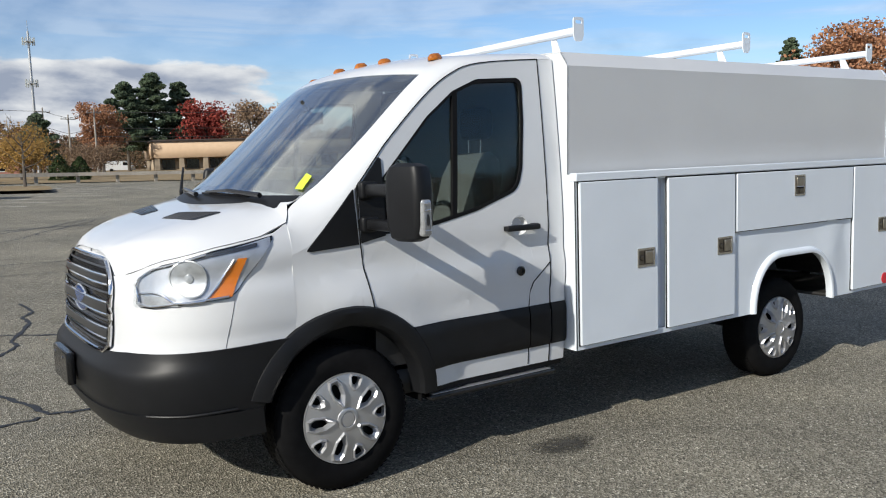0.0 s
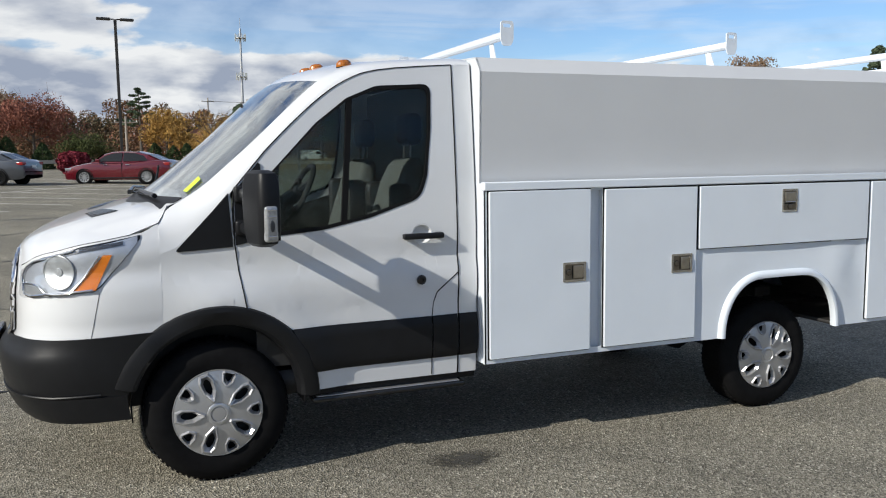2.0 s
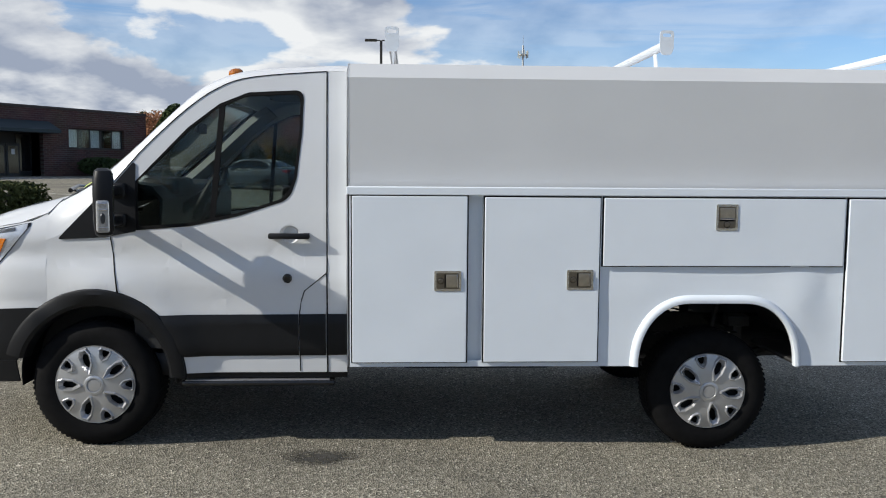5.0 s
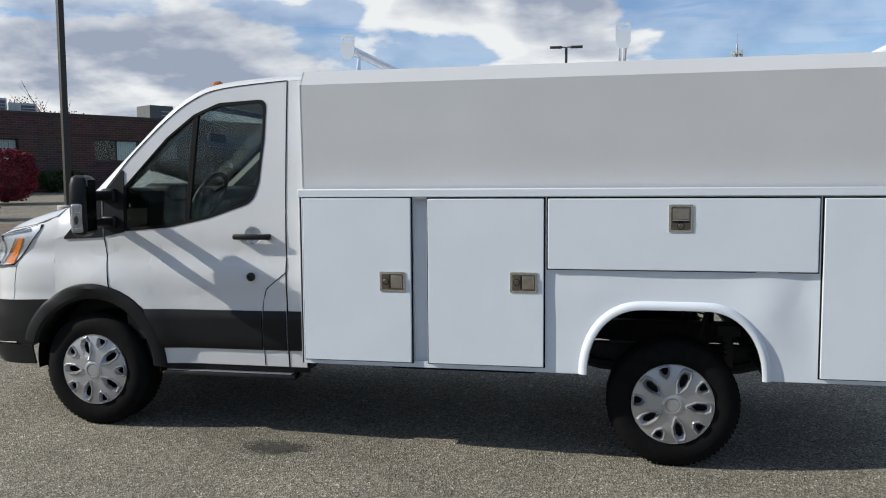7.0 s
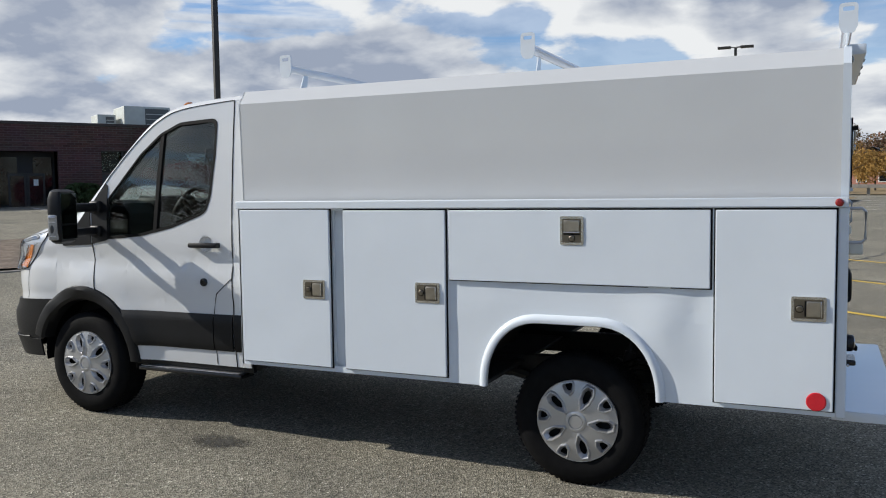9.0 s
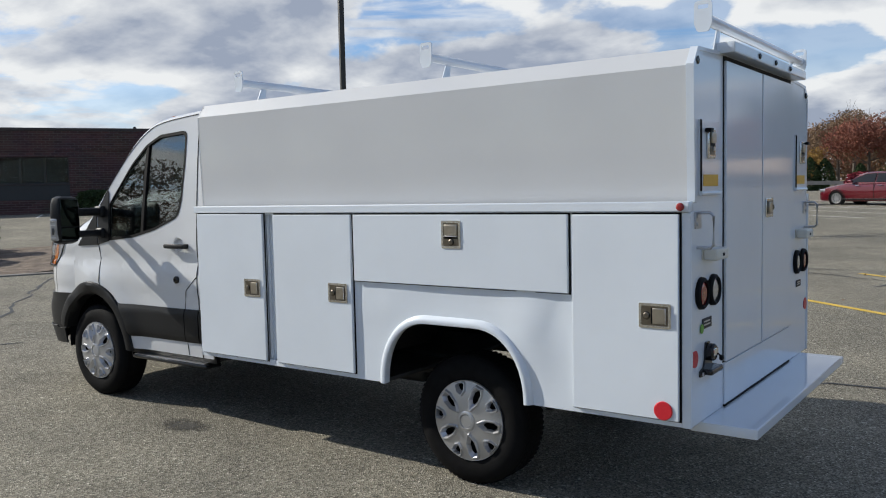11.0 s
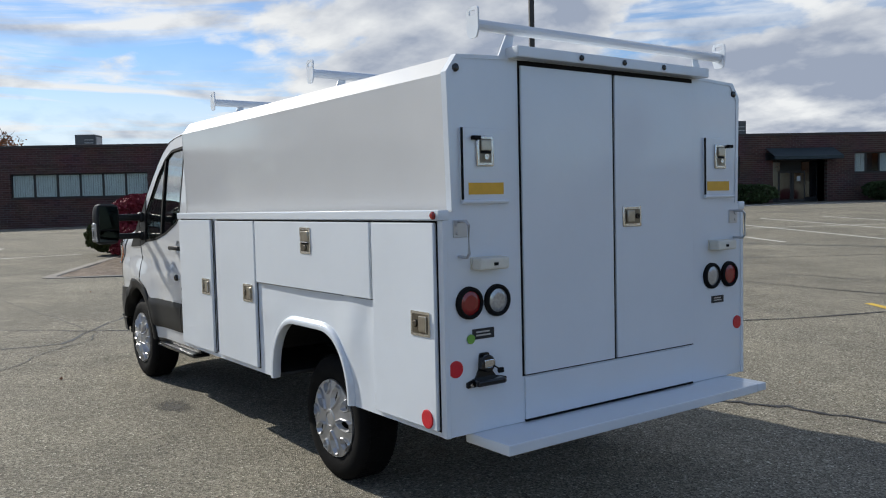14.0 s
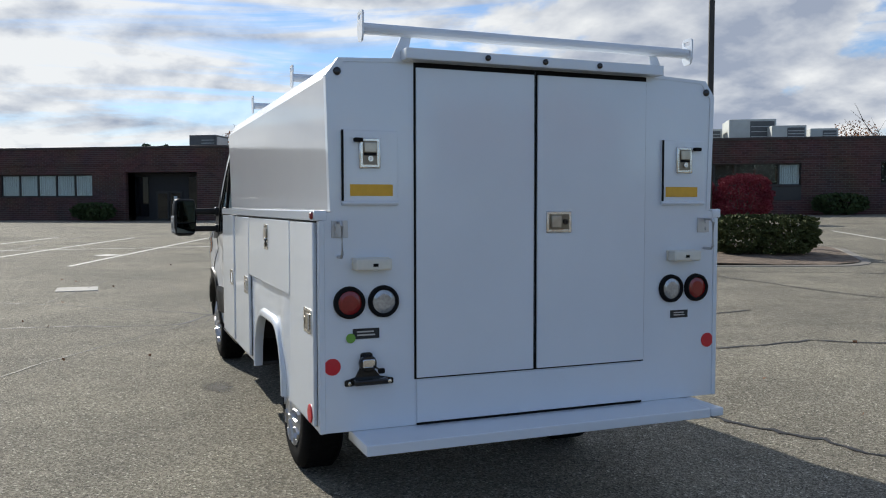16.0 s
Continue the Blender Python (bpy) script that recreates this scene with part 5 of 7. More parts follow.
    # work light
    wk = part("work_light", cube(RX + 0.006, RX + 0.07, yy(0.765), yy(0.935), 1.238, 1.292, 0.010), CREAM, truck, "cream plastic work light")
    part("light_base", cube(RX, RX + 0.007, yy(0.762), yy(0.938), 1.240, 1.2945, 0.002), CREAM, wk)
    part("light_switch", cube(RX + 0.07, RX + 0.0725, yy(0.845) - 0.012, yy(0.845) + 0.012, 1.256, 1.270, 0.001), SEAL, wk)
    # round lamps in rubber rings
    for a, lens in ((0.95, RED_LENS), (0.79, CLEAR_LENS)):
        m = Matrix.Translation((RX, yy(a), 1.092)) @ TO_REAR
        ring = part("tail_lamp", lathe(bmesh.new(), [(0.054, 0.004), (0.054, 0.018), (0.062, 0.024), (0.072, 0.016), (0.074, 0.0)], m, 32), SEAL, truck)
        part("lens", lathe(bmesh.new(), [(0.056, 0.0), (0.055, 0.012), (0.035, 0.017), (0, 0.018)], m, 28), lens, ring, "red round lens" if lens is RED_LENS else "clear round lens")
    part("rear_reflector", lathe(bmesh.new(), [(0.038, 0), (0.038, 0.004), (0, 0.006)], Matrix.Translation((RX, yy(1.03), 0.805)) @ TO_REAR, 24), RED_REFLECTOR, truck)
for y0, y1, z0, z1 in ((3.565, 3.69, 0.925, 0.972), (5.29, 5.40, 0.935, 0.975)):
    mp = part("maker_plate", cube(RX, RX + 0.004, y0, y1, z0, z1, 0.001), DARK_TRIM, truck)
    for q in (0.3, 0.62):
        part("plate_line", cube(RX + 0.004, RX + 0.0046, y0 + 0.02, y1 - 0.014 - 0.02 * q, z0 + (z1 - z0) * q, z0 + (z1 - z0) * (q + 0.14)), SILVER, mp)
m = Matrix.Translation((RX + 0.004, 3.555, 0.93)) @ TO_REAR
part("maker_badge", lathe(bmesh.new(), [(0.022, 0), (0.022, 0.002), (0, 0.002)], m, 18), BADGE_GREEN, truck, "small round green badge")
lic = part("plate_bracket", sheet(rnd([(3.525, 0.712, 0.008), (3.525, 0.738, 0.008), (3.575, 0.752), (3.595, 0.79), (3.60, 0.862, 0.015), (3.655, 0.862, 0.015), (3.66, 0.79), (3.69, 0.752), (3.755, 0.738, 0.008), (3.755, 0.712, 0.008)]),
                                   on_rear(RX + 0.008), step=0, thick=0.012), GLOSS_BLACK, truck)
part("bracket_foot", cube(RX, RX + 0.05, 3.56, 3.72, 0.718, 0.745, 0.008), GLOSS_BLACK, lic)
lamp_m = Matrix.Translation((RX + 0.012, 3.628, 0.815)) @ TO_REAR
part("plate_lamp", lathe(bmesh.new(), [(0.040, 0), (0.040, 0.022), (0.034, 0.030), (0.0, 0.031)], lamp_m, 20), GLOSS_BLACK, lic)
part("lamp_lens", cube(RX + 0.043, RX + 0.0455, 3.600, 3.656, 0.800, 0.836, 0.003), CHROME, lic)
keys = bmesh.new()
tube(keys, [(RX + 0.046, 3.650, 0.806), (RX + 0.055, 3.672, 0.790), (RX + 0.050, 3.690, 0.772)], 0.004, 6)
block(keys, RX + 0.044, RX + 0.060, 3.668, 3.700, 0.770, 0.794, 0.006)
part("lamp_wire", keys, SEAL, lic)
for y in (3.545, 3.735):
    part("bracket_bolt", lathe(bmesh.new(), [(0.009, 0), (0.009, 0.008), (0, 0.010)], Matrix.Translation((RX + 0.012, y, 0.725)) @ TO_REAR, 8), STEEL, lic)
# latch on the right leaf
lt = part("rear_latch", cube(RX + 0.016, RX + 0.022, 4.54, 4.68, 1.395, 1.50, 0.004), STEEL, rd)
part("latch_dish", cube(RX + 0.022, RX + 0.0235, 4.555, 4.665, 1.41, 1.485), DISH, lt)
part("paddle", cube(RX + 0.0235, RX + 0.034, 4.563, 4.618, 1.42, 1.478, 0.004), PADDLE, lt)
part("key_barrel", lathe(bmesh.new(), [(0.014, 0), (0.014, 0.01), (0.005, 0.01), (0.005, 0.006), (0, 0.006)], Matrix.Translation((RX + 0.0235, 4.643, 1.448)) @ TO_REAR, 14), GLOSS_BLACK, lt)
# step bumper
part("step_bumper", cube(RX - 0.05, RX + 0.25, 3.555, 5.36, 0.455, 0.5035, 0.006), BODY_WHITE, truck)
part("step_wing", cube(RX - 0.05, RX + 0.25, 5.362, 5.44, 0.459, 0.5015, 0.006), BODY_WHITE, truck)

# ladder racks
for x in (3.45, 5.01, 6.57):
    xx = x if x < 6 else 6.56
    bm = bmesh.new()
    tube(bm, [(xx, 3.62, 2.32), (xx, 5.38, 2.32)], 0.026, 12)
    rack = part("ladder_rack", bm, BODY_WHITE, truck, "white tube ladder rack with upright stops")
    for y in (3.61, 5.39):
        part("rack_stop", sheet(rnd([(-0.026, -0.055, 0.02), (-0.04, -0.02, 0.02), (-0.04, 0.082, 0.02), (0.04, 0.082, 0.02), (0.04, -0.02, 0.02), (0.026, -0.055, 0.02)]), lambda u, v: (xx + u, y, 2.315 + v),
                                [rnd([(-0.024, 0.045, 0.008), (-0.024, 0.066, 0.008), (0.024, 0.066, 0.008), (0.024, 0.045, 0.008)])], step=0, thick=0.008), BODY_WHITE, rack)
    for y, q in ((3.80, 1), (5.20, -1)):
        part("rack_foot", sheet([(y - q * 0.045, 2.19), (y + q * 0.012, 2.31), (y + q * 0.055, 2.31), (y + q * 0.030, 2.19)], lambda u, v: (xx, u, v), step=0, thick=0.006), BODY_WHITE, rack)


# ---- surroundings ----
ASPHALT_MARK = mat("lot_paint_white", (0.64, 0.62, 0.56), 0.8, var=0.25, scale=25)
YELLOW_MARK = mat("lot_paint_yellow", (0.62, 0.42, 0.06), 0.8, var=0.2, scale=25)
TAR = mat("tar", (0.022, 0.022, 0.023), 0.6, var=0.3, scale=20)
OIL = mat("oil_stain", (0.028, 0.026, 0.022), 0.8, var=0.4, scale=40, bump=0.5, bscale=90, col2=(0.085, 0.080, 0.068))
soft = OIL.node_tree
pb = soft.nodes["Principled BSDF"]
tc_n, mp_n, ln_n, rg_n, nz_n, ml_n = (soft.nodes.new(k) for k in ("ShaderNodeTexCoord", "ShaderNodeMapping", "ShaderNodeVectorMath", "ShaderNodeMapRange", "ShaderNodeTexNoise", "ShaderNodeMath"))
mp_n.inputs["Location"].default_value, mp_n.inputs["Scale"].default_value = (-1.0, -1.0, 0.0), (2.0, 2.0, 0.0)
ln_n.operation, ml_n.operation, ml_n.use_clamp = "LENGTH", "MULTIPLY", True
rg_n.inputs["From Min"].default_value, rg_n.inputs["From Max"].default_value = 0.95, 0.30
nz_n.inputs["Scale"].default_value, nz_n.inputs["Detail"].default_value = 45, 5
soft.links.new(tc_n.outputs["Generated"], mp_n.inputs[0]), soft.links.new(mp_n.outputs[0], ln_n.inputs[0])
soft.links.new(ln_n.outputs["Value"], rg_n.inputs["Value"]), soft.links.new(tc_n.outputs["Object"], nz_n.inputs["Vector"])
nr_n = soft.nodes.new("ShaderNodeMapRange")
nr_n.inputs["From Min"].default_value, nr_n.inputs["From Max"].default_value = 0.30, 0.52
soft.links.new(nz_n.outputs["Fac"], nr_n.inputs["Value"])
soft.links.new(rg_n.outputs[0], ml_n.inputs[0]), soft.links.new(nr_n.outputs[0], ml_n.inputs[1]), soft.links.new(ml_n.outputs[0], pb.inputs["Alpha"])
CONCRETE = mat("kerb_concrete", (0.42, 0.40, 0.36), 0.85, var=0.15, scale=10, bump=0.3, bscale=80)
EDGING = mat("edging_concrete", (0.24, 0.22, 0.19), 0.9, var=0.2, scale=8, bump=0.3, bscale=60)
MULCH = mat("bark_mulch", (0.058, 0.042, 0.030), 0.95, var=0.5, scale=30, bump=1.0, bscale=30, col2=(0.27, 0.205, 0.15))
DRY_GRASS = mat("dry_grass", (0.17, 0.12, 0.05), 0.95, var=0.3, scale=3, bump=0.6, bscale=25, col2=(0.30, 0.22, 0.12))
BARK = mat("bark", (0.10, 0.085, 0.07), 0.9, var=0.3, scale=12, bump=0.5, bscale=30)
POLE_PAINT = mat("bronze_pole", (0.045, 0.040, 0.034), 0.5, 0.3, var=0.15, scale=4)
WEATHERED = mat("weathered_wood", (0.30, 0.27, 0.23), 0.85, var=0.2, scale=6, bump=0.3, bscale=60)
CONDUCTOR = mat("conductor", (0.03, 0.03, 0.03), 0.6)
TAN_WALL = mat("tan_wall", (0.50, 0.36, 0.24), 0.85, var=0.06, scale=1.5)
TAN_LOW = mat("tan_block", (0.34, 0.27, 0.19), 0.85, var=0.1, scale=2)
COPING = mat("coping", (0.05, 0.035, 0.03), 0.6, var=0.15, scale=2)
DARK_PANE = mat("dark_pane", (0.012, 0.013, 0.015), 0.06, var=0.1, spec=0.5)
BLIND = mat("window_blind", (0.78, 0.80, 0.80), 0.7, var=0.10, scale=3)
FRAME_DARK = mat("frame_dark", (0.03, 0.028, 0.026), 0.5)
UNIT_GREY = mat("unit_grey", (0.50, 0.52, 0.49), 0.6, 0.2, var=0.12, scale=2)
# colour that holds the shade of backlit units; also the grilles' own dark
UNIT_SHADED_GRILLE = mat("unit_shaded_grille", (0.10, 0.105, 0.105), 0.6, var=0.15, scale=4)
ROOFING = mat("roof_gravel", (0.14, 0.13, 0.12), 0.95, var=0.2, scale=5)
SHINGLE = mat("shingle", (0.09, 0.08, 0.08), 0.9, var=0.2, scale=8)
PINK_SIDING = mat("pink_brick", (0.42, 0.20, 0.15), 0.85, var=0.12, scale=4)
WHITE_TRIM = mat("white_trim", (0.75, 0.75, 0.73), 0.6, var=0.05)


def foliage(name, stops, wide=0.5):
    """Leaves: the hue drifts over the crown and differs from leaf to leaf."""
    m = bpy.data.materials.new(name)
    m.use_nodes = True
    n, l = m.node_tree.nodes, m.node_tree.links
    p = n["Principled BSDF"]
    p.inputs["Roughness"].default_value = 0.7
    p.inputs["Specular IOR Level"].default_value = 0.1
    geo, tc, noi, ramp = n.new("ShaderNodeNewGeometry"), n.new("ShaderNodeTexCoord"), n.new("ShaderNodeTexNoise"), n.new("ShaderNodeValToRGB")
    noi.inputs["Scale"].default_value, noi.inputs["Detail"].default_value = wide, 3
    l.new(tc.outputs["Object"], noi.inputs["Vector"])
    mixf = n.new("ShaderNodeMix")
    mixf.inputs[0].default_value = 0.38
    stretch = n.new("ShaderNodeMapRange")
    stretch.inputs["From Min"].default_value, stretch.inputs["From Max"].default_value = 0.28, 0.72
    l.new(noi.outputs["Fac"], stretch.inputs["Value"])
    l.new(stretch.outputs[0], mixf.inputs[2]), l.new(geo.outputs["Random Per Island"], mixf.inputs[3])
    for i, (pos, c) in enumerate(stops):
        e = ramp.color_ramp.elements[i] if i < 2 else ramp.color_ramp.elements.new(pos)
        e.position, e.color = pos, (*c, 1)
    l.new(mixf.outputs[0], ramp.inputs[0]), l.new(ramp.outputs[0], p.inputs["Base Color"])
    return m


L_ORANGE = foliage("leaf_orange", [(0.0, (0.21, 0.10, 0.06)), (1.0, (0.46, 0.235, 0.125))])
L_YELLOW = foliage("leaf_yellow", [(0.0, (0.22, 0.13, 0.045)), (1.0, (0.50, 0.31, 0.09))])
L_BROWN = foliage("leaf_brown", [(0.0, (0.14, 0.10, 0.07)), (1.0, (0.33, 0.22, 0.14))])
L_RED = foliage("leaf_red", [(0.0, (0.15, 0.025, 0.022)), (1.0, (0.38, 0.085, 0.06))])
L_PINE = foliage("leaf_pine", [(0.0, (0.045, 0.068, 0.042)), (1.0, (0.13, 0.165, 0.10))])
L_CEDAR = foliage("leaf_cedar", [(0.0, (0.020, 0.034, 0.015)), (1.0, (0.075, 0.105, 0.040))], 0.8)
L_BURNING = foliage("leaf_burning_bush", [(0.0, (0.10, 0.012, 0.022)), (1.0, (0.27, 0.045, 0.06))], 1.5)
L_GREEN = foliage("leaf_green", [(0.0, (0.028, 0.038, 0.014)), (1.0, (0.10, 0.115, 0.042))], 1.5)
L_WOODS = foliage("leaf_woods", [(0.0, (0.05, 0.065, 0.035)), (0.3, (0.095, 0.08, 0.05)), (0.55, (0.17, 0.105, 0.06)), (0.75, (0.20, 0.095, 0.06)), (1.0, (0.13, 0.11, 0.085))], 0.05)
L_RUSSET = foliage("leaf_russet", [(0.0, (0.14, 0.055, 0.042)), (1.0, (0.34, 0.145, 0.10))])
RNG = np.random.default_rng(5)


def leaf_mesh(name, pts, size, material, parent=None, label="", upright=0.0):
    """One mesh of many small folded leaves at the points given."""
    n = len(pts)
    a = RNG.normal(size=(n, 3))
    a[:, 2] *= 1 - upright
    a /= np.linalg.norm(a, axis=1)[:, None] + 1e-9
    b = np.cross(a, RNG.normal(size=(n, 3)))
    b /= np.linalg.norm(b, axis=1)[:, None] + 1e-9
    sz = size * RNG.uniform(0.6, 1.4, (n, 1))
    p = np.asarray(pts)
    c = np.cross(a, b) * sz * 0.25
    v = np.stack([p - a * sz * 0.5 - b * sz * 0.36, p + a * sz * 0.5 - b * sz * 0.36 + c, p + a * sz * 0.5 + b * sz * 0.36, p - a * sz * 0.5 + b * sz * 0.36 + c], 1).reshape(-1, 3)
    me = bpy.data.meshes.new(name)
    me.from_pydata(v.tolist(), [], np.arange(4 * n).reshape(-1, 4).tolist())
    me.materials.append(material)
    ob = new(name, me)
    if parent is not None:
        ob.parent = parent
    if label:
        tagged(ob, label)
    return ob


def clumps(n, blobs, rad, squash=0.8):
    """Points in uneven clumps round the blob centres."""
    k = RNG.integers(0, len(blobs), n)
    d = RNG.normal(size=(n, 3))
    d /= np.linalg.norm(d, axis=1)[:, None]
    r = RNG.uniform(0.35, 1.0, (n, 1)) ** 0.5
    d = d * r * (rad[k][:, None] if np.ndim(rad) else rad)
    d[:, 2] *= squash
    return blobs[k] + d


def tree(x, y, h, w, leaf_mat, label, n=1800, leaf=0.4, trunk=0.35, bare=0.0, name="tree", category="tree", lean=0.0):
    """A broadleaf: tapered trunk, limbs that fork, and a crown of clumps with gaps."""
    if n < 4000:
        n, leaf = int(n * 5.0), leaf * 0.44
    t = new(name)
    tagged(t, label, category)
    bm = bmesh.new()
    r0 = 0.022 * h
    top = Vector((lean, 0, h * 0.78))
    tube(bm, [(0, 0, -0.2), (lean * 0.2, 0, h * 0.2), (lean * 0.5, 0.01 * h, h * 0.5), top], [r0 * 1.2, r0, r0 * 0.65, r0 * 0.2], 7)
    ends = []
    for k in range(11):
        a = 2.4 * k + RNG.uniform(-0.4, 0.4)
        z0 = h * (trunk + (0.72 - trunk) * k / 10)
        reach = w * 0.5 * RNG.uniform(0.6, 0.95) * (1 - 0.45 * (k / 10))
        p0 = Vector((lean * z0 / h, 0, z0))
        p2 = p0 + Vector((reach * math.cos(a), reach * math.sin(a), h * RNG.uniform(0.14, 0.3)))
        p1 = (p0 + p2) / 2 + Vector((0, 0, -0.03 * h))
        tube(bm, [p0, p1, p2], [r0 * 0.45, r0 * 0.3, r0 * 0.1], 5, cap=False)
        ends += [p2, p1 * 0.4 + p2 * 0.6]
        for j in range(3):
            q = p2 + Vector((RNG.uniform(-1, 1), RNG.uniform(-1, 1), RNG.uniform(0.2, 1.1))) * w * 0.16
            tube(bm, [p1 * 0.3 + p2 * 0.7, q], [r0 * 0.14, r0 * 0.05], 4, cap=False)
            ends.append(q)
    part("trunk", bm, BARK, t)
    if bare < 1:
        blobs = np.array([tuple(e) for e in ends] + [(lean, 0, h * 0.86), (lean, w * 0.1, h * 0.8)])
        pts = clumps(int(n * (1 - bare)), blobs, np.full(len(blobs), w * 0.18) * RNG.uniform(0.8, 1.35, len(blobs)))
        pts[:, 2] = h * 0.22 + (pts[:, 2] - h * 0.22) * (h - h * 0.22) / (pts[:, 2].max() - h * 0.22)
        leaf_mesh("crown", pts, leaf, leaf_mat, t)
    t.matrix_basis = pose(x, y, rise(x, y), 0, 0, RNG.uniform(0, 360))
    return t


def pine(x, y, h, w, label, n=2600, leaf=0.5, open_=0.0, leaf_mat=None):
    """A pine: whorls of long limbs, needles in flat plates."""
    t = new("pine_tree")
    tagged(t, label, "tree")
    bm = bmesh.new()
    r0 = 0.018 * h
    tube(bm, [(0, 0, -0.2), (0, 0, h * 0.5), (0, 0, h)], [r0 * 1.2, r0 * 0.8, r0 * 0.15], 7)
    blobs, rad = [], []
    start = 0.25 + 0.3 * open_
    limbs = 58 if open_ < 0.6 else 20
    for k in range(limbs):
        f = start + (0.98 - start) * k / (limbs - 1)
        z = h * f
        reach = 0.5 * w * min(1.0, 1.35 * (1 - f) ** 0.72) * RNG.uniform(0.6, 1.1) + 0.15
        a = 2.4 * k + RNG.uniform(-0.5, 0.5)
        p0, p1 = Vector((0, 0, z)), Vector((reach * math.cos(a), reach * math.sin(a), z + reach * RNG.uniform(-0.05, 0.25)))
        tube(bm, [p0, p1], [r0 * 0.3, r0 * 0.08], 4, cap=False)
        for u in (0.5, 0.8, 1.0):
            blobs.append(tuple(p0.lerp(p1, u)))
            rad.append(w * (0.075 if u < 0.9 else 0.055) * (1.1 - 0.3 * open_))
    part("trunk", bm, BARK, t)
    leaf_mesh("crown", clumps(n, np.array(blobs), np.array(rad), 0.55 if open_ < 0.6 else 0.35), leaf, leaf_mat or L_PINE, t)
    t.matrix_basis = pose(x, y, rise(x, y), 0, 0, RNG.uniform(0, 360))
    return t


def cone_tree(x, y, h, w, label, n=1500, leaf=0.22, group=""):
    """A clipped-looking arborvitae: a dense cone of upright sprays."""
    t = new("arborvitae")
    tagged(t, label, "tree", group)
    tube_bm = bmesh.new()
    tube(tube_bm, [(0, 0, -0.1), (0, 0, h * 0.9)], [0.09, 0.02], 6)
    part("trunk", tube_bm, BARK, t)
    f = RNG.uniform(0, 1, n) ** 1.35
    a = RNG.uniform(0, 2 * math.pi, n)
    bumps = 1 + 0.16 * np.sin(a * 3 + f * 9) + 0.12 * np.sin(a * 7 - f * 15)
    r = 0.5 * w * np.minimum(1, 1.5 * (1 - f) ** 0.68) * bumps * RNG.uniform(0.72, 1.0, n)
    leaf_mesh("crown", np.stack([r * np.cos(a), r * np.sin(a), 0.05 + f * (h - 0.05)], 1), leaf, L_CEDAR, t, upright=0.0)
    t.matrix_basis = pose(x, y, rise(x, y))
    return t


def bush(x, y, h, w, d, leaf_mat, label, n=4500, leaf=0.10, turn=0.0, boxy=2.6):
    """A clipped shrub: stems and a dense, slightly uneven rounded mass of small leaves."""
    t = new("bush")
    tagged(t, label, "bush")
    bm = bmesh.new()
    for k in range(9):
        a = k * 0.7
        tube(bm, [(0.08 * math.cos(a), 0.08 * math.sin(a), -0.05), (w * 0.3 * math.cos(a), d * 0.3 * math.sin(a), h * 0.75)], [0.025, 0.008], 5)
    part("stems", bm, BARK, t)
    v = RNG.normal(size=(n, 3))
    v /= (np.abs(v) ** boxy).sum(1)[:, None] ** (1 / boxy)
    v *= RNG.uniform(0.80, 1.0, (n, 1)) * (1 + 0.05 * np.sin(v[:, :1] * 9 + v[:, 1:2] * 7) + 0.04 * np.sin(v[:, 2:] * 11))
    v[:, 2] = np.maximum(v[:, 2], -0.97)
    leaf_mesh("crown", v * np.array([w / 2, d / 2, h / 2]) + np.array([0, 0, h / 2]), leaf, leaf_mat, t)
    t.matrix_basis = pose(x, y, rise(x, y) + 0.1, 0, 0, turn)
    return t


# the brick building's own axes: s along its front, v out from it towards the lot
W0, D, N = Vector((-19, 55.8)), Vector((0.52, 0.854)).normalized(), Vector((0.854, -0.52)).normalized()
YAW = math.degrees(math.atan2(D.y, D.x))


def lot(s, v):
    p = W0 + D * s + N * v
    return p.x, p.y


def strip(name, pts, width, material, parent=None, lift=0.006):
    """A painted or poured line on the ground."""
    bm = bmesh.new()
    rows = []
    for i, p in enumerate(pts):
        a, b = Vector(pts[max(i - 1, 0)]), Vector(pts[min(i + 1, len(pts) - 1)])
        d = (b - a).normalized()
        o = Vector((-d.y, d.x)) * (width[i] if isinstance(width, list) else width) / 2
        q = Vector(p)
        rows.append([bm.verts.new((*(q + k * o), rise(*(q + k * o)) + lift)) for k in (-1, 1)])
    for u, v in zip(rows, rows[1:]):
        bm.faces.new((u[0], u[1], v[1], v[0]))
    for f in bm.faces:
        f.normal_update()
        if f.normal.z < 0:
            f.normal_flip()
    me = bpy.data.meshes.new(name)
    bm.to_mesh(me)
    bm.free()
    me.materials.append(material)
    return new(name, me)


def spread(a, b, n=8):
    return [tuple(Vector(a).lerp(Vector(b), i / n)) for i in range(n + 1)]


def marking(s0, v0, s1, v1, material=ASPHALT_MARK, width=0.11):
    ob = strip("parking_line", spread(lot(s0, v0), lot(s1, v1)), width, material)
    tagged(ob, "faded yellow painted parking line" if material is YELLOW_MARK else "worn white painted parking line", "marking", "parking lines", "structure")


for k in range(13):
    s0 = -21.5 + 2.66 * k
    marking(s0 + 0.0, 20.2, s0 + 0.2, 32.3)
marking(-21.4, 26.3, 10.5, 26.3)


def painted(a, b, width=0.11):
    ob = strip("parking_line", spread(a, b), width, ASPHALT_MARK)
    tagged(ob, "worn white painted parking line", "marking", "parking lines", "structure")


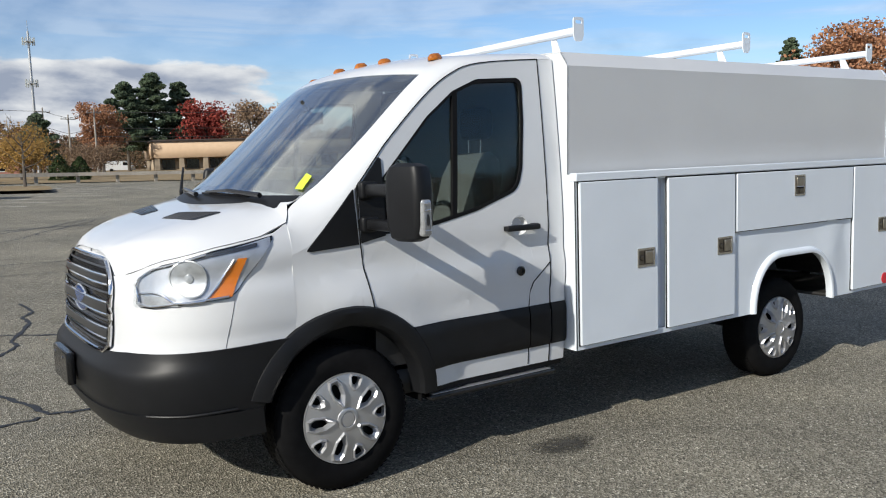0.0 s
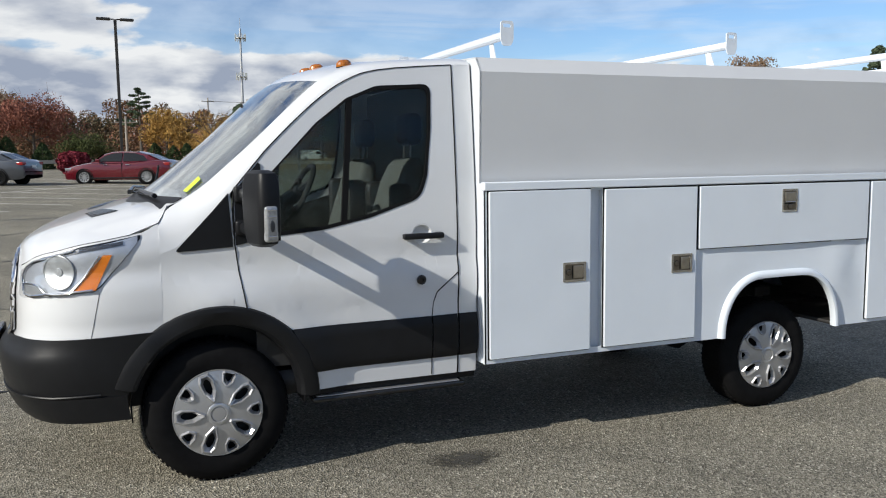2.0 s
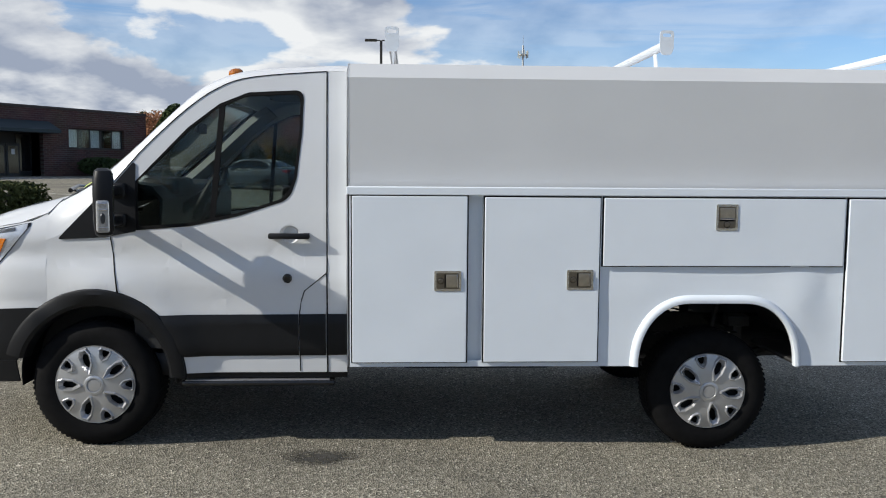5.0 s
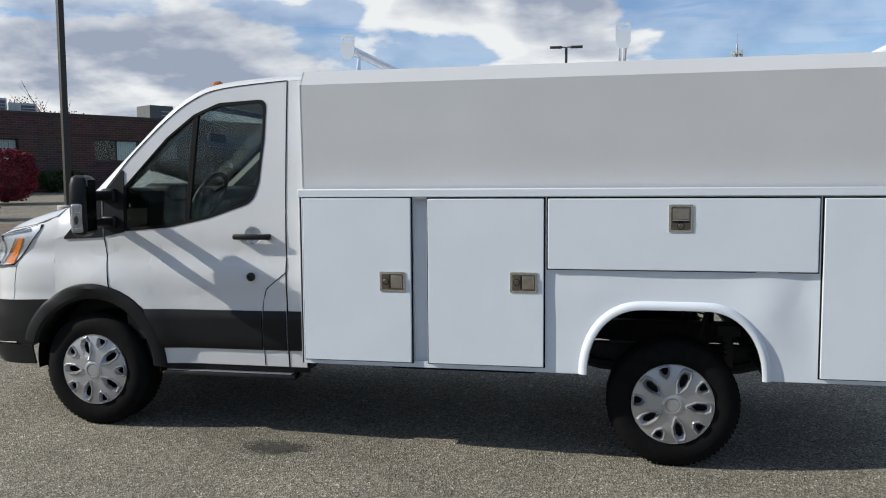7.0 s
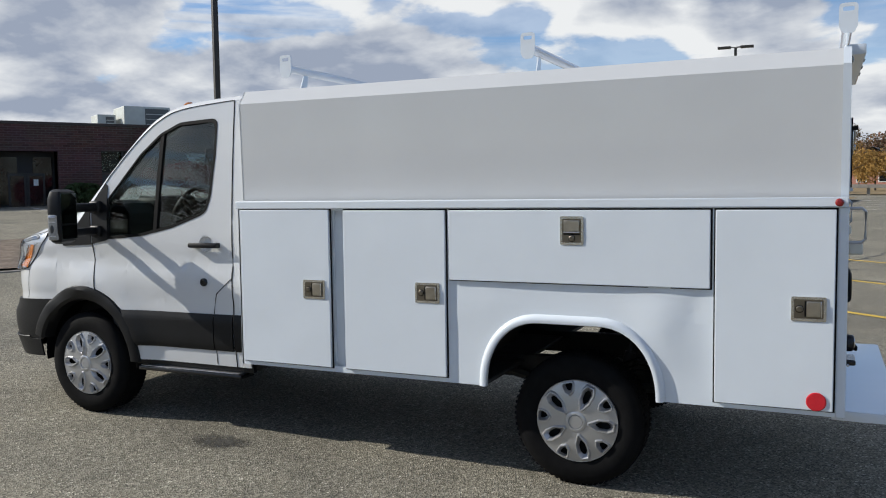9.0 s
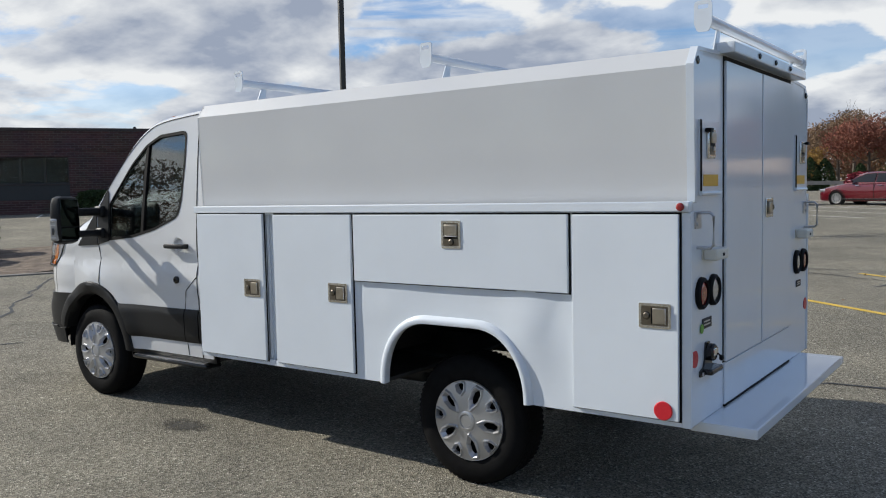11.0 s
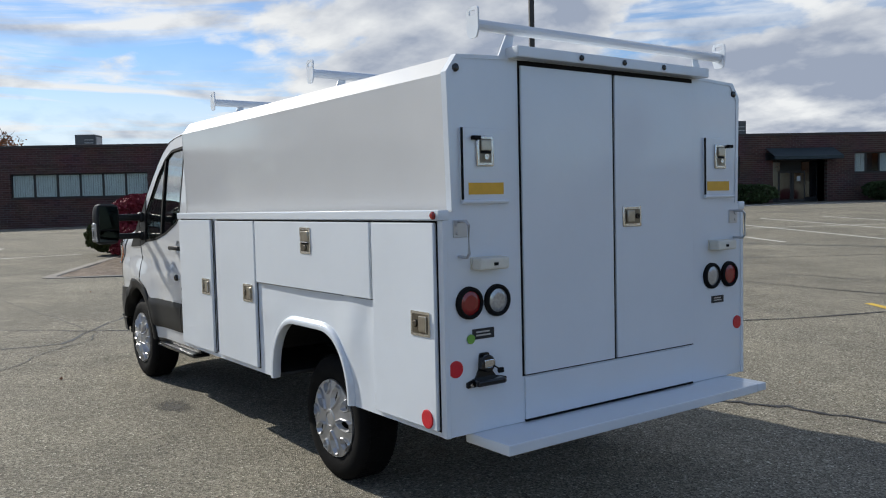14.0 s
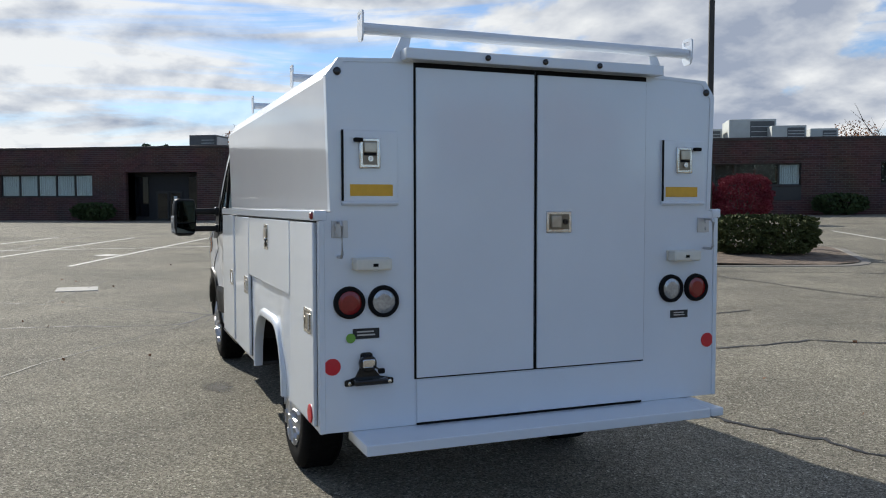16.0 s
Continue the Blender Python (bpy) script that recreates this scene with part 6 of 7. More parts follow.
for k in range(9):
    o = Vector((-0.333, -0.943)) * 2.77 * k
    painted(Vector((-9.73, 1.63)) + o, Vector((-21.66, 5.85)) + o)
painted((-15.6, -22.0), (-15.95, 7.0))
painted((-12.95, 2.2), (-13.25, 2.6), 0.5)
for k in range(4):
    marking(-25.3 + 2.75 * k, 42.3, -25.5 + 2.75 * k, 48.5, YELLOW_MARK)
for k in range(12):
    marking(-2.5 - 0.9 * k, 2.2, -3.2 - 0.9 * k, 5.6, ASPHALT_MARK, 0.16)
for k in range(16):
    marking(-70 + 2.8 * k, 1.5, -70 + 2.8 * k, 6.6)


def wander(a, b, n, amount, seed):
    g = np.random.default_rng(seed)
    pts = []
    off = 0.0
    for i in range(n + 1):
        off = off * 0.7 + g.normal() * amount
        q = Vector(a).lerp(Vector(b), i / n)
        d = (Vector(b) - Vector(a)).normalized()
        pts.append((q.x - d.y * off, q.y + d.x * off))
    return pts


CRACKS = [((-3.0, 7.2), (0.75, 7.7), 0.06), ((-4, 12.5), (5.5, 24.9), 0.06),
          ((1.2, 14.5), (7.5, 15.2), 0.05), ((2.0, 18.5), (5.5, 24.9), 0.05), ((-2.0, 10.1), (5.2, 6.6), 0.04), ((-0.5, 3.25), (-6.5, 7.6), 0.05),
          ((-0.5, 3.25), (-1.6, -2.5), 0.045), ((-1.6, -2.5), (-9, -3.5), 0.05), ((-0.9, 4.3), (-3.6, 1.0), 0.04), ((4.0, 14.5), (12.0, 12.0), 0.045), ((-6, 10.0), (-1.5, 9.2), 0.04),
          ((5.8, 13.0), (9.5, 24), 0.05), ((-6.5, 25), (4.0, 31.5), 0.06), ((2.0, 33), (12, 36), 0.06), ((8.0, 17.5), (20, 19), 0.06), ((-12, -1), (-24, 1.5), 0.06)]
FINE_CRACKS = [[(1.28, 10.55), (1.33, 9.90), (1.18, 9.60), (1.20, 9.24), (0.92, 8.37), (0.95, 8.17), (0.77, 7.84), (0.1, 7.2)], [(0.3, 7.0), (0.61, 6.46), (0.73, 6.16), (0.82, 5.81), (1.03, 5.77), (2.3, 5.9)],
               [(0.1, 5.65), (0.53, 5.71), (0.82, 5.81)], [(4.3, 6.2), (5.36, 6.62), (5.75, 6.76), (6.04, 6.91), (6.45, 6.97), (8.6, 7.5)],
               [(2.9, 1.1), (2.0, 1.61), (1.11, 2.17), (0.39, 2.75), (-0.04, 3.02), (-0.55, 3.6), (-1.07, 3.82)], [(2.9, 7.2), (3.21, 8.3), (3.28, 8.8), (3.29, 9.31), (3.28, 9.61), (3.46, 9.77), (3.85, 10.3), (4.6, 12.0)],
               [(-4.6, 12.6), (-2.5, 12.94), (-1.19, 13.02), (0.11, 12.97), (1.18, 13.14), (4.5, 13.2)], [(-3.26, 1.63), (-6.17, 2.39), (-6.89, 3.14), (-8.23, 4.92)], [(-6.5, 2.9), (-5.34, 3.45), (-2.8, 3.70), (-1.1, 3.82)]]
for i, pts in enumerate(FINE_CRACKS):
    g = np.random.default_rng(90 + i)
    line = [q for a, b in zip(pts, pts[1:]) for q in wander(a, b, 5, 0.015, i)[:-1]]
    ob = strip("sealed_crack", line, [float(g.uniform(0.022, 0.055) if i not in (4, 7, 8) else g.uniform(0.008, 0.022)) for _ in line], TAR, lift=0.006)
    tagged(ob, "black tar-sealed crack in the asphalt", "crack", "sealed cracks", "structure")
for i, (a, b, w) in enumerate(CRACKS):
    n = max(8, int((Vector(a) - Vector(b)).length / 0.22))
    g = np.random.default_rng(i)
    ob = strip("sealed_crack", wander(a, b, n, 0.045, i + 40), [w * float(g.uniform(0.35, 1.25)) for _ in range(n + 1)], TAR, lift=0.004)
    tagged(ob, "black tar-sealed crack in the asphalt", "crack", "sealed cracks", "structure")


def stain(x, y, rx, ry, seed, material=OIL):
    g = np.random.default_rng(seed)
    bm = bmesh.new()
    ring = []
    for k in range(40):
        a = 2 * math.pi * k / 40
        r = 1 + 0.18 * math.sin(3 * a + seed) + 0.12 * math.sin(5 * a) + g.normal() * 0.05
        px, py = x + rx * r * math.cos(a), y + ry * r * math.sin(a)
        ring.append(bm.verts.new((px, py, rise(px, py) + 0.003)))
    bm.faces.new(ring)
    for f in bm.faces:
        f.normal_update()
    ob = part("oil_stain", bm, material)
    tagged(ob, "dark oil stain on the asphalt", "stain", "oil stains", "structure")


stain(3.03, 3.36, 0.24, 0.15, 1)
bm = bmesh.new()
block(bm, -5.35, -4.65, 1.65, 2.3, rise(-5, 2) - 0.05, rise(-5, 2) + 0.008, 0.01)
tagged(part("drain_cover", bm, CONCRETE), "pale square utility cover in the asphalt", "cover", kind="structure")

# fallen leaves scattered over the asphalt
pts = []
for _ in range(90):
    a, r = RNG.uniform(0, 2 * math.pi), RNG.uniform(2.0, 14.0)
    px, py = 4 + r * math.cos(a), 2 + r * math.sin(a)
    if not (0.6 < px < 7 and 3.3 < py < 5.7):
        pts.append((px, py, rise(px, py) + 0.012))
tagged(leaf_mesh("fallen_leaves", np.array(pts), 0.035, L_ORANGE), "dry brown leaves scattered on asphalt", "leaves", kind="stuff")

# planted island with kerb
corner = [(-38.5, 35.3, 0.4), (-24.4, 34.4, 1.5), (-23.6, 29.0, 1.6), (-26.5, 26.5, 1.5), (-38.8, 29.0, 1.5)]
ISLE = rnd(corner, 8)
ctr = Vector((sum(p[0] for p in ISLE) / len(ISLE), sum(p[1] for p in ISLE) / len(ISLE)))
rows = []
for f, h in ((1.0, -0.15), (1.0, 0.012), (0.99, 0.022), (0.972, 0.022), (0.965, -0.02)):
    row = []
    for p in ISLE + ISLE[:1]:
        q = ctr + (Vector(p) - ctr) * f
        px, py = lot(q.x, q.y)
        row.append((px, py, rise(px, py) + h))
    rows.append(row)
bm = loft(rows)
tagged(part("edging", bm, EDGING), "flush worn concrete edging round a planted island", "edging", kind="structure")


def in_isle(u, v):
    q = ctr + (Vector((u, v)) - ctr) * 0.965
    px, py = lot(q.x, q.y)
    e = (Vector((u, v)) - ctr).length
    return px, py, rise(px, py) + 0.02 + 0.14 * max(0.0, 1 - e / 7) + 0.02 * math.sin(px * 5) * math.sin(py * 4)


mb = sheet(ISLE, in_isle, step=0.5, thick=0)
for f in mb.faces:
    if f.normal.z < 0:
        f.normal_flip()
tagged(part("mulch_bed", mb, MULCH), "brown bark mulch bed inside the island", "mulch", kind="structure")
CRIMSON, LOW_GREEN = "crimson burning bush clipped into a mound", "small round green shrub in the mulch bed"
for s0, v0, h, w, d, m_, lab in ((-37.1, 31.9, 0.85, 1.8, 1.5, L_BURNING, "low crimson burning bush in the mulch bed"), (-37.8, 29.6, 1.50, 1.9, 1.8, L_BURNING, CRIMSON), (-38.2, 27.9, 1.6, 2.0, 1.8, L_BURNING, CRIMSON),
                                 (-39.1, 28.5, 0.85, 1.2, 1.1, L_GREEN, LOW_GREEN), (-36.5, 30.0, 0.95, 1.2, 1.2, L_GREEN, LOW_GREEN), (-26.2, 31.8, 0.88, 2.4, 1.6, L_GREEN, "wide low green yew in the mulch bed"),
                                 (-23.5, 14.0, 2.15, 2.4, 2.2, L_BURNING, "tall crimson burning bush clipped into a mound"), (-25.6, 13.6, 1.95, 2.0, 2.0, L_BURNING, "tall crimson burning bush clipped into a mound"),
                                 (-28.0, 23.7, 0.9, 1.7, 1.4, L_GREEN, "low green juniper before crimson bushes")):
    x, y = lot(s0, v0)
    bush(x, y, h, w, d, m_, lab, n=9000, leaf=0.065, turn=YAW, boxy=5.0 if "yew" in lab else 2.6)


# light poles
def light_pole(x, y, h, turn, label):
    t = new("light_pole")
    tagged(t, label, "light pole", "lot light poles")
    bm = cube(-0.075, 0.075, -0.075, 0.075, 0.5, h, 0.012)
    part("pole", bm, POLE_PAINT, t)
    part("footing", lathe(bmesh.new(), [(0, -0.3), (0.28, -0.3), (0.28, 0.52), (0.25, 0.56), (0, 0.56)], Matrix(), 24), CONCRETE, t)
    for sgn in (-1, 1):
        part("lamp_head", cube(sgn * 0.25, sgn * 0.95, -0.17, 0.17, h - 0.06, h + 0.06, 0.02), POLE_PAINT, t)
        part("arm", cube(sgn * 0.05, sgn * 0.27, -0.04, 0.04, h - 0.03, h + 0.03, 0.006), POLE_PAINT, t)
    t.matrix_basis = pose(x, y, rise(x, y), 0, 0, turn)


light_pole(1.95, 48.9, 8.5, 4, "dark bronze lot lamp pole with twin heads")
light_pole(-9.0, 18.2, 8.8, YAW, "dark bronze lamp pole in the planted island")


# ---- brick building ----
def brick_wall():
    m = bpy.data.materials.new("red_brick")
    m.use_nodes = True
    n, l = m.node_tree.nodes, m.node_tree.links
    p = n["Principled BSDF"]
    p.inputs["Roughness"].default_value = 0.85
    tc, sp, cb, bt, nz, mx = n.new("ShaderNodeTexCoord"), n.new("ShaderNodeSeparateXYZ"), n.new("ShaderNodeCombineXYZ"), n.new("ShaderNodeTexBrick"), n.new("ShaderNodeTexNoise"), n.new("ShaderNodeMix")
    l.new(tc.outputs["Object"], sp.inputs[0])
    l.new(sp.outputs[0], cb.inputs[0]), l.new(sp.outputs[2], cb.inputs[1]), l.new(cb.outputs[0], bt.inputs["Vector"])
    bt.inputs["Scale"].default_value = 1.0
    bt.inputs["Brick Width"].default_value, bt.inputs["Row Height"].default_value, bt.inputs["Mortar Size"].default_value = 0.42, 0.135, 0.012
    bt.inputs["Color1"].default_value, bt.inputs["Color2"].default_value, bt.inputs["Mortar"].default_value = (0.082, 0.036, 0.032, 1), (0.135, 0.060, 0.051, 1), (0.17, 0.135, 0.12, 1)
    nz.inputs["Scale"].default_value, nz.inputs["Detail"].default_value = 0.6, 6
    l.new(tc.outputs["Object"], nz.inputs["Vector"])
    mx.data_type, mx.blend_type = "RGBA", "MULTIPLY"
    mx.inputs[0].default_value = 0.6
    l.new(bt.outputs["Color"], mx.inputs[6]), l.new(nz.outputs["Color"], mx.inputs[7])
    l.new(mx.outputs[2], p.inputs["Base Color"])
    b = n.new("ShaderNodeBump")
    b.inputs["Strength"].default_value, b.inputs["Distance"].default_value = 0.5, 0.01
    l.new(bt.outputs["Fac"], b.inputs["Height"])
    b.invert = True
    l.new(b.outputs[0], p.inputs["Normal"])
    return m


BRICK = brick_wall()
office = new("office_building")
tagged(office, "long single-storey red brick office building with flat roof", "building")
ROOF_Z = 5.42
S0, S1 = -96.0, 6.5
WINS = [(0.0, 4.5, 2.93, 4.25, 5), (-13.4, -7.8, 2.80, 4.10, 4), (-24.0, -17.8, 2.72, 4.02, 5), (-40.0, -35.0, 2.45, 3.95, 4), (-53.5, -45.4, 2.40, 3.86, 6), (-71.0, -63.9, 2.18, 3.70, 5), (-86, -79, 2.15, 3.68, 5)]
ENTS = [(-5.6, -1.9, 1.0, 4.05), (-29.3, -26.3, 0.6, 3.95), (-61.4, -56.2, 0.4, 3.82)]
holes = [[(a, z0), (a, z1), (b, z1), (b, z0)] for a, b, z0, z1, k in WINS] + [[(a, z0), (a, z1), (b, z1), (b, z0)] for a, b, z0, z1 in ENTS]
wall = sheet([(S0, -0.5), (S0, ROOF_Z), (S1, ROOF_Z), (S1, -0.5)], lambda u, v: (u, 0.0, v), holes, step=0, thick=0)
res = bmesh.ops.extrude_face_region(wall, geom=wall.faces[:])
bmesh.ops.translate(wall, vec=(0, 0.35, 0), verts=[g for g in res["geom"] if isinstance(g, bmesh.types.BMVert)])
part("wall", wall, BRICK, office)
part("wall", cube(S1 - 0.35, S1, 0.352, 30, -0.5, ROOF_Z), BRICK, office)
part("wall", cube(S0, S0 + 0.35, 0.352, 30, -0.5, ROOF_Z), BRICK, office)
part("wall", cube(S0 + 0.352, S1 - 0.352, 29.65, 30, -0.5, ROOF_Z), BRICK, office)
part("roof", cube(S0 + 0.352, S1 - 0.352, 0.36, 29.64, ROOF_Z - 0.4, ROOF_Z - 0.15), ROOFING, office)
part("coping", cube(S0 - 0.05, S1 + 0.05, -0.05, 0.4, ROOF_Z + 0.002, ROOF_Z + 0.16, 0.02), COPING, office)
part("floor_slab", cube(S0 + 0.352, S1 - 0.352, 0.36, 29.6, 0.2, 0.4), CONCRETE, office)
# soldier course, a little proud
part("brick_course", cube(S0 + 0.01, S1 - 0.01, -0.03, -0.002, 4.32, 4.62, 0.004), BRICK, office)
for i, (a, b, z0, z1, k) in enumerate(WINS):
    wd = part("window", cube(a, b, 0.20, 0.24, z0, z0 + 0.07), FRAME_DARK, office)
    part("window_frame", cube(a, b, 0.20, 0.24, z1 - 0.07, z1), FRAME_DARK, wd)
    part("window_sill", cube(a - 0.05, b + 0.05, -0.06, 0.19, z0 - 0.07, z0 - 0.003, 0.01), COPING, wd)
    part("panel_below", cube(a, b, -0.012, -0.003, z0 - 0.9, z0 - 0.075), FRAME_DARK, wd) if i in (2, 3) else None
    for j in range(k + 1):
        u = a + (b - a) * j / k
        part("mullion", cube(max(a, u - 0.05), min(b, u + 0.05), 0.19, 0.25, z0 + 0.07, z1 - 0.07), FRAME_DARK, wd)
    for j in range(k):
        u0, u1 = a + (b - a) * j / k + 0.05, a + (b - a) * (j + 1) / k - 0.05
        part("pane", cube(u0, u1, 0.215, 0.225, z0 + 0.07, z1 - 0.07), OFFICE_GLASS, wd)
        light = (i in (4, 5, 6)) or (i == 0 and j in (0, 2, 4)) or (i == 2 and j == k - 1) or (i == 1 and j in (1, 3))
        if light:
            bm = bmesh.new()
            n_sl = 9
            for q in range(n_sl):
                w_ = (u1 - u0) / n_sl
                block(bm, u0 + q * w_ + 0.008, u0 + (q + 1) * w_ - 0.008, 0.30, 0.305 + 0.012 * (q % 2), z0 + 0.05, z1 - 0.05)
            part("blind", bm, BLIND, wd, "pale vertical blind")
        else:
            part("blind", cube(u0, u1, 0.9, 0.92, z0, z1), DARK_TRIM, wd)
for a, b, z0, z1 in ENTS:
    ent = part("entrance", cube(a, b, 1.2, 1.3, z0, z1), DARK_TRIM, office)
    part("entrance_ceiling", cube(a, b, 0.36, 1.2, z1, z1 + 0.06), COPING, ent)
    mid = (a + b) / 2
    for u in (mid - 0.95, mid + 0.02):
        part("entrance_door", cube(u, u + 0.93, 1.12, 1.17, z0, z0 + 2.15, 0.01), FRAME_DARK, ent)
        part("door_pane", cube(u + 0.12, u + 0.81, 1.10, 1.11, z0 + 0.25, z0 + 2.0), DARK_PANE, ent)
    for u in (a + 0.05, b - 1.15):
        part("side_pane", cube(u, u + 1.0, 1.13, 1.16, z0 + 0.4, z1 - 0.3), DARK_PANE, ent)
    part("notice", cube(mid + 0.35, mid + 0.6, 1.094, 1.098, z0 + 1.45, z0 + 1.8), BLIND, ent)
    part("entrance_step", cube(a - 0.4, b + 0.4, -2.2, -0.004, z0 - 0.6, z0 + 0.02, 0.02), CONCRETE, ent)
# slanted awning over the right-hand entrance
bm = loft([[(u, 0.0, 4.62), (u, -1.3, 4.02), (u, -1.3, 3.82), (u, 0.0, 3.82)] for u in (-6.1, -1.5)], closed=True)
part("awning", bm, mat("awning_cloth", (0.025, 0.04, 0.045), 0.7, var=0.15, scale=5), office, "dark green sloped awning")
# the last three units have their backlit shade put into the colour
for a, b, y0, dep, z1, m_ in ((-20.7, -17.6, 8, 3.0, 7.45, UNIT_GREY), (-22.2, -21.0, 9, 2, 6.9, UNIT_GREY), (-18.2, -16.0, 6.5, 1.6, 6.85, UNIT_GREY), (-15.4, -13.6, 8, 1.7, 6.75, UNIT_GREY),
                              (-60.7, -58.5, 8, 2.2, 7.0, UNIT_SHADED_GRILLE), (-52.3, -50.9, 8, 1.5, 6.9, UNIT_SHADED_GRILLE), (-5.6, -3.7, 8, 2.0, 7.15, UNIT_SHADED_GRILLE)):
    u = part("rooftop_unit", cube(a, b, y0, y0 + dep, ROOF_Z - 0.1, z1, 0.03), m_, office, "grey rooftop air handling unit")
    part("unit_grille", cube(a + 0.45 * (b - a), b - 0.12, y0 - 0.03, y0 - 0.004, ROOF_Z + 0.35, z1 - 0.15), UNIT_SHADED_GRILLE, u)
    for q in range(4):
        z = ROOF_Z + 0.45 + q * (z1 - ROOF_Z - 0.65) / 4
        part("louvre", cube(a + 0.47 * (b - a), b - 0.14, y0 - 0.05, y0 - 0.032, z, z + 0.05), UNIT_GREY, u)
    part("unit_side", cube(b + 0.004, b + 0.03, y0 + 0.15, y0 + dep - 0.15, ROOF_Z + 0.3, z1 - 0.15, 0.01), GALVANISED, u)
for u in (-39.9, -31.2):
    part("vent_pipe", cube(u, u + 0.18, 6, 6.18, ROOF_Z - 0.2, 6.15, 0.02), DARK_TRIM, office)
office.matrix_basis = pose(W0.x, W0.y, 0, 0, 0, YAW)
for s0, w in ((-7.8, 3.6), (-10.8, 2.6), (1.5, 3.2), (-16, 3), (-25.3, 2.0), (-33.5, 2.4), (-44, 2.5), (-63, 3.0), (5.0, 2.0)):
    x, y = lot(s0, 1.3)
    bush(x, y, 1.15, w, 1.5, L_CEDAR, "dark evergreen shrub against the brick wall", n=1500, leaf=0.17, turn=YAW)


# ---- parked cars ----
def sedan(x, y, turn, paint, rims, label, length=4.85):
    t = new("parked_car")
    tagged(t, label, "car", "parked cars")
    xs = [-2.42, -2.38, -2.2, -1.8, -1.4, -0.9, 0.0, 0.7, 1.0, 1.4, 1.9, 2.2, 2.36, 2.42]
    tops = [0.72, 0.92, 1.04, 1.07, 1.05, 1.0, 0.96, 0.97, 0.985, 0.93, 0.84, 0.75, 0.64, 0.52]
    wid = [0.72, 0.82, 0.87, 0.905, 0.92, 0.925, 0.925, 0.925, 0.92, 0.915, 0.89, 0.82, 0.72, 0.60]
    low = [0.42, 0.30, 0.25, 0.22, 0.20, 0.19, 0.19, 0.19, 0.19, 0.2, 0.21, 0.22, 0.26, 0.34]
    rows = []
    for a, zt, w, zb in zip(xs, tops, wid, low):
        half = [(0.0, zt + 0.03), (0.55 * w, zt + 0.02), (0.86 * w, zt - 0.01), (0.955 * w, zt - 0.06), (0.985 * w, zt - 0.2), (w, 0.5 * (zt + zb)), (0.985 * w, zb + 0.15), (0.93 * w, zb)]
        row = [(a, -u, z) for u, z in reversed(half)] + [(a, u, z) for u, z in half[1:]]
        rows.append(row)
    bm = loft(rows)
    for end in (0, -1):
        vs = [bm.verts.new(p) for p in rows[end]]
        bm.faces.new(vs)
    bmesh.ops.remove_doubles(bm, verts=bm.verts[:], dist=1e-4)
    part("body", bm, paint, t)
    # cabin: pillars and roof in paint, glass set in
    gx = [-1.95, -1.35, -0.85, -0.2, 0.25, 0.62, 1.12]
    gz = [1.05, 1.32, 1.44, 1.465, 1.44, 1.34, 0.98]
    gw = [0.72, 0.66, 0.60, 0.585, 0.60, 0.63, 0.74]
    rows = [[(a, -0.82, 0.95), (a, -0.80, 0.99), (a, -w, z - 0.05), (a, -w * 0.8, z), (a, 0, z + 0.015), (a, w * 0.8, z), (a, w, z - 0.05), (a, 0.80, 0.99), (a, 0.82, 0.95)] for a, z, w in zip(gx, gz, gw)]
    part("cabin", loft(rows), paint, t)
    for s in (-1, 1):
        def pane_at(u, v, s=s):
            f = (v - 0.99) / (1.43 - 0.99)
            return u, s * (0.812 + (0.605 - 0.812) * f + 0.012), v
        part("side_glass", sheet(rnd([(-1.45, 1.03, 0.04), (-1.18, 1.26, 0.1), (-0.8, 1.375, 0.1), (-0.30, 1.395), (-0.30, 1.01)]), pane_at, step=0, thick=0), DARK_PANE, t)
        part("side_glass", sheet(rnd([(-0.24, 1.01), (-0.24, 1.395), (0.2, 1.37, 0.1), (0.55, 1.25, 0.2), (0.92, 1.02, 0.04)]), pane_at, step=0, thick=0), DARK_PANE, t)
        part("wing_mirror", cube(0.66, 0.86, s * 0.88, s * 1.04, 1.0, 1.12, 0.03), paint, t)
        part("headlamp", cube(1.95, 2.32, s * 0.58, s * 0.83, 0.62, 0.74, 0.03), CLEAR_LENS, t)
        part("tail_lamp", cube(-2.40, -2.12, s * 0.55, s * 0.86, 0.82, 0.96, 0.03), RED_LENS, t)
        for u in (0.45, -0.55):
            part("door_handle", cube(u - 0.1, u + 0.1, s * 0.915, s * 0.95, 0.86, 0.885, 0.008), CHROME, t)
        part("door_seam", cube(-0.275, -0.265, s * 0.90, s * 0.929, 0.35, 0.98), SEAL, t)
        part("trim_strip", cube(-1.2, 1.2, s * 0.90, s * 0.94, 0.26, 0.31, 0.01), GLOSS_BLACK, t)
        for a in (-1.38, 1.42):
            m = Matrix.Translation((a, s * 0.925, 0.33)) @ (TURNED if s < 0 else TURNED.inverted())
            part("wheel_arch", lathe(bmesh.new(), [(0.0, -0.05), (0.385, -0.05), (0.385, 0.004), (0.36, 0.006), (0.34, -0.03), (0, -0.03)], m, 28), SEAL, t)
            wh = part("wheel", lathe(bmesh.new(), [(0.215, -0.2), (0.33, -0.19), (0.335, -0.03), (0.31, 0.012), (0.23, 0.016), (0.22, -0.01), (0, -0.01)], m, 28), RUBBER, t)
            bm = bmesh.new()
            for k in range(10):
                q = m @ Matrix.Rotation(2 * math.pi * k / 10, 4, "Z")
                bmesh.ops.create_cube(bm, size=1.0, matrix=q @ Matrix.Translation((0.12, 0, 0.004)) @ Matrix.Diagonal((0.2, 0.035, 0.02, 1)))
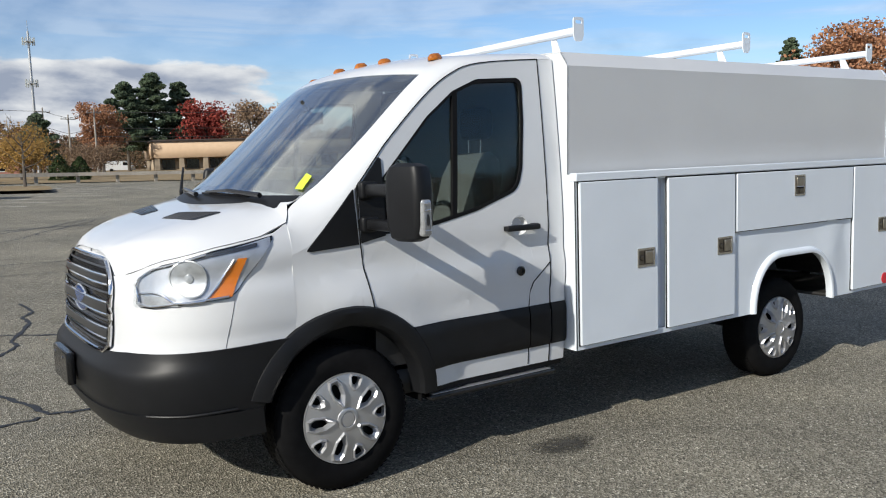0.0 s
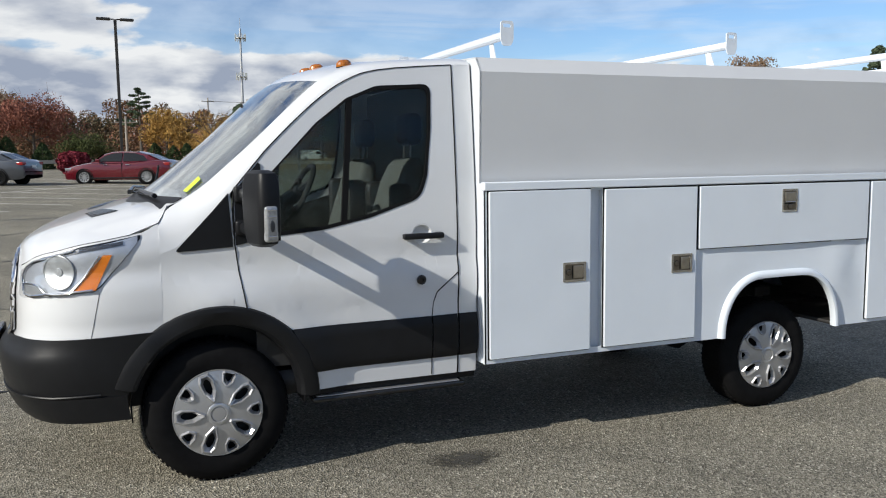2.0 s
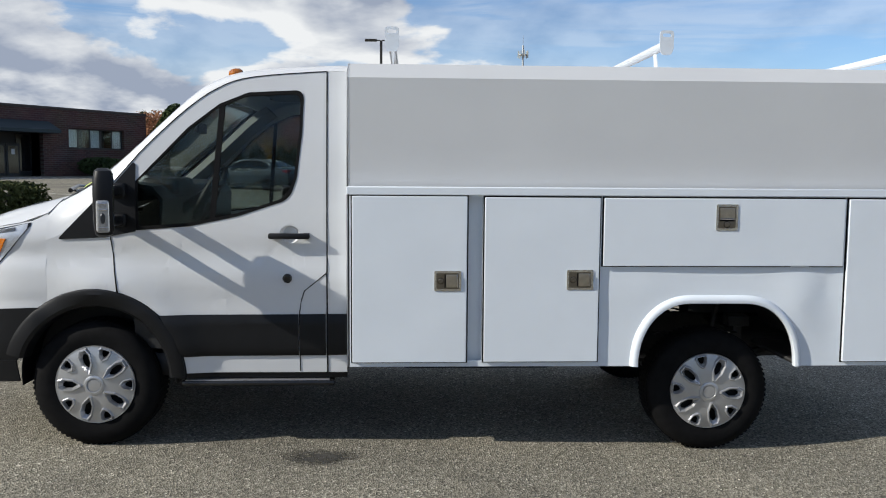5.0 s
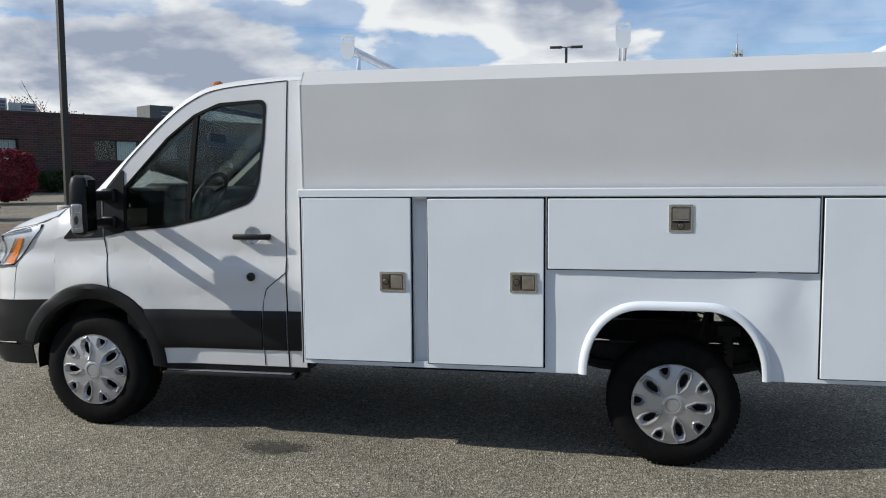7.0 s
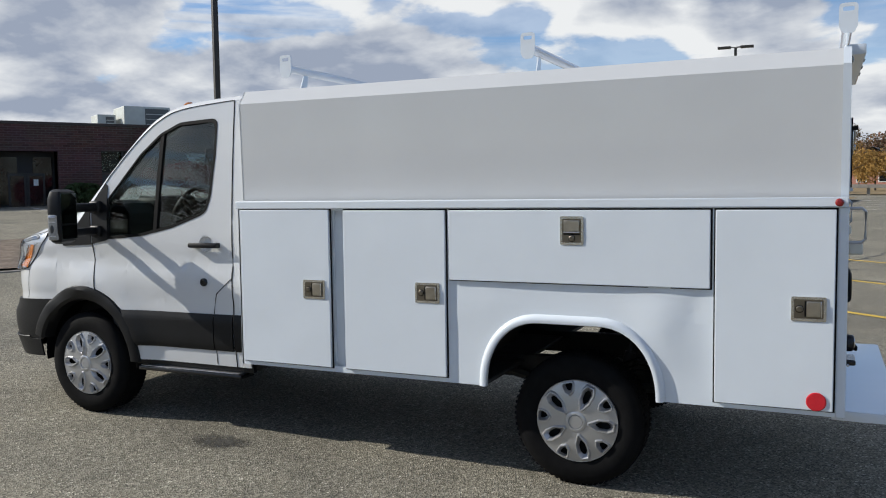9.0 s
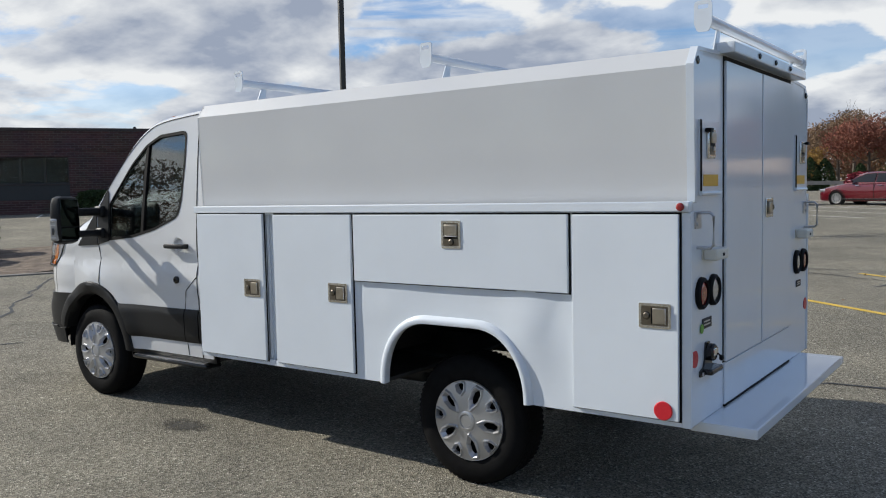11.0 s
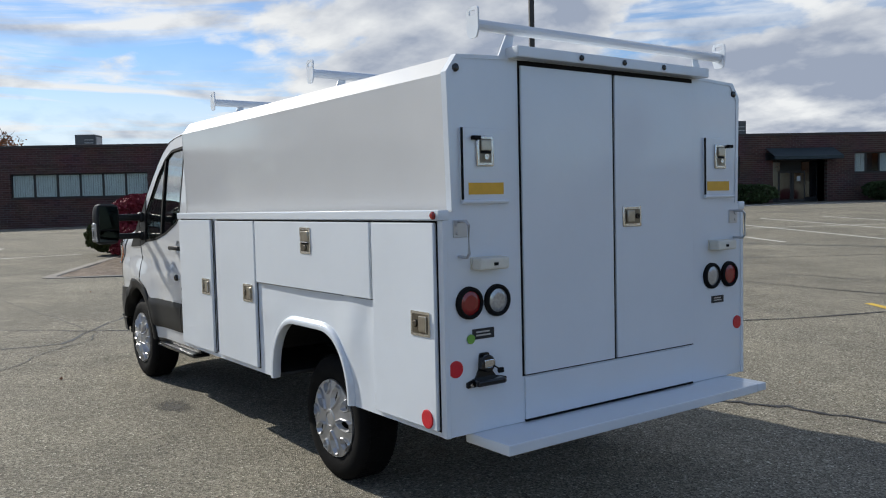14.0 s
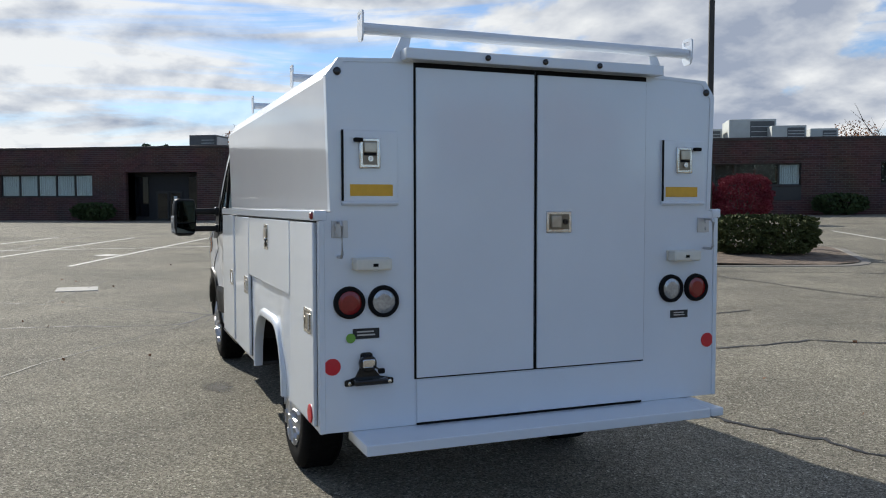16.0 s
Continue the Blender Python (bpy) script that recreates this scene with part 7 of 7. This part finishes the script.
            lathe(bm, [(0.20, 0.0), (0.205, 0.014), (0.225, 0.018), (0.225, 0.0)], m, 28)
            lathe(bm, [(0, 0.02), (0.05, 0.018), (0.05, 0)], m, 16)
            part("rim", bm, rims, wh)
    for a0, a1, z0, z1 in ((0.66, 1.10, 1.325, 1.005), (-1.90, -1.38, 1.07, 1.31)):
        part("screen_glass", loft([[(a0, v * lerp(z0, [1.0, 1.33], [0.70, 0.60]), z0 + 0.012) for v in (-1, -0.5, 0, 0.5, 1)], [(a1, v * lerp(z1, [1.0, 1.33], [0.70, 0.60]), z1 + 0.012) for v in (-1, -0.5, 0, 0.5, 1)]]), DARK_PANE, t)
    part("grille", cube(2.33, 2.42, -0.4, 0.4, 0.5, 0.64, 0.02), GLOSS_BLACK, t)
    bm = bmesh.new()
    block(bm, -2.44, -2.40, -0.17, 0.17, 0.72, 0.83, 0.006)
    part("rear_plate", bm, WHITE_TRIM, t)
    t.matrix_basis = pose(x, y, rise(x, y) - 0.02, 0, 0, turn)


RED_PAINT = mat("red_car_paint", (0.105, 0.004, 0.010), 0.25, 0.2, var=0.05, coat=1.0)
GREY_PAINT = mat("grey_car_paint", (0.055, 0.06, 0.07), 0.3, 0.4, var=0.05, coat=1.0)
sedan(1.87, 40.3, 158, RED_PAINT, SILVER, "dark red sedan parked in the lot")
sedan(-3.92, 39.7, 157, GREY_PAINT, GLOSS_BLACK, "dark grey sedan with black wheels, parked")


# ---- verge, guard rail and the far side ----
def ground_patch(name, pts, material, label, lift=0.05, step=6):
    bm = sheet(pts, lambda u, v: (u, v, rise(u, v) + lift), step=step, thick=0)
    for f in bm.faces:
        if f.normal.z < 0:
            f.normal_flip()
    tagged(part(name, bm, material), label, "ground", kind="structure")


ground_patch("verge", [(-8, 66.5), (120, 44), (160, 120), (20, 100), (-14, 76)], DRY_GRASS, "dry brown grass verge beyond the guard rail", step=9)
ground_patch("far_lawn", [(-160, 120), (-12, 78), (20, 101), (160, 121), (400, 160), (300, 420), (-300, 420)], DRY_GRASS, "brown autumn field and lawn in the distance", 0.08, step=30)
ground_patch("grass_island", rnd([(3.3, 44.9, 1), (4.2, 53.0, 2), (8.5, 52.8, 2), (7.3, 44.2, 1)]), DRY_GRASS, "raised grass island in the lot", 0.16, 1.5)
rail = new("guard_rail")
tagged(rail, "weathered timber guard rail along the lot's edge", "guard rail")
rail_line = [(-16.0, 57.2), (-11.0, 57.6), (-4.0, 60.5), (4.0, 62.8), (12.0, 62.5), (22.0, 60.0), (36.0, 56.5), (52, 52)]
for a, b in zip(rail_line, rail_line[1:]):
    L = (Vector(b) - Vector(a)).length
    k = max(2, round(L / 2.6))
    d = (Vector(b) - Vector(a)) / L
    for j in range(k):
        p, q = Vector(a) + d * L * j / k, Vector(a) + d * (L * (j + 1) / k - 0.02)
        bm = bmesh.new()
        zz = rise(*p) + 0.62
        rows = [[(u.x - d.y * o, u.y + d.x * o, rise(*u) + 0.62 + h) for o, h in ((-0.1, -0.12), (-0.1, 0.12), (0.1, 0.12), (0.1, -0.12))] for u in (p, q)]
        bm = loft(rows, closed=True)
        part("beam", bm, WEATHERED, rail)
        bm = cube(p.x - 0.11, p.x + 0.11, p.y - 0.11 + 0.25, p.y + 0.11 + 0.25, rise(*p) - 0.3, rise(*p) + 0.70, 0.01)
        part("post", bm, WEATHERED, rail)

# tan building across the road
tan = new("warehouse")
tagged(tan, "low tan industrial building across the road", "building")
part("wall", cube(0, 48, 0, 30, 2.35, 5.2), TAN_WALL, tan)
part("roof", cube(-0.3, 48.3, -0.3, 30.3, 5.21, 5.45, 0.04), COPING, tan)
part("lower_wall", cube(0.3, 47.7, 1.6, 29.7, -0.5, 2.348), TAN_LOW, tan)
for u in range(0, 48, 4):
    part("pier", cube(u + 0.1, u + 0.9, 0.1, 1.0, -0.5, 2.349, 0.02), TAN_LOW, tan)
    w = part("window", cube(u + 1.4, u + 3.5, 1.56, 1.60, 0.5, 2.1), FRAME_DARK, tan)
    for q in range(3):
        part("pane", cube(u + 1.46 + q * 0.69, u + 2.06 + q * 0.69, 1.52, 1.555, 0.56, 2.04), DARK_PANE, w)
tan.matrix_basis = pose(40.0, 145.0, rise(40, 145) - 0.2, 0, 0, -12)
# gabled house
house = new("house")
tagged(house, "small pink brick house with a gabled roof", "house")
part("wall", cube(-3.2, 3.2, 0, 9, -0.5, 3.0), PINK_SIDING, house)
bm = loft([[(-3.2, y, 3.0), (0, y, 4.9), (3.2, y, 3.0)] for y in (0.0, 9.0)], closed=True)
bmesh.ops.holes_fill(bm, edges=bm.edges[:])
part("gable", bm, PINK_SIDING, house)
for s in (-1, 1):
    part("roof", loft([[(s * 3.6, y, 2.82), (0, y, 5.05), (0, y, 5.2), (s * 3.6, y, 2.97)] for y in (-0.35, 9.3)], closed=True), SHINGLE, house)
    part("bargeboard", loft([[(s * 3.62, y, 2.8), (0, y, 5.03), (0, y, 5.24), (s * 3.62, y, 3.0)] for y in (-0.42, -0.36)], closed=True), WHITE_TRIM, house)
for u in (-1.9, 0.6):
    w = part("window", cube(u, u + 1.2, -0.04, -0.003, 0.8, 2.1, 0.01), WHITE_TRIM, house)
    part("pane", cube(u + 0.1, u + 1.1, -0.05, -0.042, 0.9, 2.0), DARK_PANE, w)
house.matrix_basis = pose(12.2, 116, rise(12.2, 116) - 0.3, 0, 0, -10)


# white van by the road
van = new("parked_van")
tagged(van, "white panel van parked across the road", "van")
rows = []
for a, zt, w in ((-2.5, 1.8, 0.85), (-2.45, 1.95, 0.92), (0.9, 1.98, 0.92), (1.35, 1.75, 0.9), (1.75, 1.15, 0.9), (2.4, 0.98, 0.86), (2.5, 0.7, 0.8)):
    half = [(0, zt + 0.03), (w * 0.8, zt), (w * 0.97, zt - 0.1), (w, 0.5 * zt), (w * 0.97, 0.3)]
    rows.append([(a, -u, z) for u, z in reversed(half)] + [(a, u, z) for u, z in half[1:]])
part("body", loft(rows), WHITE, van)
for s in (-1, 1):
    part("side_glass", sheet([(0.55, 1.15), (0.55, 1.72), (1.2, 1.72), (1.6, 1.15)], lambda u, v: (u, s * 0.93, v), step=0, thick=0), DARK_PANE, van)
    for a in (-1.5, 1.6):
        m = Matrix.Translation((a, s * 0.9, 0.32)) @ (TURNED if s < 0 else TURNED.inverted())
        part("wheel", lathe(bmesh.new(), [(0.2, -0.2), (0.32, -0.18), (0.32, 0.0), (0.2, 0.02), (0, 0.01)], m, 20), RUBBER, van)
van.matrix_basis = pose(38.5, 162, rise(38.5, 162), 0, 0, -20)


# utility poles and their lines
def utility_pole(x, y, h, turn):
    t = new("utility_pole")
    tagged(t, "weathered wooden utility pole with crossarm", "utility pole", "utility poles")
    part("pole", tube(bmesh.new(), [(0, 0, -0.3), (0, 0, h)], [0.17, 0.11], 10), WEATHERED, t)
    part("crossarm", cube(-1.25, 1.25, -0.06, 0.06, h - 0.75, h - 0.62, 0.01), WEATHERED, t)
    for u in (-1.15, -0.45, 0.45, 1.15):
        part("insulator", lathe(bmesh.new(), [(0.02, 0), (0.07, 0.03), (0.05, 0.1), (0.07, 0.14), (0, 0.2)], Matrix.Translation((u, 0, h - 0.62)), 8), UNIT_GREY, t)
    t.matrix_basis = pose(x, y, rise(x, y), 0, 0, turn)


POLES = [(18.5, 160, 11.5), (23.8, 148.1, 10.6), (26.5, 142.5, 9.2), (29.2, 136.9, 9.9), (70, 120, 10.5), (110, 105, 10.5)]
for x, y, h in POLES:
    utility_pole(x, y, h, 20)
utility_pole(3.1, 99.2, 5.2, 5)
bm = bmesh.new()
for drop in (0.55, 3.0, 4.3, 5.0):
    for (xa, ya, ha), (xb, yb, hb) in zip(POLES, POLES[1:]):
        za, zb = rise(xa, ya) + ha - drop, rise(xb, yb) + hb - drop
        tube(bm, [(xa + (xb - xa) * f, ya + (yb - ya) * f, za + (zb - za) * f - 2.4 * f * (1 - f) * min(1, abs(xb - xa) / 40)) for f in (0, 0.2, 0.4, 0.6, 0.8, 1)], 0.035, 4, cap=False)
tagged(part("power_lines", bm, CONDUCTOR), "dark overhead power lines between wooden poles", "power line")

# cell tower
tw = new("cell_tower")
tagged(tw, "tall slim grey monopole cell tower", "tower")
part("mast", tube(bmesh.new(), [(0, 0, -1), (0, 0, 34)], [0.42, 0.24], 12), GALVANISED, tw)
for z in (31.6, 22.0):
    part("platform", lathe(bmesh.new(), [(0.2, -0.08), (1.2, -0.08), (1.2, 0.08), (0.2, 0.08)], Matrix.Translation((0, 0, z)), 12, close=True), GALVANISED, tw)
    for k in range(9):
        a = 2 * math.pi * k / 9
        part("antenna_panel", cube(1.3 * math.cos(a) - 0.1, 1.3 * math.cos(a) + 0.1, 1.3 * math.sin(a) - 0.08, 1.3 * math.sin(a) + 0.08, z - 0.8, z + 1.0, 0.02), UNIT_GREY, tw)
part("whip", tube(bmesh.new(), [(0, 0, 33.9), (0, 0, 36.5)], 0.06, 6), GALVANISED, tw)
tw.matrix_basis = pose(33.2, 217.5, 0)

# trees across the road and round the lot
tree(32.0, 146, 11.6, 7.2, L_ORANGE, "tall russet maple beyond the road", 8000, 0.22, 0.15)
pine(39.6, 160, 16.2, 11, "tall dark green white pine", 20000, 0.26)
pine(44.8, 161, 18.0, 13, "tall dark green white pine", 24000, 0.26)
pine(50.4, 163, 16.6, 11, "tall dark green white pine", 20000, 0.26)
tree(52.8, 156, 13.2, 9.5, L_RED, "deep red maple beside the pines", 6500, 0.32, 0.2)
tree(59, 149, 12.6, 9, L_BROWN, "brown half-bare oak behind the building", 4500, 0.3, 0.25, 0.2)
tree(66, 147, 12.0, 9, L_ORANGE, "orange-brown maple behind the building", 4500, 0.3, 0.25, 0.2)
tree(7.05, 51.2, 3.9, 2.9, L_YELLOW, "small half-bare yellow tree in the grass island", 420, 0.16, 0.3, 0.6)
tree(10.5, 78, 3.6, 4.2, L_YELLOW, "low golden tree behind the guard rail", 1500, 0.22, 0.2)
tree(16.5, 84, 3.2, 3.6, L_BROWN, "low bare russet tree by the road", 700, 0.2, 0.2)
tree(20.5, 95, 3.6, 4.5, L_BROWN, "low bare russet tree by the road", 800, 0.22, 0.2)
tree(96, 55.5, 16.2, 13, L_ORANGE, "large orange oak in full autumn colour", 11000, 0.3, 0.2)
tree(104, 47, 16.0, 13, L_ORANGE, "large orange oak in full autumn colour", 9000, 0.3, 0.2)
pine(94, 61.5, 14.6, 6, "dark green pine beside an orange oak", 6000, 0.26, 0.5)
pine(84, 71.8, 13.2, 5, "dark green pine with an open crown", 6000, 0.26, 0.5)
tree(74.3, 81.8, 12.8, 6, L_BROWN, "bare brown oak behind the lot", 800, 0.4, 0.25)
pine(4.9, 109.2, 9.0, 6.0, "open-crowned pine above the tree line", 4000, 0.17, 0.75)
pine(20, 130, 8.5, 7, "dark pine behind the low house", 6000, 0.26)
tree(7.3, 99, 6.2, 5.6, L_YELLOW, "golden tree near the low house", 1500, 0.32, 0.2)
tree(10.2, 104, 3.6, 3.4, L_YELLOW, "golden tree near the low house", 900, 0.3, 0.2, 0.2)
tree(-4.7, 79, 6.4, 6.6, L_RUSSET, "spreading russet tree with bare lower limbs", 2200, 0.26, 0.3, 0.1)
tree(-8.3, 73.5, 3.4, 3.0, L_YELLOW, "small bright yellow tree behind the rail", 1100, 0.2, 0.15)
tree(-0.6, 76, 3.0, 4.0, L_GREEN, "rounded pale green shrub behind the rail", 1100, 0.22, 0.1)
tree(-12.6, 118, 9.2, 10, L_BROWN, "broad brown oak behind the lot", 2200, 0.42, 0.2)
tree(-9.0, 89, 7.2, 6.5, L_BROWN, "brown and green tree behind the lot", 1800, 0.32, 0.2)
tree(-18.1, 92, 6.8, 6, L_RUSSET, "orange-red maple behind the lot", 1600, 0.32, 0.15)
tree(-23, 90, 6.6, 6, L_ORANGE, "orange-red maple behind the brick building", 1600, 0.32, 0.15)
tree(-15.0, 96, 5.6, 6, L_BROWN, "bare brown tree behind the lot", 700, 0.26, 0.15, 0.3)
tree(13.6, 92, 5.6, 3.6, L_YELLOW, "half-bare golden tree behind the rail", 500, 0.2, 0.25, 0.3)
tree(-79, 14, 8.6, 5.5, L_ORANGE, "orange tree top behind the brick building", 1200, 0.3, 0.3)
tree(-48.5, 70.5, 8.2, 9, L_ORANGE, "orange tree behind the brick building", 1500, 0.3, 0.3)
for x, y, h in ((-114.9, 7.0, 10.3), (-114.8, 9.5, 10.2), (-115, 4.4, 9.7), (-115, 0.0, 9.4), (-113, 13.0, 9.6), (-34.8, 123, 8.6), (-30.5, 124.3, 10.0), (-38.5, 122, 8.4), (-47, 119, 8.8)):
    pine(x, y, h - 0.6, 4.6, "dark pine top behind the brick building", 3000, 0.24, 0.5)
for i, (x, y, h, w) in enumerate(((-14.2, 62.9, 5.2, 2.4), (-13.0, 63.2, 4.8, 2.3), (-11.9, 63.5, 4.9, 2.3), (-10.8, 63.7, 4.6, 2.2), (-9.5, 63.9, 2.6, 1.2), (-8.1, 64.2, 2.2, 1.2), (-6.3, 64.8, 2.4, 1.3),
                                  (-5.4, 65.2, 2.3, 1.2), (-8.9, 68.4, 2.6, 1.5), (-3.2, 66, 1.9, 1.1), (4.6, 69, 2.0, 1.1), (6.0, 69, 1.8, 1.1), (7.0, 69, 2.0, 1.2), (12.5, 72, 2.0, 1.3), (14.0, 72, 1.9, 1.2))):
    cone_tree(x, y, h, w * (1.45 if h > 4 else 1.25), "dense dark green arborvitae in a row", 9000 if h > 4 else 2200, 0.11 if h > 4 else 0.10, "arborvitae row")
x, y = -0.6, 51.4
bush(x, y, 1.25, 1.7, 1.7, L_BURNING, "round crimson bush beside the parked cars", 3000, 0.13)


def woods(name, arcs, label, n, leaf, seed):
    """Far woods: one mass of many crowns along a line, with an uneven top."""
    g = np.random.default_rng(seed)
    blobs, rad = [], []
    for (az0, az1, dist, h) in arcs:
        k = int(abs(az1 - az0) * dist * math.pi / 180 / 2.6)
        for i in range(k):
            a = radians(az0 + (az1 - az0) * (i + g.uniform(-0.4, 0.4)) / k)
            d = dist * g.uniform(0.92, 1.12)
            top = h * g.uniform(0.72, 1.08)
            px, py = 3 + d * math.cos(a), d * math.sin(a)
            for f in (0.18, 0.45, 0.72, 0.9):
                blobs.append((px + g.normal() * 1.2, py + g.normal() * 1.2, rise(px, py) + top * f))
                rad.append(h * (0.34 if f < 0.8 else 0.2))
    pts = clumps(n, np.array(blobs), np.array(rad), 0.9)
    tagged(leaf_mesh(name, pts, leaf, L_WOODS), label, "woods", kind="stuff")


woods("far_woods", [(60, 84, 240, 10), (84, 112, 135, 8.0), (84, 100, 175, 10), (20, 60, 190, 9), (112, 150, 150, 8), (150, 215, 140, 8.5), (205, 229, 80, 12.5), (229, 300, 75, 16.5), (300, 372, 95, 12.5)], "brown and russet autumn woods along the horizon", 420000, 0.27, 3)
woods("hill_woods", [(55, 100, 420, 16)], "hazy brown wooded hill in the distance", 110000, 0.7, 4)
